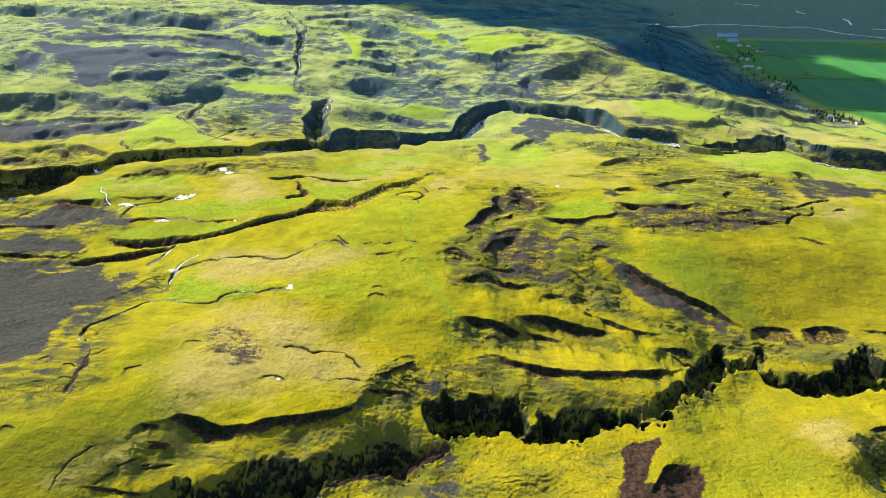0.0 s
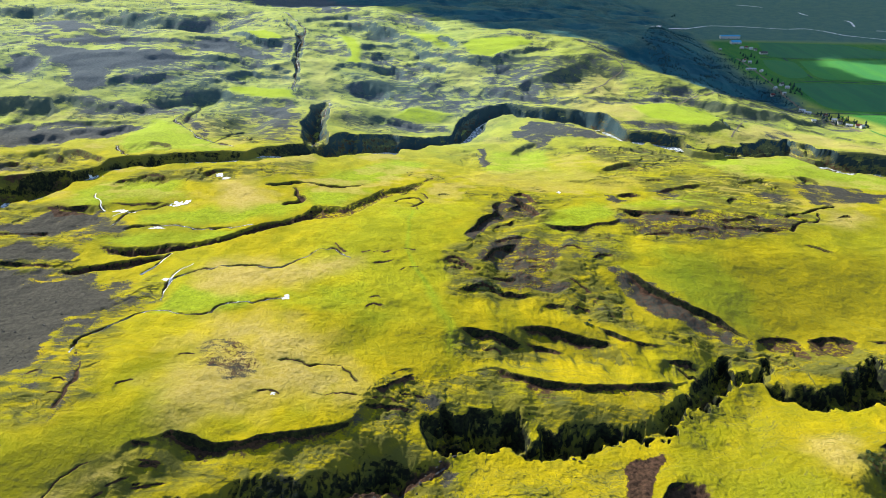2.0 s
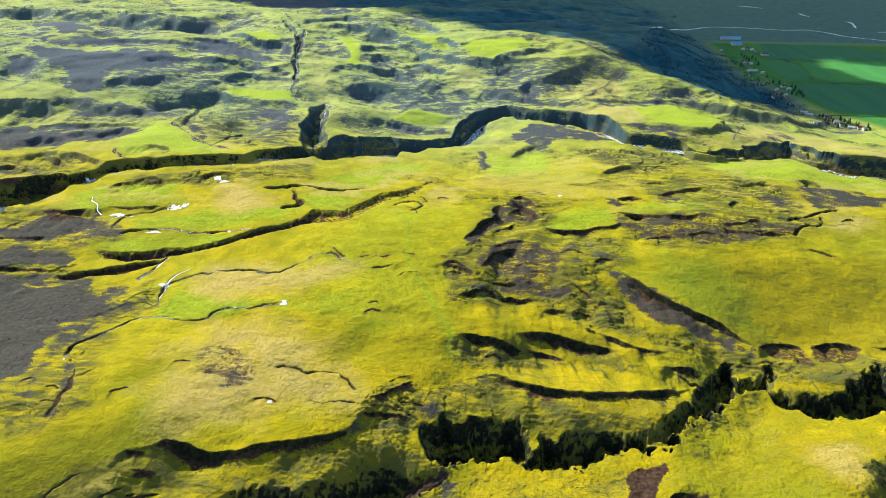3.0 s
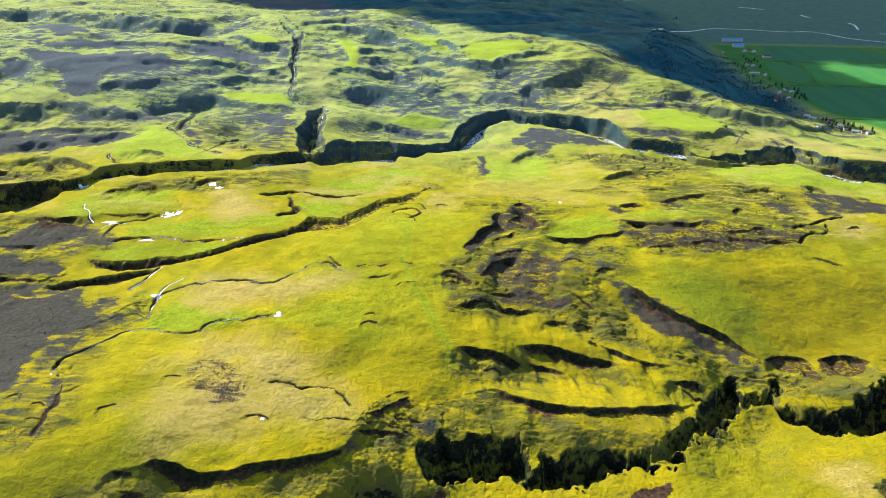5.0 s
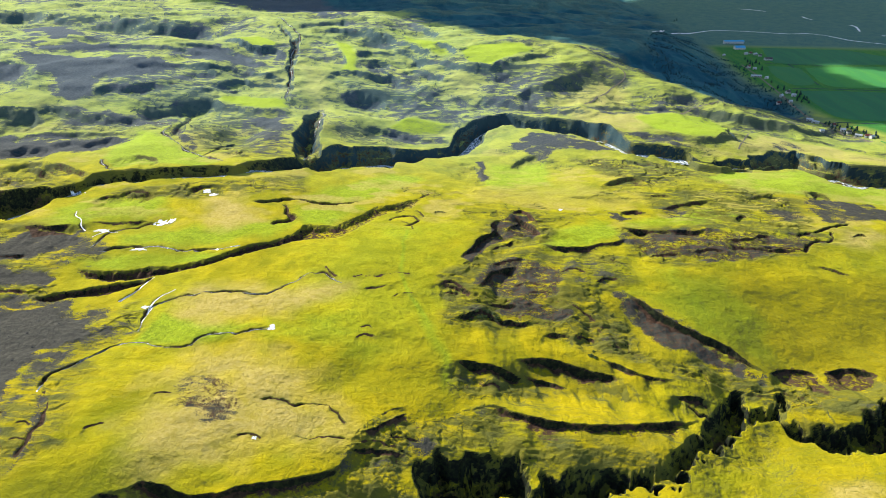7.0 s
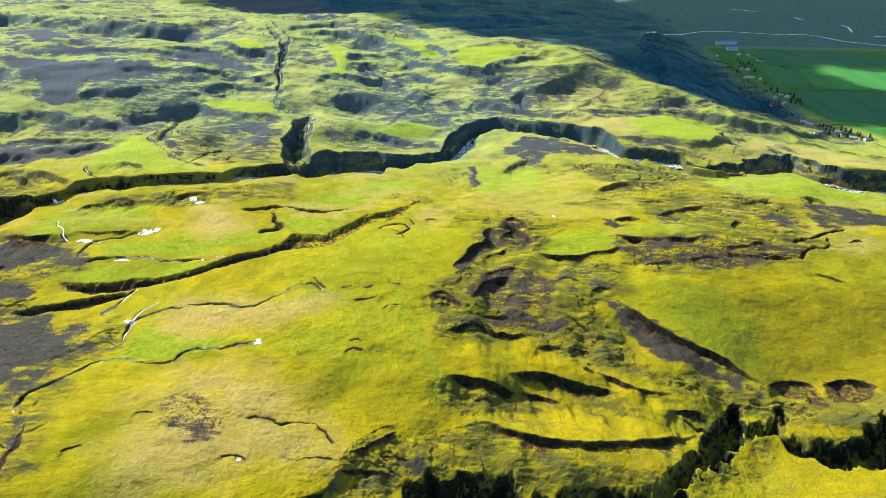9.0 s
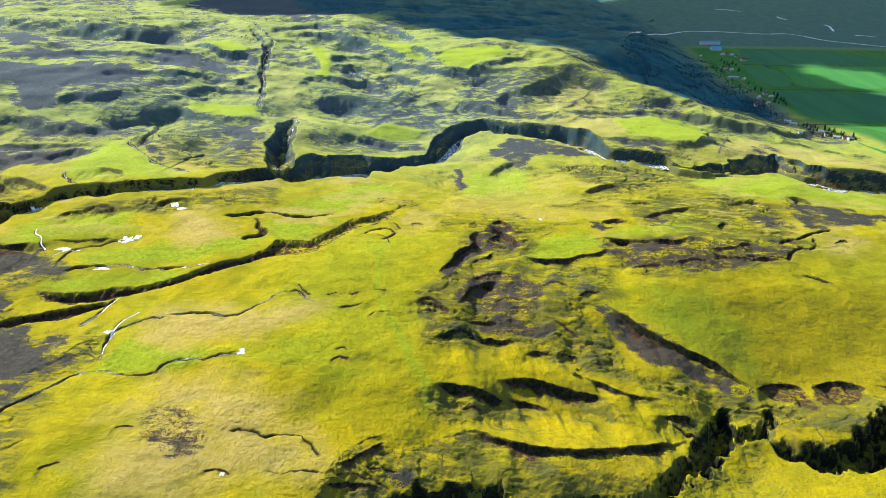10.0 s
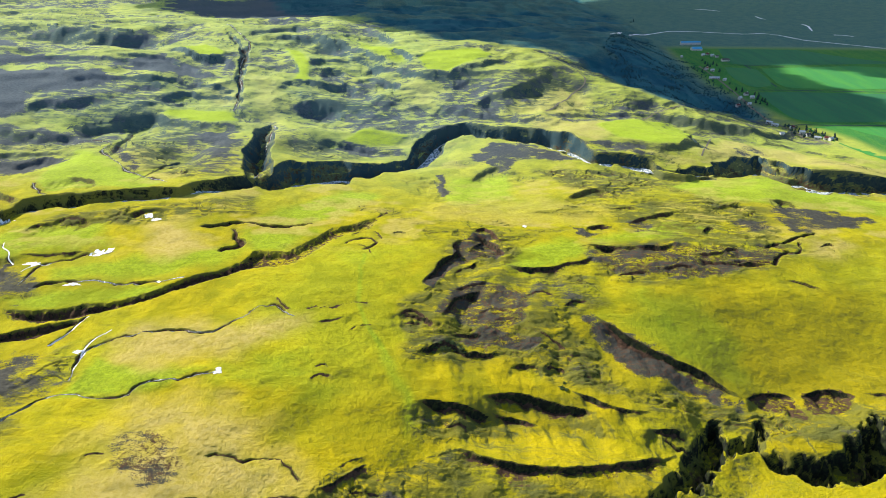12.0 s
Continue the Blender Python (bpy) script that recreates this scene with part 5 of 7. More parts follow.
def ground_material():
    """Moss and turf over dark volcanic earth and gravel, after what lies on the land."""
    n = Nodes("moss_heath")
    wide, mid, fine = n.noise(140, 3), n.noise(22, 3.5, 0.55, 0.5), n.noise(3.2, 5, 0.65)
    grain = n.noise(0.8, 4, 0.7)
    lush, straw, soil, gravel = (n.attr(k) for k in ("lush", "straw", "soil", "gravel"))
    # moss: yellow to green by age and wetness
    yellow = n.mix(n.ramp(mid, 0.35, 0.68), (0.515, 0.398, 0.005), (0.352, 0.290, 0.005))
    green = n.mix(n.ramp(fine, 0.35, 0.7), (0.350, 0.430, 0.018), (0.240, 0.330, 0.016))
    damp = n.math("ADD", n.ramp(wide, 0.45, 0.72, 0.0, 0.35), lush)
    moss = n.mix(damp, yellow, green)
    moss = n.mix(n.ramp(fine, 0.45, 0.72, 0.0, 0.22), moss, (0.150, 0.145, 0.012))
    moss = n.mix(n.ramp(n.noise(11, 3, 0.55, 0.8), 0.47, 0.70, 0.0, 0.30), moss, n.mix(damp, (0.230, 0.215, 0.006), (0.140, 0.200, 0.012)))
    moss = n.mix(n.ramp(grain, 0.50, 0.70, 0.0, 0.36), moss, (0.140, 0.125, 0.012))
    # distant mottles get a bluer tone for haze
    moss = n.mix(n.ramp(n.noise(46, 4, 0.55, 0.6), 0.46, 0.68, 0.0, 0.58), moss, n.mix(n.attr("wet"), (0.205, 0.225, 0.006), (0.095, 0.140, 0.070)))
    moss = n.mix(n.ramp(grain, 0.28, 0.46, 0.30, 0.0), moss, n.mix(damp, (0.60, 0.49, 0.012), (0.50, 0.58, 0.03)))
    moss = n.mix(n.math("MULTIPLY", n.attr("shade_olive"), n.ramp(mid, 0.2, 0.7, 0.75, 1.0)), moss, n.mix(damp, n.mix(n.ramp(fine, 0.35, 0.68), (0.298, 0.243, 0.006), (0.216, 0.180, 0.008)), (0.165, 0.205, 0.010)))      # slope shade painted into the moss as olive patches
    dry = n.mix(n.ramp(fine, 0.35, 0.7), (0.52, 0.405, 0.125), (0.43, 0.33, 0.07))
    moss = n.mix(n.math("MULTIPLY", straw, n.ramp(mid, 0.25, 0.6, 0.45, 0.95)), moss, dry)
    geo = n.add("ShaderNodeNewGeometry")
    up = n.add("ShaderNodeSeparateXYZ")
    n.link(geo.outputs["True Normal"], up.inputs[0])
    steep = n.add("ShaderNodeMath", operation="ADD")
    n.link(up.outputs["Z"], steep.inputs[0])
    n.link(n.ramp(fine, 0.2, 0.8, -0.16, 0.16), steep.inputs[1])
    hazed_moss = n.mix(n.ramp(mid, 0.3, 0.7), (0.530, 0.625, 0.205), (0.285, 0.395, 0.180))      # far moss paled and blued, air haze put into its colour
    moss = n.mix(n.math("MULTIPLY", n.attr("wet"), 0.62), moss, hazed_moss)
    moss = n.mix(n.math("MULTIPLY", n.attr("turf"), 0.8), moss, n.mix(n.ramp(fine, 0.35, 0.7), (0.390, 0.520, 0.030), (0.330, 0.450, 0.030)))
    # shade of slopes put in the colour; torn ground has thin, old moss
    streak = n.noise(9, 5, 0.65, 0.7, (0.35, 1.0, 1.0))
    lean = n.math("MULTIPLY", n.ramp(up.outputs["Z"], 0.86, 0.995, 1.0, 0.0), 0.9)
    worn = n.math("MULTIPLY", n.math("MULTIPLY", n.attr("rough"), 1.6), n.ramp(streak, 0.36, 0.60))
    bald = n.math("MULTIPLY", n.ramp(streak, 0.50, 0.75), n.ramp(wide, 0.42, 0.68, 0.0, 0.35))
    old_or_shaded = n.mix(n.ramp(mid, 0.35, 0.65), (0.165, 0.155, 0.020), (0.105, 0.108, 0.028))
    # far slopes and bare moss turn blue, haze put into the colour
    old_or_shaded = n.mix(n.attr("wet"), old_or_shaded, n.mix(n.ramp(mid, 0.35, 0.65), (0.084, 0.134, 0.138), (0.058, 0.104, 0.116)))
    moss = n.mix(n.math("ADD", n.math("ADD", lean, n.math("MULTIPLY", worn, 0.78)), bald), moss, old_or_shaded)
    # bare ground
    scree = n.mix(n.ramp(fine, 0.35, 0.7), (0.056, 0.055, 0.046), (0.086, 0.083, 0.067))
    # distant gravel is tinted blue for haze as well
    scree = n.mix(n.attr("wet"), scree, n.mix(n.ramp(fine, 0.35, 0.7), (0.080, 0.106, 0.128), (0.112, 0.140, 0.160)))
    scree = n.mix(n.ramp(grain, 0.6, 0.75, 0.0, 0.6), scree, (0.03, 0.028, 0.03))
    earth = n.mix(n.ramp(fine, 0.3, 0.7), (0.030, 0.020, 0.014), (0.096, 0.056, 0.036))
    edge = n.add("ShaderNodeMath", operation="ADD")
    n.link(gravel, edge.inputs[0])
    patchy = n.add("ShaderNodeMath", operation="ADD")
    n.link(n.ramp(n.math("MULTIPLY", n.math("ADD", n.math("MULTIPLY", grain, 0.5), n.math("MULTIPLY", streak, 0.5)), 1.0), 0.35, 0.65, -0.55, 0.55), patchy.inputs[0])
    n.link(n.ramp(mid, 0.25, 0.75, -0.45, 0.45), patchy.inputs[1])
    n.link(n.math("MULTIPLY", patchy.outputs[0], n.math("MULTIPLY", n.ramp(gravel, 0.0, 0.4), n.ramp(gravel, 0.75, 1.0, 1.0, 0.42))), edge.inputs[1])
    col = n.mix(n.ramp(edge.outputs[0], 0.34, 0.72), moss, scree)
    edge2 = n.add("ShaderNodeMath", operation="ADD")
    n.link(soil, edge2.inputs[0])
    n.link(n.math("MULTIPLY", n.ramp(fine, 0.2, 0.8, -0.35, 0.35), n.ramp(soil, 0.0, 0.3)), edge2.inputs[1])
    col = n.mix(n.ramp(edge2.outputs[0], 0.30, 0.70), col, earth)
    # too steep for turf: rock and earth show, blackened to deepen their shade
    shade_rock = n.mix(n.ramp(fine, 0.4, 0.65), (0.014, 0.016, 0.013), (0.034, 0.043, 0.017))
    # far rock carries the same blue haze tint
    shade_rock = n.mix(n.ramp(n.attr("wet"), 0.05, 0.45), shade_rock, n.mix(n.ramp(mid, 0.35, 0.65), (0.032, 0.066, 0.082), (0.048, 0.084, 0.094)))
    col = n.mix(n.ramp(n.math("ADD", steep.outputs[0], n.ramp(n.attr("wet"), 0.0, 0.3, 0.09, 0.0)), 0.44, 0.66, 1.0, 0.0), col, shade_rock)
    # cloud shade and haze painted into the slope as dark blue
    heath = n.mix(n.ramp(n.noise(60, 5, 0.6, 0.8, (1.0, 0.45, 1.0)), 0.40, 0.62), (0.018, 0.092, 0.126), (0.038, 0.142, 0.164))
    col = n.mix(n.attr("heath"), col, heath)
    # hay meadows of the valley
    hay = n.mix(n.attr("plot"), (0.020, 0.185, 0.044), (0.016, 0.165, 0.046))
    hay = n.mix(n.ramp(n.noise(18, 4, 0.6, 0, (1.0, 0.12, 1.0)), 0.4, 0.65, 0, 0.35), hay, (0.09, 0.26, 0.03))
    col = n.mix(n.attr("hay"), col, hay)
    # wet plain, its colour shifted to blue for haze and cloud shade
    hazed_marsh = n.mix(n.ramp(mid, 0.4, 0.6), (0.036, 0.132, 0.150), (0.060, 0.158, 0.156))
    col = n.mix(n.attr("hazed_marsh"), col, hazed_marsh)
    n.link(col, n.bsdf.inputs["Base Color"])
    n.bsdf.inputs["Roughness"].default_value = 0.95
    n.bsdf.inputs["Specular IOR Level"].default_value = 0.05
    n.link(n.math("MULTIPLY", n.math("MULTIPLY", n.ramp(up.outputs["Z"], 0.6, 0.9), 0.12), n.math("MULTIPLY", n.ramp(gravel, 0.3, 0.6, 1.0, 0.0), n.ramp(soil, 0.2, 0.5, 1.0, 0.0))), n.bsdf.inputs["Sheen Weight"])
    n.bsdf.inputs["Sheen Roughness"].default_value = 0.45
    n.bsdf.inputs["Sheen Tint"].default_value = (0.80, 0.90, 0.15, 1)
    b = n.bump(n.noise(1.7, 3, 0.6), 1.0, 0.55, n.bump(fine, 0.8, 0.55, n.bump(n.noise(6, 4, 0.6, 0.9, (0.6, 1.0, 1.0)), 0.8, 0.8)))
    n.link(n.bump(grain, 1.0, 0.32, b), n.bsdf.inputs["Normal"])
    return n.mat


def plain(name, colour, other, size, rough=0.8, bump=0.2, metal=0.0, spec=0.4):
    """A surface of two close colours in patches."""
    n = Nodes(name)
    n.link(n.mix(n.ramp(n.noise(size, 4, 0.6), 0.35, 0.65), colour, other), n.bsdf.inputs["Base Color"])
    n.bsdf.inputs["Roughness"].default_value, n.bsdf.inputs["Metallic"].default_value = rough, metal
    n.bsdf.inputs["Specular IOR Level"].default_value = spec
    if bump:
        n.link(n.bump(n.noise(size * 0.4, 3), bump, size * 0.1), n.bsdf.inputs["Normal"])
    return n.mat


def water_material(name, deep, foam_or_glint, share, rough=0.12):
    """Running water with broken white on it."""
    n = Nodes(name)
    white = n.ramp(n.noise(2.6, 5, 0.7, 0.8), share, share + 0.12)
    n.link(n.mix(white, deep, foam_or_glint), n.bsdf.inputs["Base Color"])
    n.link(n.ramp(white, 0, 1, rough, 0.6), n.bsdf.inputs["Roughness"])
    n.link(n.bump(n.noise(1.2, 3), 0.4, 0.1), n.bsdf.inputs["Normal"])
    return n.mat


M_GROUND = ground_material()
M_RIVER = water_material("glacial_water", (0.10, 0.16, 0.18), (0.78, 0.82, 0.84), 0.44)
# white flecks on the becks stand in for sun glints
M_BECK = water_material("beck_water", (0.16, 0.17, 0.15), (0.70, 0.72, 0.72), 0.52, 0.10)
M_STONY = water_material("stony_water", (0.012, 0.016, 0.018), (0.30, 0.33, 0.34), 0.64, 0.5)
M_FOAM = water_material("white_water", (0.60, 0.63, 0.64), (0.88, 0.90, 0.90), 0.40, 0.25)


def hay_material(name, a, b):
    """Grass in long mown swaths."""
    n = Nodes(name)
    swath = n.noise(26, 4, 0.6, 0.2, (1.0, 0.15, 1.0))
    col = n.mix(n.ramp(swath, 0.35, 0.65), a, b)
    col = n.mix(n.ramp(n.noise(5, 4), 0.5, 0.7, 0, 0.3), col, (0.05, 0.09, 0.03))
    n.link(col, n.bsdf.inputs["Base Color"])
    n.bsdf.inputs["Roughness"].default_value = 0.95
    return n.mat


M_HAY = [hay_material("mown_grass", (0.022, 0.190, 0.044), (0.034, 0.205, 0.042)), hay_material("deep_grass", (0.012, 0.150, 0.048), (0.020, 0.180, 0.048)),
         hay_material("bright_grass", (0.028, 0.235, 0.038), (0.050, 0.28, 0.03))]
M_TRACK = plain("dirt_track", (0.15, 0.135, 0.10), (0.22, 0.19, 0.13), 3.0, 0.95)
M_WALL = plain("white_plaster", (0.56, 0.56, 0.55), (0.46, 0.46, 0.45), 4.0, 0.85)
M_ROOF_RED = plain("red_iron_roof", (0.20, 0.045, 0.035), (0.14, 0.04, 0.035), 3.0, 0.55)
M_ROOF_WHITE = plain("pale_iron_roof", (0.54, 0.58, 0.62), (0.42, 0.46, 0.50), 3.0, 0.5)
M_ROOF_BLUE = plain("blue_iron_roof", (0.06, 0.42, 0.72), (0.05, 0.34, 0.62), 4.0, 0.5)
M_ROOF_DARK = plain("dark_iron_roof", (0.06, 0.06, 0.065), (0.10, 0.095, 0.09), 3.0, 0.6)
M_DOOR = plain("door_wood", (0.10, 0.06, 0.035), (0.07, 0.045, 0.03), 0.6, 0.6)
M_PANE = plain("window_pane", (0.02, 0.025, 0.03), (0.03, 0.035, 0.04), 1.0, 0.08, 0.0, 0.0, 0.5)
M_BARK = plain("bark", (0.07, 0.05, 0.035), (0.05, 0.038, 0.03), 0.5, 0.95)
# tree greens shifted to blue, matching the hazed slope around them
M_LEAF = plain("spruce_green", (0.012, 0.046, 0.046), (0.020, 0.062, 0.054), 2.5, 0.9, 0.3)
M_WOOD = plain("hazed_wood_green", (0.014, 0.062, 0.074), (0.024, 0.084, 0.090), 2.5, 0.9, 0.3)
M_ROCK = plain("basalt", (0.045, 0.043, 0.042), (0.10, 0.095, 0.085), 1.4, 0.9, 0.5)
M_DARK_ROCK = plain("dark_basalt", (0.012, 0.012, 0.012), (0.030, 0.029, 0.027), 1.2, 0.7, 0.5)
M_SHRUB = plain("willow_scrub", (0.030, 0.060, 0.014), (0.055, 0.090, 0.016), 1.5, 0.9, 0.4)


def cloud_material():
    """White vapour that lets a part of the sunlight through."""
    n = Nodes("cloud_vapour")
    n.bsdf.inputs["Base Color"].default_value = (0.85, 0.86, 0.88, 1)
    n.bsdf.inputs["Roughness"].default_value = 1.0
    thin, both = n.add("ShaderNodeBsdfTransparent"), n.add("ShaderNodeMixShader")
    both.inputs[0].default_value = 0.72
    n.link(thin.outputs[0], both.inputs[1])
    n.link(n.bsdf.outputs[0], both.inputs[2])
    n.link(both.outputs[0], n.tree.nodes["Material Output"].inputs["Surface"])
    return n.mat


M_CLOUD = cloud_material()

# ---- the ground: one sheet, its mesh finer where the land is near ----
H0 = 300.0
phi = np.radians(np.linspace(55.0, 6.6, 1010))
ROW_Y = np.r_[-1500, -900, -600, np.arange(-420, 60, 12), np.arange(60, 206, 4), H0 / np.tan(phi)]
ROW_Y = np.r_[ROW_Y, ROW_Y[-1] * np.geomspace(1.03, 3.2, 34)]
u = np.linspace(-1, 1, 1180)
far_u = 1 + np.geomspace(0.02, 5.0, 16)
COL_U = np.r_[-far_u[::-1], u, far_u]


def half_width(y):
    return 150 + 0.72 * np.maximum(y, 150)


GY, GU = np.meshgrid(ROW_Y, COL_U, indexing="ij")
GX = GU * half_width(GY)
shape = GX.shape
X, Y = GX.ravel(), GY.ravel()
Z = base(X, Y)
layer = {k: np.zeros(X.shape) for k in ("soil", "gravel", "straw", "lush", "plot", "hay", "hazed_marsh", "rough", "heath", "wet", "shade_olive")}
dv, sv, sidev = dist_line(VALLEY_FOOT, X, Y)
vale = ss((dv * sidev + 15) / 50)                    # 1 on the valley floor
wild = 1 - vale
reach = np.clip(np.hypot(X, Y) / 500, 0.6, 3.0)      # what the mesh can carry

# swells, hummocks and tussocks
GAP = np.maximum(2 * half_width(Y) / 1180, np.repeat(np.gradient(ROW_Y), shape[1]))


def carried(size):
    """How much of a wave of that length the mesh can show."""
    return ss((size / GAP - 1.5) / 2.0)


Z += wild * (3.4 * fbm(X, Y, 120, 3, 3) + 1.5 * fbm(X, 1.5 * Y, 34, 4, 5, 0.55))
fell = wild * ss((Y - 960) / 150)
Z += fell * (9 * fbm(X, Y, 190, 3, 8) + 1.8 * fbm(X, Y, 52, 3, 9))
# folds of the fells, drawn out across the slope: sharp crests and broad hollows between them
fx, fy = X + 60 * fbm(X, Y, 230, 2, 91), 1.7 * (Y + 45 * fbm(X, Y, 230, 2, 92)) - 0.35 * X
crest = sum(a * (0.42 - np.abs(fbm(fx, fy, size, 2, seed, 0.45))) for a, size, seed in ((16.0, 260, 93), (9.0, 120, 94), (3.2, 55, 95), (1.2, 26, 96)))
# old lava ledges: each climbs sharply towards the north and sinks back slowly
for period, high, seed in ((110, 1.8, 12), (58, 0.7, 13)):
    p = (Y + 0.55 * period * fbm(X, Y, 2.2 * period, 3, seed) * 2 + 0.15 * X) / period
    f = p - np.floor(p)
    run = np.clip(0.4 + 1.3 * fbm(X + 900 * np.floor(p), Y * 0.3, 1.9 * period, 2, seed + 20), 0, 1.6)
    Z += fell * high * run * (ss(f / 0.10) * (1 - f) - 0.45)
even_slope = 1 - 0.65 * ss((-70 - X) / 60) * ss((430 - Y) / 60)      # the west brow is grazed smooth
Z += even_slope * wild * (0.13 * fbm(X, Y, 7, 2, 6) * carried(7) + 0.17 * fbm(X, Y, 3.2, 2, 7) * carried(3.2) + 0.32 * fbm(X, Y, 1.7, 1, 11) * carried(1.7))

# the line of every rim is worn and wavy
WX = X + 1.6 * fbm(X, Y, 13, 3, 21) * carried(9) + 0.6 * fbm(X, Y, 3.5, 2, 22) * carried(3.5)
WY = Y + 1.6 * fbm(X, Y, 13, 3, 23) * carried(9) + 0.6 * fbm(X, Y, 3.5, 2, 24) * carried(3.5)
SX, SY = fbm(X, Y, 21, 3, 31), fbm(X, Y, 21, 3, 33)


def rounded(pts):
    """The same line with its corners cut off."""
    p = np.reshape(pts, (-1, 2))
    for _ in range(2):
        a, b = 0.75 * p[:-1] + 0.25 * p[1:], 0.25 * p[:-1] + 0.75 * p[1:]
        p = np.r_[p[:1], np.stack([a, b], 1).reshape(-1, 2), p[-1:]]
    return list(p.ravel())


def winding(pts):
    """The same line with the small bends of running water."""
    p = np.reshape(rounded(pts), (-1, 2))
    cum = np.r_[0, np.cumsum(np.hypot(*np.diff(p, axis=0).T))]
    s = np.linspace(0, cum[-1], max(6, int(cum[-1] / 3.5)))
    x, y = (np.interp(s, cum, p[:, k]) for k in (0, 1))
    bend = np.minimum(1, np.minimum(s, cum[-1] - s) / 8)
    x2 = x + bend * (2.2 * fbm(x, y, 16, 2, 35) + 1.3 * fbm(x, y, 6, 2, 36))
    y2 = y + bend * (4.0 * fbm(x, y, 16, 2, 37) + 2.4 * fbm(x, y, 6, 2, 38))
    return list(np.stack([x2, y2], 1).ravel())


def close(pts, margin):
    """The parts of the sheet near some points."""
    p = np.asarray(pts, float).reshape(-1, 2)
    (x0, y0), (x1, y1) = p.min(0) - margin, p.max(0) + margin
    return np.flatnonzero((X > x0) & (X < x1) & (Y > y0) & (Y < y1))


def cut_canyon(far, near, depth, run_far, run_near, ragged):
    i = close(far + near, 40)
    grain = 24 if 12 <= run_far <= 20 else 8 if run_far > 20 else 3                    # the great canyon is cut in broader bays
    bite = fbm(X[i], Y[i], grain, 2, 45) + (0.45 * fbm(X[i], Y[i], 3.6, 2, 46) * carried(3.6)[i] if run_far > 20 else 0)
    x, y = X[i] + ragged * (SX[i] + 0.5 * bite) + 0.6 * (WX[i] - X[i]), Y[i] + ragged * (SY[i] + 0.9 * bite) + 0.6 * (WY[i] - Y[i])
    ring = np.r_[np.reshape(far, (-1, 2)), np.reshape(near, (-1, 2))[::-1]]
    within = inside(ring, x, y)
    df, _, _ = dist_line(far, x, y)
    dn, _, _ = dist_line(near, x, y)
    spurs = 1 + 0.5 * fbm(x, y, grain, 3, 41)
    wall = []
    for d, run in ((df, run_far), (dn, run_near)):
        rib = fbm(x + 0.2 * y, 0.32 * y, 0.8 * grain, 2, 47) + 0.5 * fbm(x - 0.2 * y, 0.35 * y, 0.35 * grain, 1, 48) * carried(4)[i]
        rib = rib * (0.0 if run_far < 12 else 1.0)                  # small gullies have even sides
        run = run * (1 + 1.1 * ss((-25 - x) / 45)) if run_far > 20 else run        # its western end is a mossy slope
        wall.append(np.maximum(d - 0.55 * grain * np.clip(rib + 0.1, 0, 1) * ss(d / 1.5), 0) / (run * spurs))
    t = np.minimum(*wall)
    bold = 0.34 if run_far > 20 else 0.30 if run_far == 13 else 0.08
    cliff = bold * ss(t * 3.5) + (1 - bold) * np.clip(t, 0, 1) ** (0.9 if run_far > 20 else 1.15)
    shoal = 1 - 0.33 * ss((x + 150) / 60) if run_far < 12 else 1.0        # the gully's upper end is shallow and overgrown
    floor = shoal * np.minimum(depth, 1.15 * (df + dn) * depth / (run_far + run_near))
    knobs = fbm(x, y, 0.5 * grain + 3, 3, 49) * (4 * np.clip(t, 0, 1) * (1 - np.clip(t, 0, 1)))
    drop = np.where(within, floor * np.clip(cliff + 0.22 * knobs, 0, 1.1), 0.0)
    Z[i] -= np.maximum(drop - sunk[i], 0)
    sunk[i] = np.maximum(sunk[i], drop)
    layer["soil"][i] = np.maximum(layer["soil"][i], within * ((0.40 if run_far >= 12 else 0.72 * shoal) * ss(t * 2) + 0.25 * fbm(x, y, 14, 3, 43)))


def shaped_ends(pts, x, y, s, reach):
    """0 at and beyond both ends of a line, 1 along it; round an end it fades with the angle."""
    p = np.reshape(pts, (-1, 2))
    out = 1.0
    for a, b, at in ((p[0], p[1], s < 1e-7), (p[-1], p[-2], s > 1 - 1e-7)):
        w = (a - b) / np.hypot(*(a - b))
        r = np.hypot(x - a[0], y - a[1])
        c = np.clip(((x - a[0]) * w[0] + (y - a[1]) * w[1]) / (r + 1e-6), 0, 1)
        out = out * ss(r / reach) * np.where(at, (1 - c) ** 1.5, 1.0)
    return out


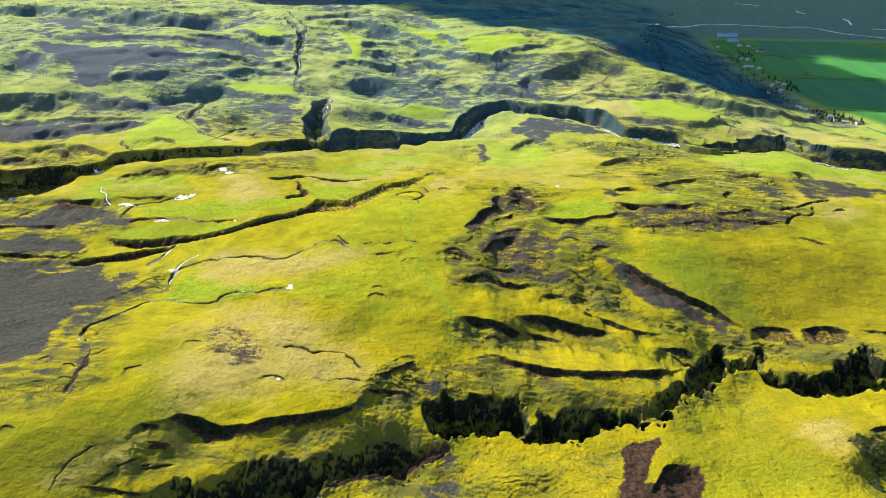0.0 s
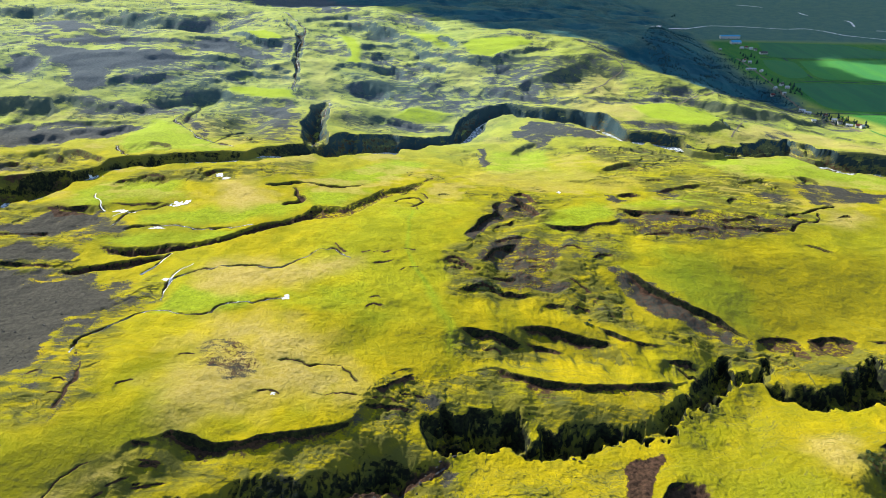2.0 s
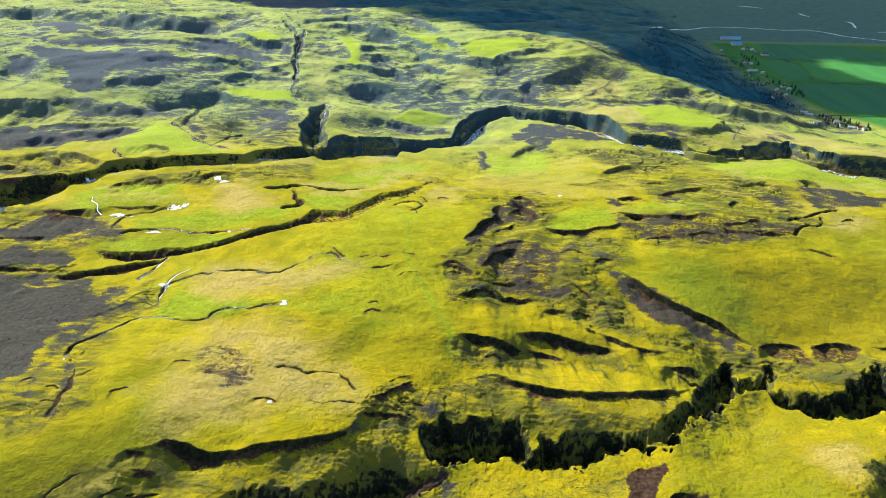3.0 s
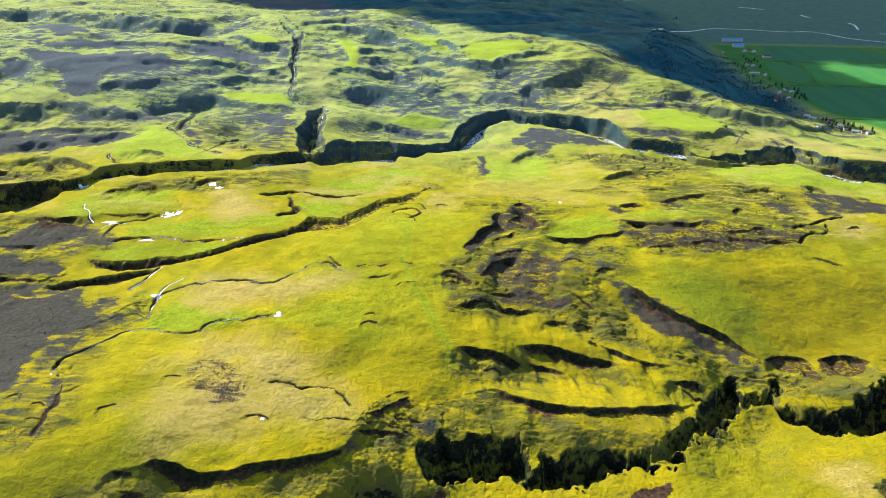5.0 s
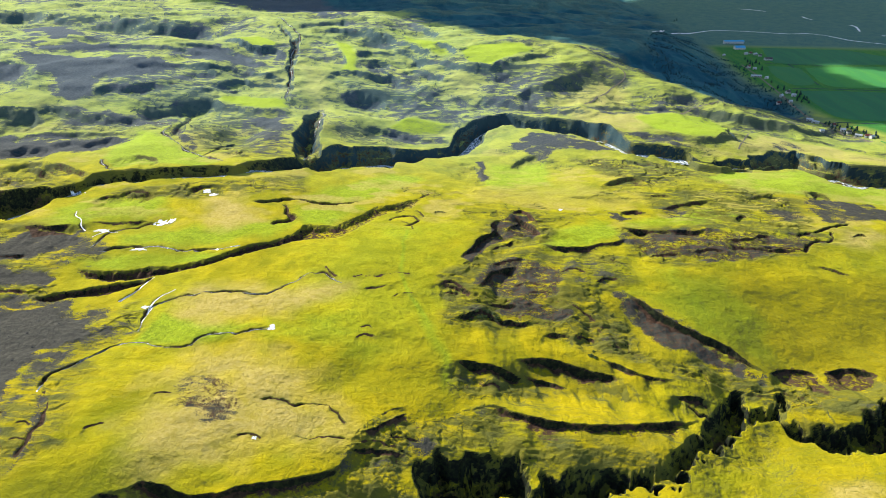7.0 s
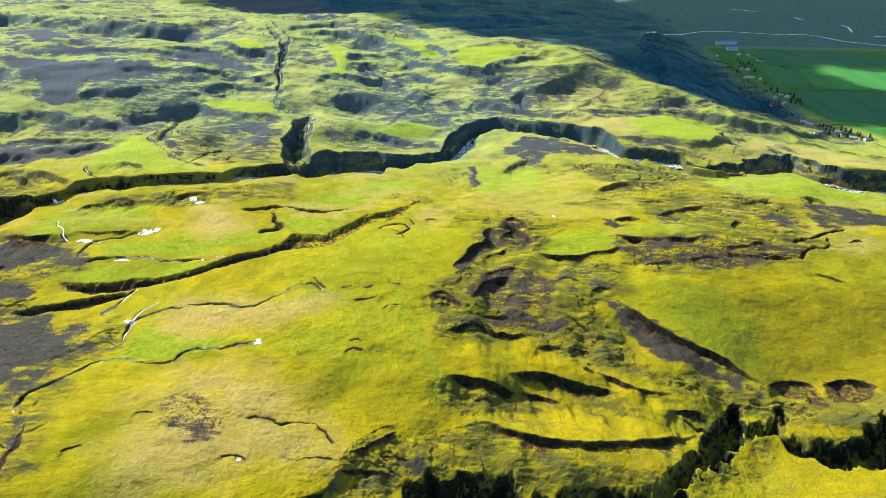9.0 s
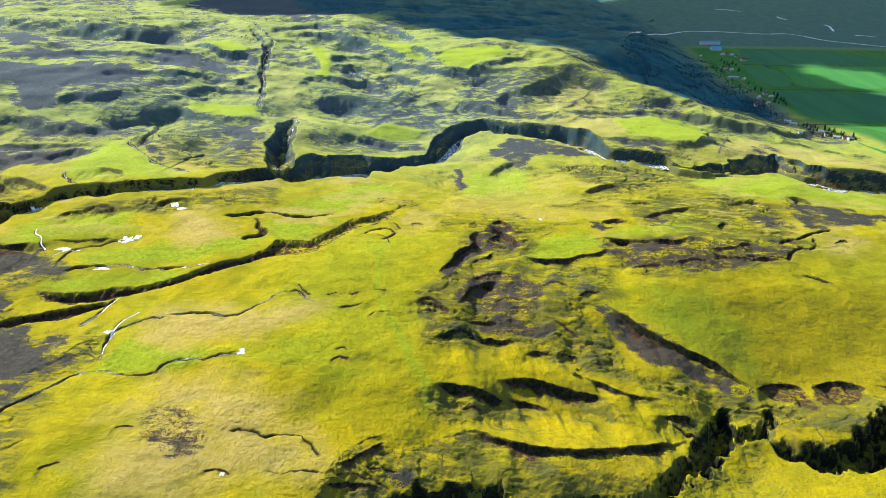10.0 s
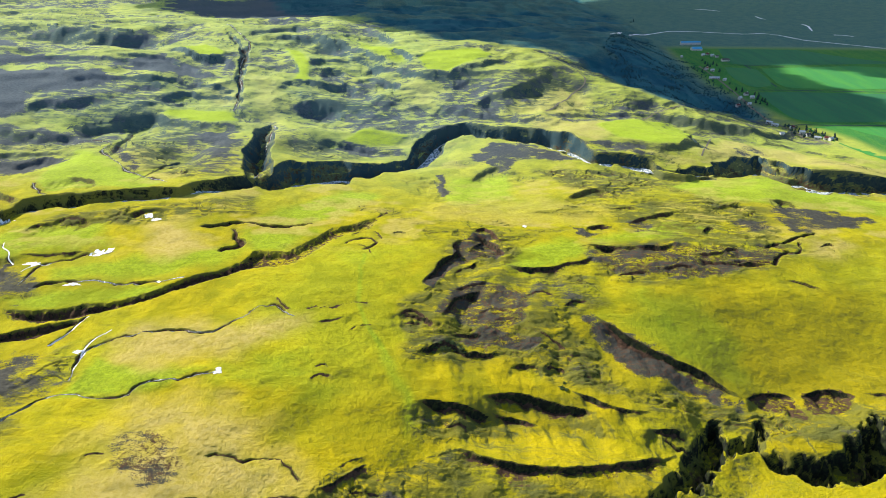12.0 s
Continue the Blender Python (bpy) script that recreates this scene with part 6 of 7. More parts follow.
def cut_scarp(rim, height, back):
    face = max(0.6, (0.30 + 2.1 * float(ss((np.reshape(rim, (-1, 2))[:, 1].mean() - 620) / 300))) * height)
    back = 1.6 * back
    i = close(rim, 2.5 * back)
    far = float(ss((np.reshape(rim, (-1, 2))[:, 1].mean() - 780) / 150))
    wx, wy = WX[i] + far * 7 * SX[i], WY[i] + far * (7 * SY[i] + 8 * fbm(X[i], Y[i], 55, 3, 52))
    d, s, side = dist_line(rim, wx, wy)
    d = d * side
    length = np.hypot(*np.diff(np.reshape(rim, (-1, 2)), axis=0).T).sum()
    ends = shaped_ends(rim, wx, wy, s, (0.27 - 0.12 * far) * length)
    ends = ends * np.clip(0.95 + (0.9 - 0.5 * far) * fbm(X[i], 0.4 * Y[i], 0.16 * length + 5, 3, 50), 0.3, 1.5)
    worn = np.clip(0.9 + (0.9 - 0.5 * far) * fbm(X[i], Y[i], 18, 3, 51), 0.25, 1.5)
    worn = 1 + (worn - 1) * np.exp(-np.maximum(d, 0) / 8)
    drop = height * worn * ends * ss(d / face) * (1 - ss((d - face) / (2.4 * back)))
    lip = 0.12 * height * ends * np.exp(-np.maximum(-d, 0) / 12) * (d < 0)
    Z[i] += lip - drop
    spread = height * (1.0 + 1.1 * fbm(X[i], Y[i], 9, 3, 53))
    bare = (1 - 0.85 * ss((Y[i] - 620) / 250)) * ends * ss((d + 0.3) / 0.6) * np.exp(-np.maximum(d - face, 0) / np.maximum(spread, 0.4))
    layer["soil"][i] = np.maximum(layer["soil"][i], np.minimum(1, 1.1 * bare))
    talus[i] = np.maximum(talus[i], ends * (d > 0) * np.exp(-np.maximum(d - face, 0) / (3.5 * height)) * np.clip(0.75 + fbm(X[i], Y[i], 12, 3, 55), 0, 1))


def lay_bank(brow, drop, run, back):
    """A soft turfy slope below a brow."""
    i = close(brow, run + 2.5 * back)
    wx, wy = X[i] + 5 * fbm(X[i], Y[i], 45, 1, 27), Y[i] + 5 * fbm(X[i], Y[i], 45, 1, 29)
    d, s, side = dist_line(brow, wx, wy)
    length = np.hypot(*np.diff(np.reshape(brow, (-1, 2)), axis=0).T).sum()
    ends = shaped_ends(brow, wx, wy, s, 0.35 * length)
    d = d * side
    fall = 0.4 * ss(d / run) + 0.6 * np.clip(d / run, 0, 1)
    Z[i] -= drop * ends * fall * (1 - ss((d - run) / (1.5 * back)))
    Z[i] += 0.25 * drop * ends * np.exp(-(np.minimum(d, 0) / run) ** 2) * (d < 0) * (1 - ss((d + run) / run))


def cut_channel(line, width, depth, wet):
    i = close(line, 6 * width)
    d, s, _ = dist_line(line, WX[i] + 1.5 * SX[i], WY[i] + 1.5 * SY[i])
    uneven = np.clip(0.75 + 1.3 * fbm(X[i], Y[i], 16, 2, 57), 0.2, 1.3)
    wide = 0.75 * width * uneven
    ends = ss(s * 12) * ss((1 - s) * 12)
    cut = ends * (1 - ss((d - 0.4 * wide) / (0.9 * wide)))
    Z[i] -= 0.8 * depth * uneven * cut
    layer["soil"][i] = np.maximum(layer["soil"][i], 0.9 * cut)
    talus[i] = np.maximum(talus[i], ends * np.exp(-d / (1.6 * width)) * np.clip(0.6 + 1.2 * fbm(X[i], Y[i], 10, 2, 58), 0, 1.2))


def lay_patch(kind, outline, soft, cover):
    i = close(outline, 4 * soft)
    wave = (1.6 if kind in ("gravel", "soil") else 0.8) * soft
    x, y = X[i] + wave * SX[i], Y[i] + wave * SY[i]
    ring = list(outline) + list(outline[:2])
    d, _, _ = dist_line(ring, x, y)
    d = np.where(inside(outline, x, y), d, -d)
    layer[kind][i] = np.maximum(layer[kind][i], cover * ss(0.5 + d / (2 * soft)))


sunk = np.zeros(X.shape)
talus = np.zeros(X.shape)
for brow, *sizes in BANKS.values():
    lay_bank(rounded(brow), *sizes)
for rim, *sizes in SCARPS.values():
    cut_scarp(rounded(rim), *sizes)
for spec in CANYONS.values():
    cut_canyon(*spec)
CHANNELS = {key: (winding(line), *sizes) for key, (line, *sizes) in CHANNELS.items()}
for spec in CHANNELS.values():
    cut_channel(*spec)
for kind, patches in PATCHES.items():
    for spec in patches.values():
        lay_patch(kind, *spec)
for key in ("dell", "dell_low", "dell_foot", "shelf_foot", "shelf_foot_b", "shelf_band", "slip"):
    lay_patch("soil", *PATCHES["gravel"][key][:2], 0.43)            # dark earth between the stones

turf = np.clip(layer["lush"], 0, 1) * ss((Y - 740) / 220)      # smooth green flats
layer["turf"] = turf
Z += fell * 0.9 * (crest - 6.5) * (1 - 0.9 * turf) * (1 - 0.6 * np.clip(layer["gravel"], 0, 1))
worn_turf = layer["rough"].copy()
# torn turf: islands of moss with low earth banks, and bare ground between
fells = np.clip(ss((Y - 960 - 0.05 * X) / 120), 0, 1) * wild * (1 - 0.85 * np.clip(layer["lush"], 0, 1)) * (1 - np.clip(layer["straw"], 0, 1))
plain_y = ss((Y - 600) / 120) * (1 - ss((Y - 930) / 60)) * ss((X + 130 - 0.2 * (Y - 700)) / 90)
scuffed = plain_y * ss((fbm(X, 1.8 * Y, 62, 4, 98) - 0.02) / 0.2) * (1 - 0.8 * np.clip(layer["lush"], 0, 1))
layer["straw"] = np.maximum(layer["straw"], 0.7 * ss((Y - 640) / 80) * (1 - ss((Y - 980) / 60)) * wild * ss((fbm(X, 1.9 * Y, 48, 4, 99, 0.6) - 0.08) / 0.3))
torn = np.maximum(np.maximum(0.7 * layer["rough"], 0.4 * scuffed), 0.5 * fells) * wild * (1 - 0.85 * np.clip(layer["gravel"], 0, 1))


def tear_turf(size, height, cover, seed, stretch=2.0):
    n = fbm(X + 0.3 * size * SX, (Y + 0.3 * size * SY) * stretch, size, 4, seed, 0.55)
    bank = ss((n - cover + 0.03) / 0.11)
    Z[:] += torn * height * (bank - 0.5)
    foot = np.exp(-((n - cover) / 0.06) ** 2) * (n < cover + 0.03)
    layer["soil"][:] = np.maximum(layer["soil"], torn * 0.66 * foot)
    layer["gravel"][:] = np.maximum(layer["gravel"], torn * 0.36 * ss((cover - 0.10 - n) / 0.15))


broken = ss((fbm(X, Y, 75, 3, 69) + 0.30) / 0.45)     # some stretches are whole, some torn to pieces
torn *= 0.30 + 0.70 * broken
tear_turf(80, 1.9, -0.16, 61)
torn *= np.where(fells > layer["rough"], 0.5, 1.0)
tear_turf(30, 1.7, -0.14, 67)
tear_turf(11, 0.75, -0.12, 71, 1.6)
Z += even_slope * np.clip(0.15 + torn + layer["soil"], 0, 1.3) * wild * (0.6 * fbm(X, Y, 6, 3, 73) * carried(6) + 0.35 * fbm(X, Y, 2.2, 2, 75) * carried(2.2))
bare = fbm(X + 0.6 * Y, Y * 2.6, 120, 4, 63, 0.6)
hollow = (1 - turf) * ss((5.8 - crest + 2.0 * fbm(X, 1.6 * Y, 40, 3, 97)) / 5.0)
layer["gravel"] = np.maximum(layer["gravel"] * (1 - 0.8 * turf), fells * 0.62 * hollow)
layer["gravel"] = np.maximum(layer["gravel"], fells * 0.45 * ss((bare - 0.05) / 0.35))
layer["rough"] = np.maximum(np.maximum(torn, 0.85 * worn_turf), np.maximum(0.75 * talus, 0.22 * scuffed))
# rises with distance; drives the blue tints that stand in for air haze
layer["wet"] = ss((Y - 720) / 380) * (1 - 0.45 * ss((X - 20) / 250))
layer["lush"] = np.clip(0.85 * layer["lush"] + 0.26 * ss((Y - 430) / 250) * (0.7 + 0.6 * fbm(X, Y, 150, 3, 79)) + 0.45 * ss((Y - 700) / 350), 0, 1)

# the painted shade also runs along the valley foot
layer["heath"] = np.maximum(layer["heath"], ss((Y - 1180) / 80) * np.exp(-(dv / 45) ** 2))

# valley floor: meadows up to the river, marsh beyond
layer["hazed_marsh"] = vale * ss((Y - 1750 + 0.10 * (X - 700)) / 60)
layer["hay"] = vale * (1 - layer["hazed_marsh"]) * ss((dv * sidev - 20) / 30)
layer["plot"] = ((np.floor((X + 0.25 * Y) / 230) + np.floor((Y - 0.1 * X) / 170)) % 2)


def ground_z(x, y):
    """The height of the ground at a place."""
    j = int(np.clip(np.searchsorted(ROW_Y, y) - 1, 0, shape[0] - 2))
    f = (y - ROW_Y[j]) / (ROW_Y[j + 1] - ROW_Y[j])
    out = []
    for r in (j, j + 1):
        w = x / half_width(ROW_Y[r])
        k = int(np.clip(np.searchsorted(COL_U, w) - 1, 0, shape[1] - 2))
        g = (w - COL_U[k]) / (COL_U[k + 1] - COL_U[k])
        a, b = Z[r * shape[1] + k], Z[r * shape[1] + k + 1]
        out.append(a + (b - a) * g)
    return float(out[0] + (out[1] - out[0]) * f)


def sheet(name, nr, nc, x, y, z, material):
    """A smooth mesh over rows and columns of points."""
    me = bpy.data.meshes.new(name)
    me.vertices.add(nr * nc)
    me.vertices.foreach_set("co", np.stack([x, y, z], 1).astype(np.float32).ravel())
    k = np.arange(nr * nc).reshape(nr, nc)
    quads = np.stack([k[:-1, :-1], k[:-1, 1:], k[1:, 1:], k[1:, :-1]], -1).reshape(-1, 4).astype(np.int32)
    me.loops.add(quads.size)
    me.loops.foreach_set("vertex_index", quads.ravel())
    me.polygons.add(len(quads))
    me.polygons.foreach_set("loop_start", np.arange(0, quads.size, 4, dtype=np.int32))
    me.polygons.foreach_set("use_smooth", np.ones(len(quads), bool))
    me.update(calc_edges=True)
    me.materials.append(material)
    return me


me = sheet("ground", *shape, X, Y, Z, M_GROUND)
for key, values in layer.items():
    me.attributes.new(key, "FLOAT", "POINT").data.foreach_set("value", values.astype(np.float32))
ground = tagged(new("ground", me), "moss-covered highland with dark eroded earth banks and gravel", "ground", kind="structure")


# ---- water, tracks and ditches: ribbons that lie on the land ----
def even(pts, gap):
    """The same line, smoothed, with points at even steps."""
    p = np.asarray(pts, float).reshape(-1, 2)
    cum = np.r_[0, np.cumsum(np.hypot(*np.diff(p, axis=0).T))]
    s = np.linspace(0, cum[-1], max(4, int(cum[-1] / gap)))
    q = np.stack([np.interp(s, cum, p[:, k]) for k in (0, 1)], 1)
    for _ in range(3):
        q[1:-1] = 0.25 * q[:-2] + 0.5 * q[1:-1] + 0.25 * q[2:]
    return q


def ribbon(name, pts, width, material, rise, gap=3.0, vary=0.35, level=0):
    """A strip of some width along a line, a little above the ground. level: how far the surface evens itself out."""
    q = even(pts, gap)
    way = np.gradient(q, axis=0)
    way /= np.hypot(way[:, 0], way[:, 1])[:, None] + 1e-9
    wide = width * (1 + vary * fbm(q[:, 0], q[:, 1], 14, 2, 83))
    cols = (-1.0, -0.6, 0.0, 0.6, 1.0)
    x = np.stack([q[:, 0] - way[:, 1] * wide * c / 2 for c in cols], 1)
    y = np.stack([q[:, 1] + way[:, 0] * wide * c / 2 for c in cols], 1)
    z = np.array([[ground_z(a, b) for a, b in zip(ra, rb)] for ra, rb in zip(x, y)])
    if level:
        mid = z.min(1)
        for _ in range(level):
            mid[1:-1] = 0.25 * mid[:-2] + 0.5 * mid[1:-1] + 0.25 * mid[2:]
        z = np.repeat(mid[:, None], len(cols), 1)
    me = sheet(name, len(q), len(cols), x.ravel(), y.ravel(), (z + rise).ravel(), material)
    if (me.polygons[0].normal.z if len(me.polygons) else 1) < 0:
        me.flip_normals()
    return new(name, me)


def middle(far, near, share=0.5, count=46):
    """A line between the two rims of a canyon."""
    out = []
    for pts in (far, near):
        p = np.reshape(pts, (-1, 2))
        cum = np.r_[0, np.cumsum(np.hypot(*np.diff(p, axis=0).T))]
        s = np.linspace(0, cum[-1], count)
        out.append(np.stack([np.interp(s, cum, p[:, k]) for k in (0, 1)], 1))
    return out[0] * (1 - share) + out[1] * share


for key, share in (("river_west", 0.28), ("river_east", 0.42)):
    far, near = CANYONS[key][:2]
    tagged(ribbon("river", middle(far, near, share), 26, M_RIVER, 0.9, 4.0, 0.45, 30),
           "pale glacial river with white rapids on the canyon floor", "river", kind="structure")
for line, width, depth, wet in CHANNELS.values():
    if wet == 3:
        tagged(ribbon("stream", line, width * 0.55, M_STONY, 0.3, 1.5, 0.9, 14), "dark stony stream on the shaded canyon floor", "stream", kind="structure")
    elif wet:
        tagged(ribbon("stream", line, width * (0.5 if wet == 1 else 0.8), M_BECK if wet == 1 else M_FOAM, 0.15, 1.5, 0.9),
               "narrow stream glinting in its dark earth channel" if wet == 1 else "white tumbling stream between mossy banks", "stream", kind="structure")
for line, width in PLAIN_RIVER.values():
    tagged(ribbon("river", line, width, M_FOAM, 0.25, 8.0, 0.6), "bright braided river on the valley plain", "river", kind="structure")
for line, width in DITCHES.values():
    tagged(ribbon("ditch", line, width, M_LEAF, 0.22, 10.0, 0.5), "dark overgrown ditch between hay meadows", "ditch", kind="structure")
for line, width in TRACKS.values():
    tagged(ribbon("track", line, width, M_TRACK, 0.25, 5.0, 0.3), "unpaved dirt track over the land", "track", kind="structure")


def pool(x, y, a, b):
    """A shallow pool of uneven outline, painted white for the sun's glint."""
    bm = bmesh.new()
    ring = []
    for k in range(28):
        w = math.tau * k / 28
        r = max(0.25, 1 + 0.8 * noise.noise((x + math.cos(w) * 1.6, y + math.sin(w) * 1.6, 3.0)) + 0.45 * noise.noise((y + math.cos(w) * 4, x + math.sin(w) * 4, 8.0)))
        px, py = x + a * r * math.cos(w), y + b * r * math.sin(w)
        ring.append(bm.verts.new((px, py, ground_z(px, py) + 0.15)))
    hub = bm.verts.new((x, y, ground_z(x, y) + 0.22))
    for k in range(28):
        bm.faces.new((hub, ring[k], ring[(k + 1) % 28]))
    me = bpy.data.meshes.new("pool")
    bm.to_mesh(me)
    me.materials.append(M_FOAM)
    return tagged(new("pool", me), "small pale pool glinting in the moss", "pool", group="pools on the heath")


for spec in POOLS:
    pool(spec[0], spec[1], 1.15 * spec[2], 0.9 * spec[3])


# ---- hay meadows on the valley floor ----
def field(outline, kind):
    """A mown meadow laid over the flat land, with a ragged edge."""
    ring = even(list(outline) + list(outline[:2]), 14.0)[:-1]
    bm = bmesh.new()
    vs = []
    for x, y in ring:
        px, py = x + 2.5 * float(noise.noise((x / 30, y / 30, 1.0))), y + 2.5 * float(noise.noise((x / 30, y / 30, 7.0)))
        vs.append(bm.verts.new((px, py, ground_z(px, py) + 0.35)))
    bmesh.ops.triangulate(bm, faces=[bm.faces.new(vs)])
    bmesh.ops.recalc_face_normals(bm, faces=bm.faces)
    if sum(face.normal.z for face in bm.faces) < 0:
        bmesh.ops.reverse_faces(bm, faces=bm.faces)
    me = bpy.data.meshes.new("field")
    bm.to_mesh(me)
    bm.free()
    me.materials.append(M_HAY[kind])
    return tagged(new("field", me), "flat green hay meadow on the valley floor", "field", kind="structure")


for outline, kind in FIELDS.values():
    field(outline, kind)


# ---- the farms in the valley ----
def part(name, bm, material, parent, label=""):
    me = bpy.data.meshes.new(name)
    bm.to_mesh(me)
    bm.free()
    me.materials.append(material)
    ob = new(name, me)
    ob.parent = parent
    return tagged(ob, label)


def block(x0, y0, z0, x1, y1, z1):
    bm = bmesh.new()
    bmesh.ops.create_cube(bm, size=1.0)
    for v in bm.verts:
        v.co = Vector((x0 + (v.co.x + 0.5) * (x1 - x0), y0 + (v.co.y + 0.5) * (y1 - y0), z0 + (v.co.z + 0.5) * (z1 - z0)))
    return bm


def gable_walls(length, breadth, height, pitch):
    """Walls with two gables under a saddle roof."""
    bm = bmesh.new()
    l, b = length / 2, breadth / 2
    low = [bm.verts.new((x, y, -0.6)) for x, y in ((-l, -b), (l, -b), (l, b), (-l, b))]
    top = [bm.verts.new((v.co.x, v.co.y, height)) for v in low]
    ends = [bm.verts.new((x, 0, height + pitch)) for x in (-l, l)]
    bm.faces.new((low[0], low[1], top[1], top[0]))
    bm.faces.new((low[2], low[3], top[3], top[2]))
    bm.faces.new((low[1], low[2], top[2], ends[1], top[1]))
    bm.faces.new((low[3], low[0], top[0], ends[0], top[3]))
    bm.faces.new(low[::-1])
    return bm


def saddle_roof(length, breadth, height, pitch):
    """Two slabs that meet at the ridge, with eaves that stand out."""
    bm = bmesh.new()
    l, b, t = length / 2 + 0.35, breadth / 2 + 0.4, 0.22
    drop = pitch * 0.4 / (breadth / 2)
    ring = [(-b, height - drop), (0, height + pitch), (b, height - drop), (b, height - drop + t), (0, height + pitch + t), (-b, height - drop + t)]
    a, c = ([bm.verts.new((x, y, z)) for y, z in ring] for x in (-l, l))
    for k in range(6):
        bm.faces.new((a[k], a[(k + 1) % 6], c[(k + 1) % 6], c[k]))
    for e in (a, c):
        bm.faces.new((e[0], e[1], e[4], e[5]))
        bm.faces.new((e[1], e[2], e[3], e[4]))
    bmesh.ops.recalc_face_normals(bm, faces=bm.faces)
    return bm


def building(kind, x, y, length, breadth, height, turn, roof):
    label = {"house": "small white farmhouse with an iron roof beside trees", "cottage": "little white cottage on the valley floor",
             "barn": "long low white barn with a pale iron roof", "barn_dark": "dark-roofed farm shed beside the yard",
             "hall_blue": "long hall with a bright blue iron roof"}[kind]
    name = {"house": "farmhouse", "cottage": "cottage", "barn": "barn", "barn_dark": "shed", "hall_blue": "hall"}[kind]
    ob = tagged(new(name), label, name, "farm buildings in the valley")
    ob.matrix_world = pose(x, y, ground_z(x, y), 0, 0, turn)
    pitch = breadth * (0.42 if kind in ("house", "cottage") else 0.25)
    part("wall", gable_walls(length, breadth, height, pitch), M_WALL, ob)
    part("roof", saddle_roof(length, breadth, height, pitch), roof, ob, "ridged iron roof")
    part("door", block(-0.6 - length * 0.1, -breadth / 2 - 0.08, 0, 0.6 - length * 0.1, -breadth / 2 + 0.05, 2.1), M_DOOR, ob)
    for k in range(max(2, int(length / 4))):
        wx = -length / 2 + length * (k + 0.5) / max(2, int(length / 4))
        if abs(wx + length * 0.1) > 1.3:
            part("window", block(wx - 0.6, -breadth / 2 - 0.06, 1.0, wx + 0.6, -breadth / 2 + 0.05, 2.2), M_PANE, ob)
    if kind == "house":
        part("chimney", block(length * 0.2, -0.4, height, length * 0.2 + 0.8, 0.4, height + pitch + 1.0), M_WALL, ob)
    return ob


ROOFS = {"house": (M_ROOF_RED, M_ROOF_WHITE, M_ROOF_DARK, M_ROOF_WHITE), "cottage": (M_ROOF_WHITE,), "barn": (M_ROOF_WHITE,), "barn_dark": (M_ROOF_DARK,), "hall_blue": (M_ROOF_BLUE,)}
for k, (kind, x, y, l, b, h, turn) in enumerate(BUILDINGS):
    building(kind, x, y, 0.8 * l, 0.8 * b, 0.8 * h, turn, ROOFS[kind][k % len(ROOFS[kind])])


def clumps(bm, rng, count, height, spread, size):
    """Leaf clumps about a stem, smaller towards the top."""
    for _ in range(count):
        h = rng.random()
        r = spread * (1 - 0.8 * h) * math.sqrt(rng.random())
        w = rng.random() * math.tau
        m = Matrix.LocRotScale((r * math.cos(w), r * math.sin(w), height * (0.18 + 0.8 * h)),
                               Euler((rng.random() * 3, rng.random() * 3, rng.random() * 3)),
                               Vector((size * (0.7 + 0.6 * rng.random()), size * (0.7 + 0.6 * rng.random()), size * (0.5 + 0.4 * rng.random()))) * (1 - 0.45 * h))
        bmesh.ops.create_icosphere(bm, subdivisions=1, radius=1.0, matrix=m)


def tree(rng, height):
    ob = tagged(new("tree"), "dark green spruce beside the farm buildings", "tree", "trees round the farms")
    bm = bmesh.new()
    bmesh.ops.create_cone(bm, segments=7, radius1=0.28, radius2=0.06, depth=height * 0.9, cap_ends=True, matrix=Matrix.Translation((0, 0, height * 0.4)))
    for k in range(6):
        w, z = k * 2.4, height * (0.2 + 0.1 * k)
        tip = Matrix.Translation((0, 0, z)) @ Euler((0, radians(70), w)).to_matrix().to_4x4() @ Matrix.Translation((0, 0, height * 0.10))
        bmesh.ops.create_cone(bm, segments=4, radius1=0.10, radius2=0.02, depth=height * 0.2, cap_ends=True, matrix=tip)
    part("trunk", bm, M_BARK, ob)
    bm = bmesh.new()
    clumps(bm, rng, 34, height, height * 0.30, height * 0.12)
    part("crown", bm, M_LEAF, ob)
    return ob


rng = random.Random(4)
KINDS = [tree(rng, h) for h in (6.5, 8.0, 9.5)]
for k, (x, y) in enumerate(np.reshape(TREES, (-1, 2))):
    m = pose(x, y, ground_z(x, y) - 0.1, 0, 0, rng.random() * 360)
    if k < 3:
        KINDS[k].matrix_world = m
    else:
        copy_thing(KINDS[k % 3], m)


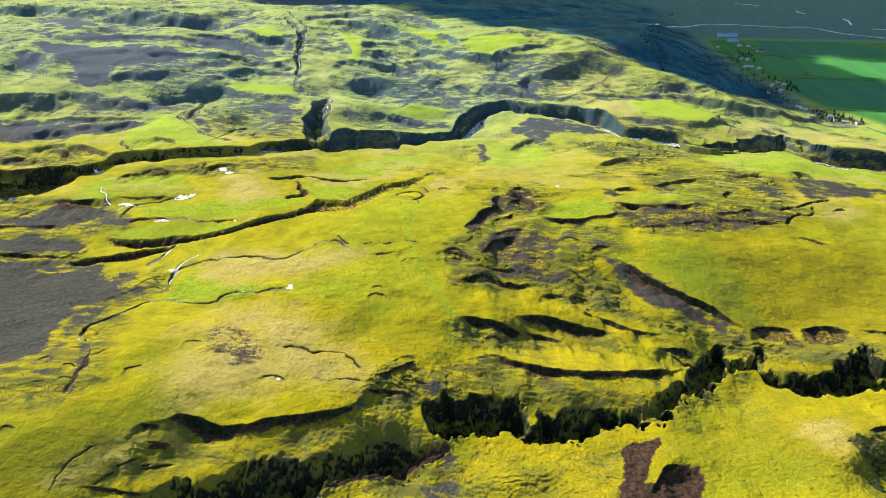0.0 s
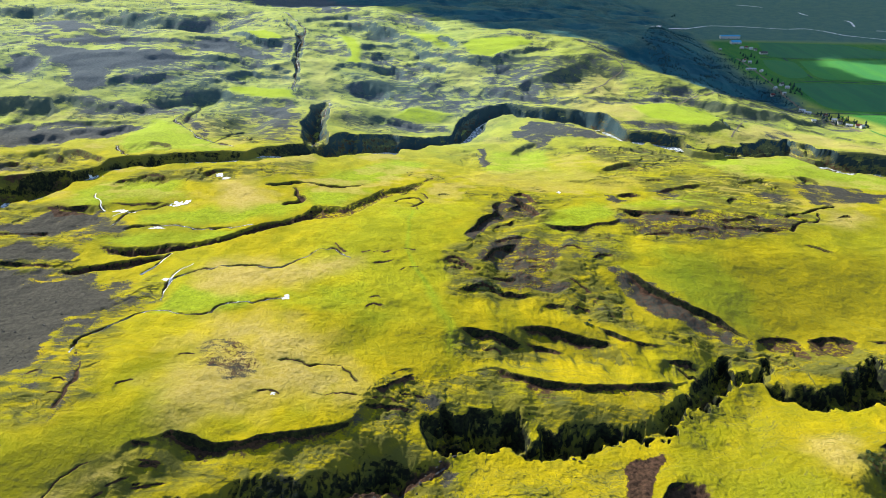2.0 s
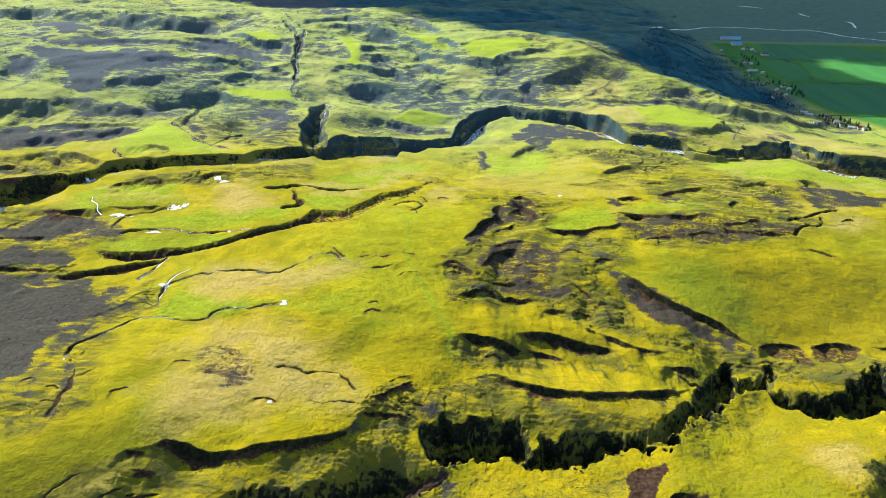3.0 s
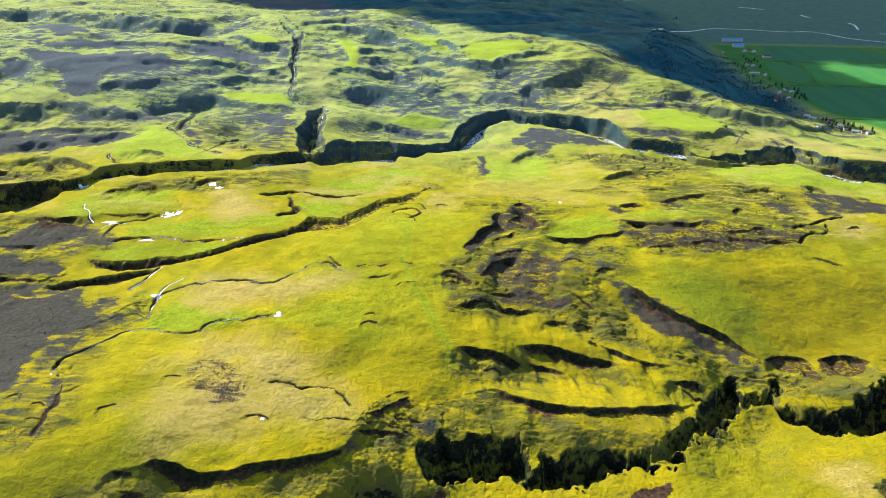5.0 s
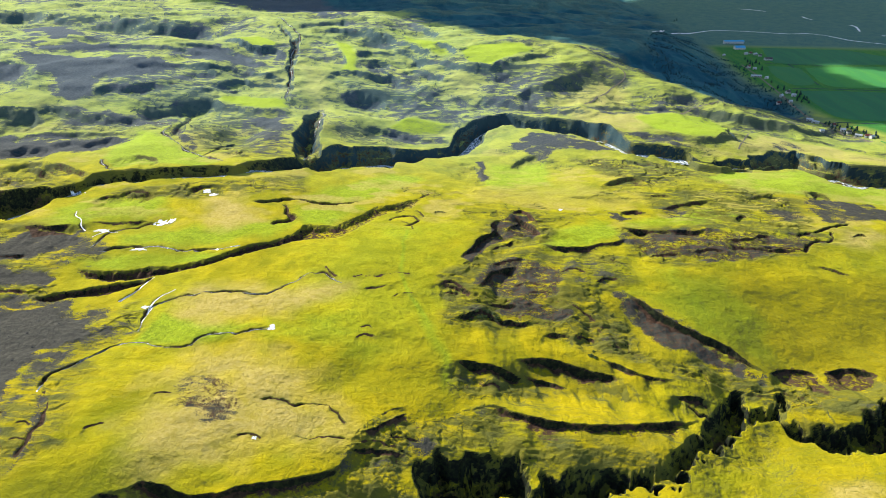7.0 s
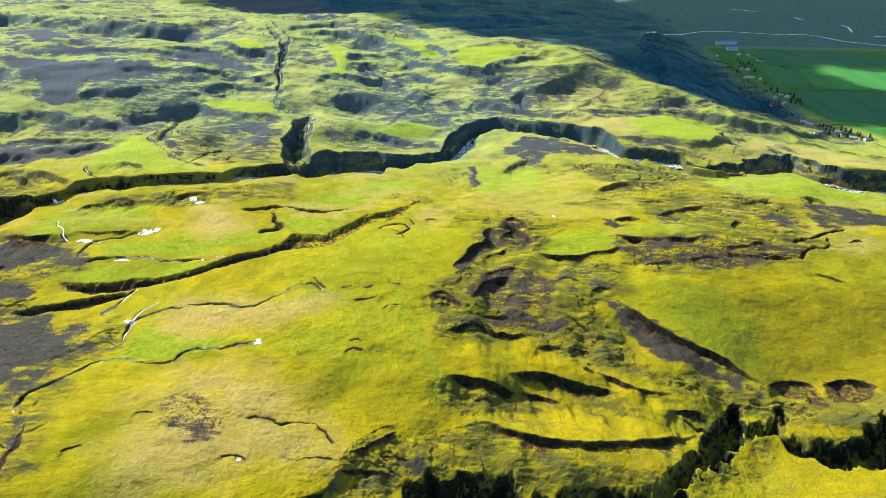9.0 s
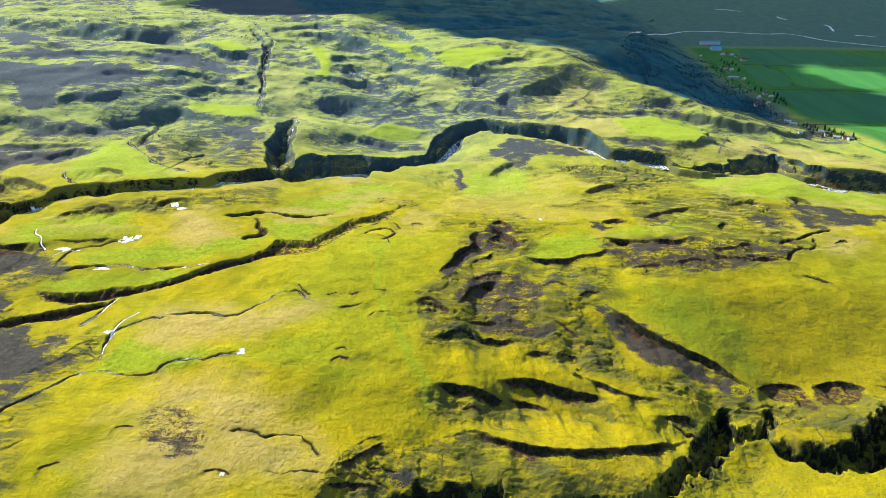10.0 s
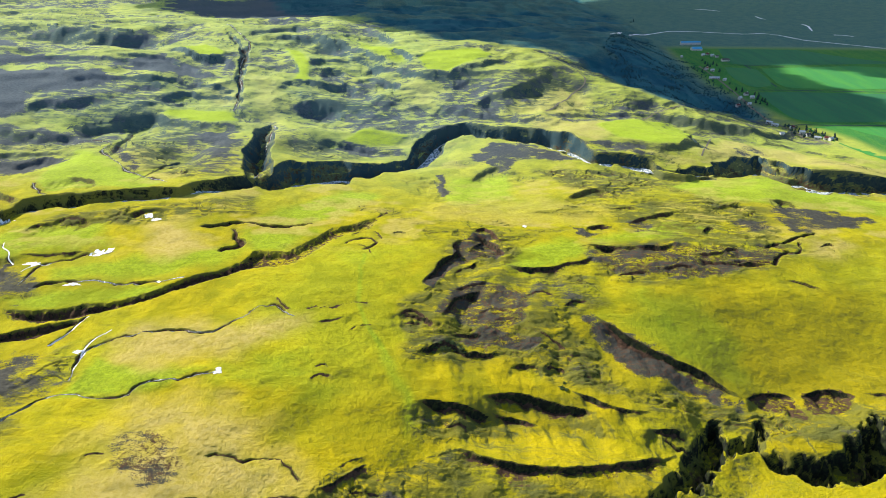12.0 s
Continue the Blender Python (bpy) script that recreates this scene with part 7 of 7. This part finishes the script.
def scatter(name, ring, count, seed, low, high, material, label, category):
    """Trees or scrub nobody could count, over a stretch of land."""
    rng = random.Random(seed)
    p = np.reshape(ring, (-1, 2))
    (x0, y0), (x1, y1) = p.min(0), p.max(0)
    seedling = bmesh.new()
    bmesh.ops.create_icosphere(seedling, subdivisions=1, radius=1.0)
    ball = np.array([v.co[:] for v in seedling.verts])
    tri = np.array([[v.index for v in f.verts] for f in seedling.faces])
    seedling.free()
    verts, faces, done = [], [], 0
    while done < count:
        x, y = rng.uniform(x0, x1), rng.uniform(y0, y1)
        if not inside(ring, np.array([x]), np.array([y]))[0] or noise.noise((x / 45, y / 45, seed)) < -0.12:
            continue
        done += 1
        h = rng.uniform(low, high)
        z = ground_z(x, y)
        for _ in range(5):
            r, w, lift = 0.35 * h * math.sqrt(rng.random()), rng.random() * math.tau, rng.random()
            s = h * rng.uniform(0.16, 0.30) * (1 - 0.4 * lift)
            lump = ball * (1 + 0.3 * (np.random.rand(len(ball), 1) - 0.5)) * (s, s, s * 1.2)
            verts.append(lump + (x + r * math.cos(w) * (1 - lift), y + r * math.sin(w) * (1 - lift), z + h * (0.15 + 0.65 * lift)))
            faces.append(tri + len(ball) * len(faces))
    me = bpy.data.meshes.new(name)
    me.from_pydata(np.concatenate(verts).tolist(), [], np.concatenate(faces).tolist())
    me.materials.append(material)
    return tagged(new(name, me), label, category, kind="stuff")


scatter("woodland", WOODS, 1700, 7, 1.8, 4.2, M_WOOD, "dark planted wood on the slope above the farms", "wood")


# ---- boulders on the gravel, scrub in the wet hollows ----
def lump(bm, rng, size, flat=0.7):
    """A rough, angular block."""
    bmesh.ops.create_icosphere(bm, subdivisions=2, radius=1.0)
    off = rng.random() * 50
    for v in bm.verts:
        n = 1 + 0.35 * noise.noise(v.co * 1.3 + Vector((off, 0, 0))) + 0.15 * noise.noise(v.co * 3.1 + Vector((0, off, 0)))
        v.co = Vector((v.co.x * n * size, v.co.y * n * size * 0.8, max(v.co.z, -0.5) * n * size * flat))


def boulder(rng, size):
    bm = bmesh.new()
    lump(bm, rng, size)
    me = bpy.data.meshes.new("boulder")
    bm.to_mesh(me)
    bm.free()
    me.materials.append(M_ROCK)
    return tagged(new("boulder", me), "dark basalt boulder lying on grey gravel", "boulder", "boulders on the gravel")


rng = random.Random(9)
SHAPES = [boulder(rng, r) for r in (0.55, 0.75, 0.95, 0.45)]
for k, (x, y) in enumerate(np.reshape(BOULDERS, (-1, 2))):
    m = pose(x, y, ground_z(x, y) + 0.1, 0, 0, rng.random() * 360)
    if k < 4:
        SHAPES[k].matrix_world = m
    else:
        copy_thing(SHAPES[k % 4], m)


STREAM_BOULDERS = [-10.6, 325.1, -8.0, 322.3, -14.1, 319.8, -3.8, 329.3, -33.6, 306.3, -26.0, 307.1, -22.4, 312.0, -16.1, 314.7, 7.3, 337.6, 84.5, 339.9, 87.9, 337.9, -41.0, 305.7, -1.6, 332.5, -30.5, 313.3]
STREAM_ROCKS = [boulder(rng, r) for r in (1.1, 0.8, 1.4)]
for ob in STREAM_ROCKS:
    ob.data.materials[0] = M_DARK_ROCK
    tagged(ob, "dark wet boulder beside the stony stream", "boulder", "boulders beside the stream")
for k, (x, y) in enumerate(np.reshape(STREAM_BOULDERS, (-1, 2))):
    m = pose(x, y, ground_z(x, y) + 0.1, 0, 0, rng.random() * 360)
    if k < 3:
        STREAM_ROCKS[k].matrix_world = m
    else:
        copy_thing(STREAM_ROCKS[k % 3], m)


def bush(rng, size):
    ob = tagged(new("bush"), "low dark green willow bush in a wet hollow", "bush", "willow bushes in the hollows")
    bm = bmesh.new()
    for k in range(5):
        lean = Euler((radians(rng.uniform(10, 45)), 0, k * 1.3)).to_matrix().to_4x4()
        bmesh.ops.create_cone(bm, segments=5, radius1=0.07, radius2=0.02, depth=size, cap_ends=True, matrix=lean @ Matrix.Translation((0, 0, size * 0.4)))
    part("stem", bm, M_BARK, ob)
    bm = bmesh.new()
    for _ in range(40):
        w, r, h = rng.random() * math.tau, size * math.sqrt(rng.random()), rng.random()
        s = size * rng.uniform(0.14, 0.28)
        bmesh.ops.create_icosphere(bm, subdivisions=1, radius=1.0, matrix=Matrix.LocRotScale(
            (r * math.cos(w), r * math.sin(w), size * (0.15 + 0.6 * h * (1 - 0.5 * r / size))), Euler((rng.random(), rng.random(), rng.random())), (s, s * 0.8, s * 0.6)))
    part("crown", bm, M_SHRUB, ob)
    return ob


SHRUBS = [bush(rng, r) for r in (1.7, 2.2, 1.4)]
for k, (x, y) in enumerate(np.reshape(BUSHES, (-1, 2))):
    m = pose(x, y, ground_z(x, y) - 0.1, 0, 0, rng.random() * 360)
    if k < 3:
        SHRUBS[k].matrix_world = m
    else:
        copy_thing(SHRUBS[k % 3], m)


def pebbles(outline, count, seed):
    """Loose stones on bare ground."""
    rng = random.Random(seed)
    p = np.reshape(outline, (-1, 2))
    (x0, y0), (x1, y1) = p.min(0), p.max(0)
    bm = bmesh.new()
    lump(bm, rng, 1.0)
    ball = np.array([v.co[:] for v in bm.verts])
    tri = np.array([[v.index for v in f.verts] for f in bm.faces])
    bm.free()
    verts, faces = [], []
    while len(faces) < count:
        x, y = rng.uniform(x0, x1), rng.uniform(y0, y1)
        if inside(outline, np.array([x]), np.array([y]))[0] and noise.noise((x / 20, y / 20, seed)) > -0.1:
            w, r = rng.random() * math.tau, 0.18 + 0.6 * rng.random() ** 4
            turn = np.array([[math.cos(w), -math.sin(w), 0], [math.sin(w), math.cos(w), 0], [0, 0, 1]])
            verts.append(ball @ turn * r + (x, y, ground_z(x, y)))
            faces.append(tri + len(ball) * len(faces))
    me = bpy.data.meshes.new("stones")
    me.from_pydata(np.concatenate(verts).tolist(), [], np.concatenate(faces).tolist())
    me.materials.append(M_ROCK)
    return tagged(new("stones", me), "loose dark stones strewn over the gravel", "stones", kind="stuff")


pebbles(PATCHES["gravel"]["scree_west"][0], 420, 3)


# ---- the bank of cloud whose shade lies over the valley, high above the view ----
def cloud_bank(outline, height):
    rng = random.Random(12)
    lift = sun_dir * (height / sun_dir.z)
    p = np.reshape(outline, (-1, 2))
    (x0, y0), (x1, y1) = p.min(0), p.max(0)
    ball = bmesh.new()
    bmesh.ops.create_icosphere(ball, subdivisions=2, radius=1.0)
    co = np.array([v.co[:] for v in ball.verts])
    tri = np.array([[v.index for v in f.verts] for f in ball.faces])
    ball.free()
    verts, faces = [], []
    xs, ys = np.meshgrid(np.arange(x0 - 40, x1 + 40, 34), np.arange(y0 - 40, y1 + 40, 34))
    ring = list(outline) + list(outline[:2])
    d, _, _ = dist_line(ring, xs.ravel(), ys.ravel())
    d = np.where(inside(outline, xs.ravel(), ys.ravel()), d, -d)
    for x, y, e in zip(xs.ravel(), ys.ravel(), d):
        e += 45 * noise.noise((x / 130, y / 130, 5.0))
        if e < -12:
            continue
        r = min(46.0, 13.0 + 0.35 * max(e, 0)) * rng.uniform(0.75, 1.15)
        if e < 25 and rng.random() < 0.35:
            continue
        lump = co * (1 + 0.25 * (np.random.rand(len(co), 1) - 0.5)) * (r, r, 0.6 * r)
        verts.append(lump + (x + lift.x + rng.uniform(-14, 14), y + lift.y + rng.uniform(-14, 14), lift.z + rng.uniform(-20, 20)))
        faces.append(tri + len(co) * len(faces))
    me = bpy.data.meshes.new("cloud")
    me.from_pydata(np.concatenate(verts).tolist(), [], np.concatenate(faces).tolist())
    me.polygons.foreach_set("use_smooth", np.ones(len(me.polygons), bool))
    me.materials.append(M_CLOUD)
    return tagged(new("cloud", me), "bank of low white cloud above the valley", "cloud", kind="stuff")


cloud_bank(CLOUD_SHADE, 900.0)
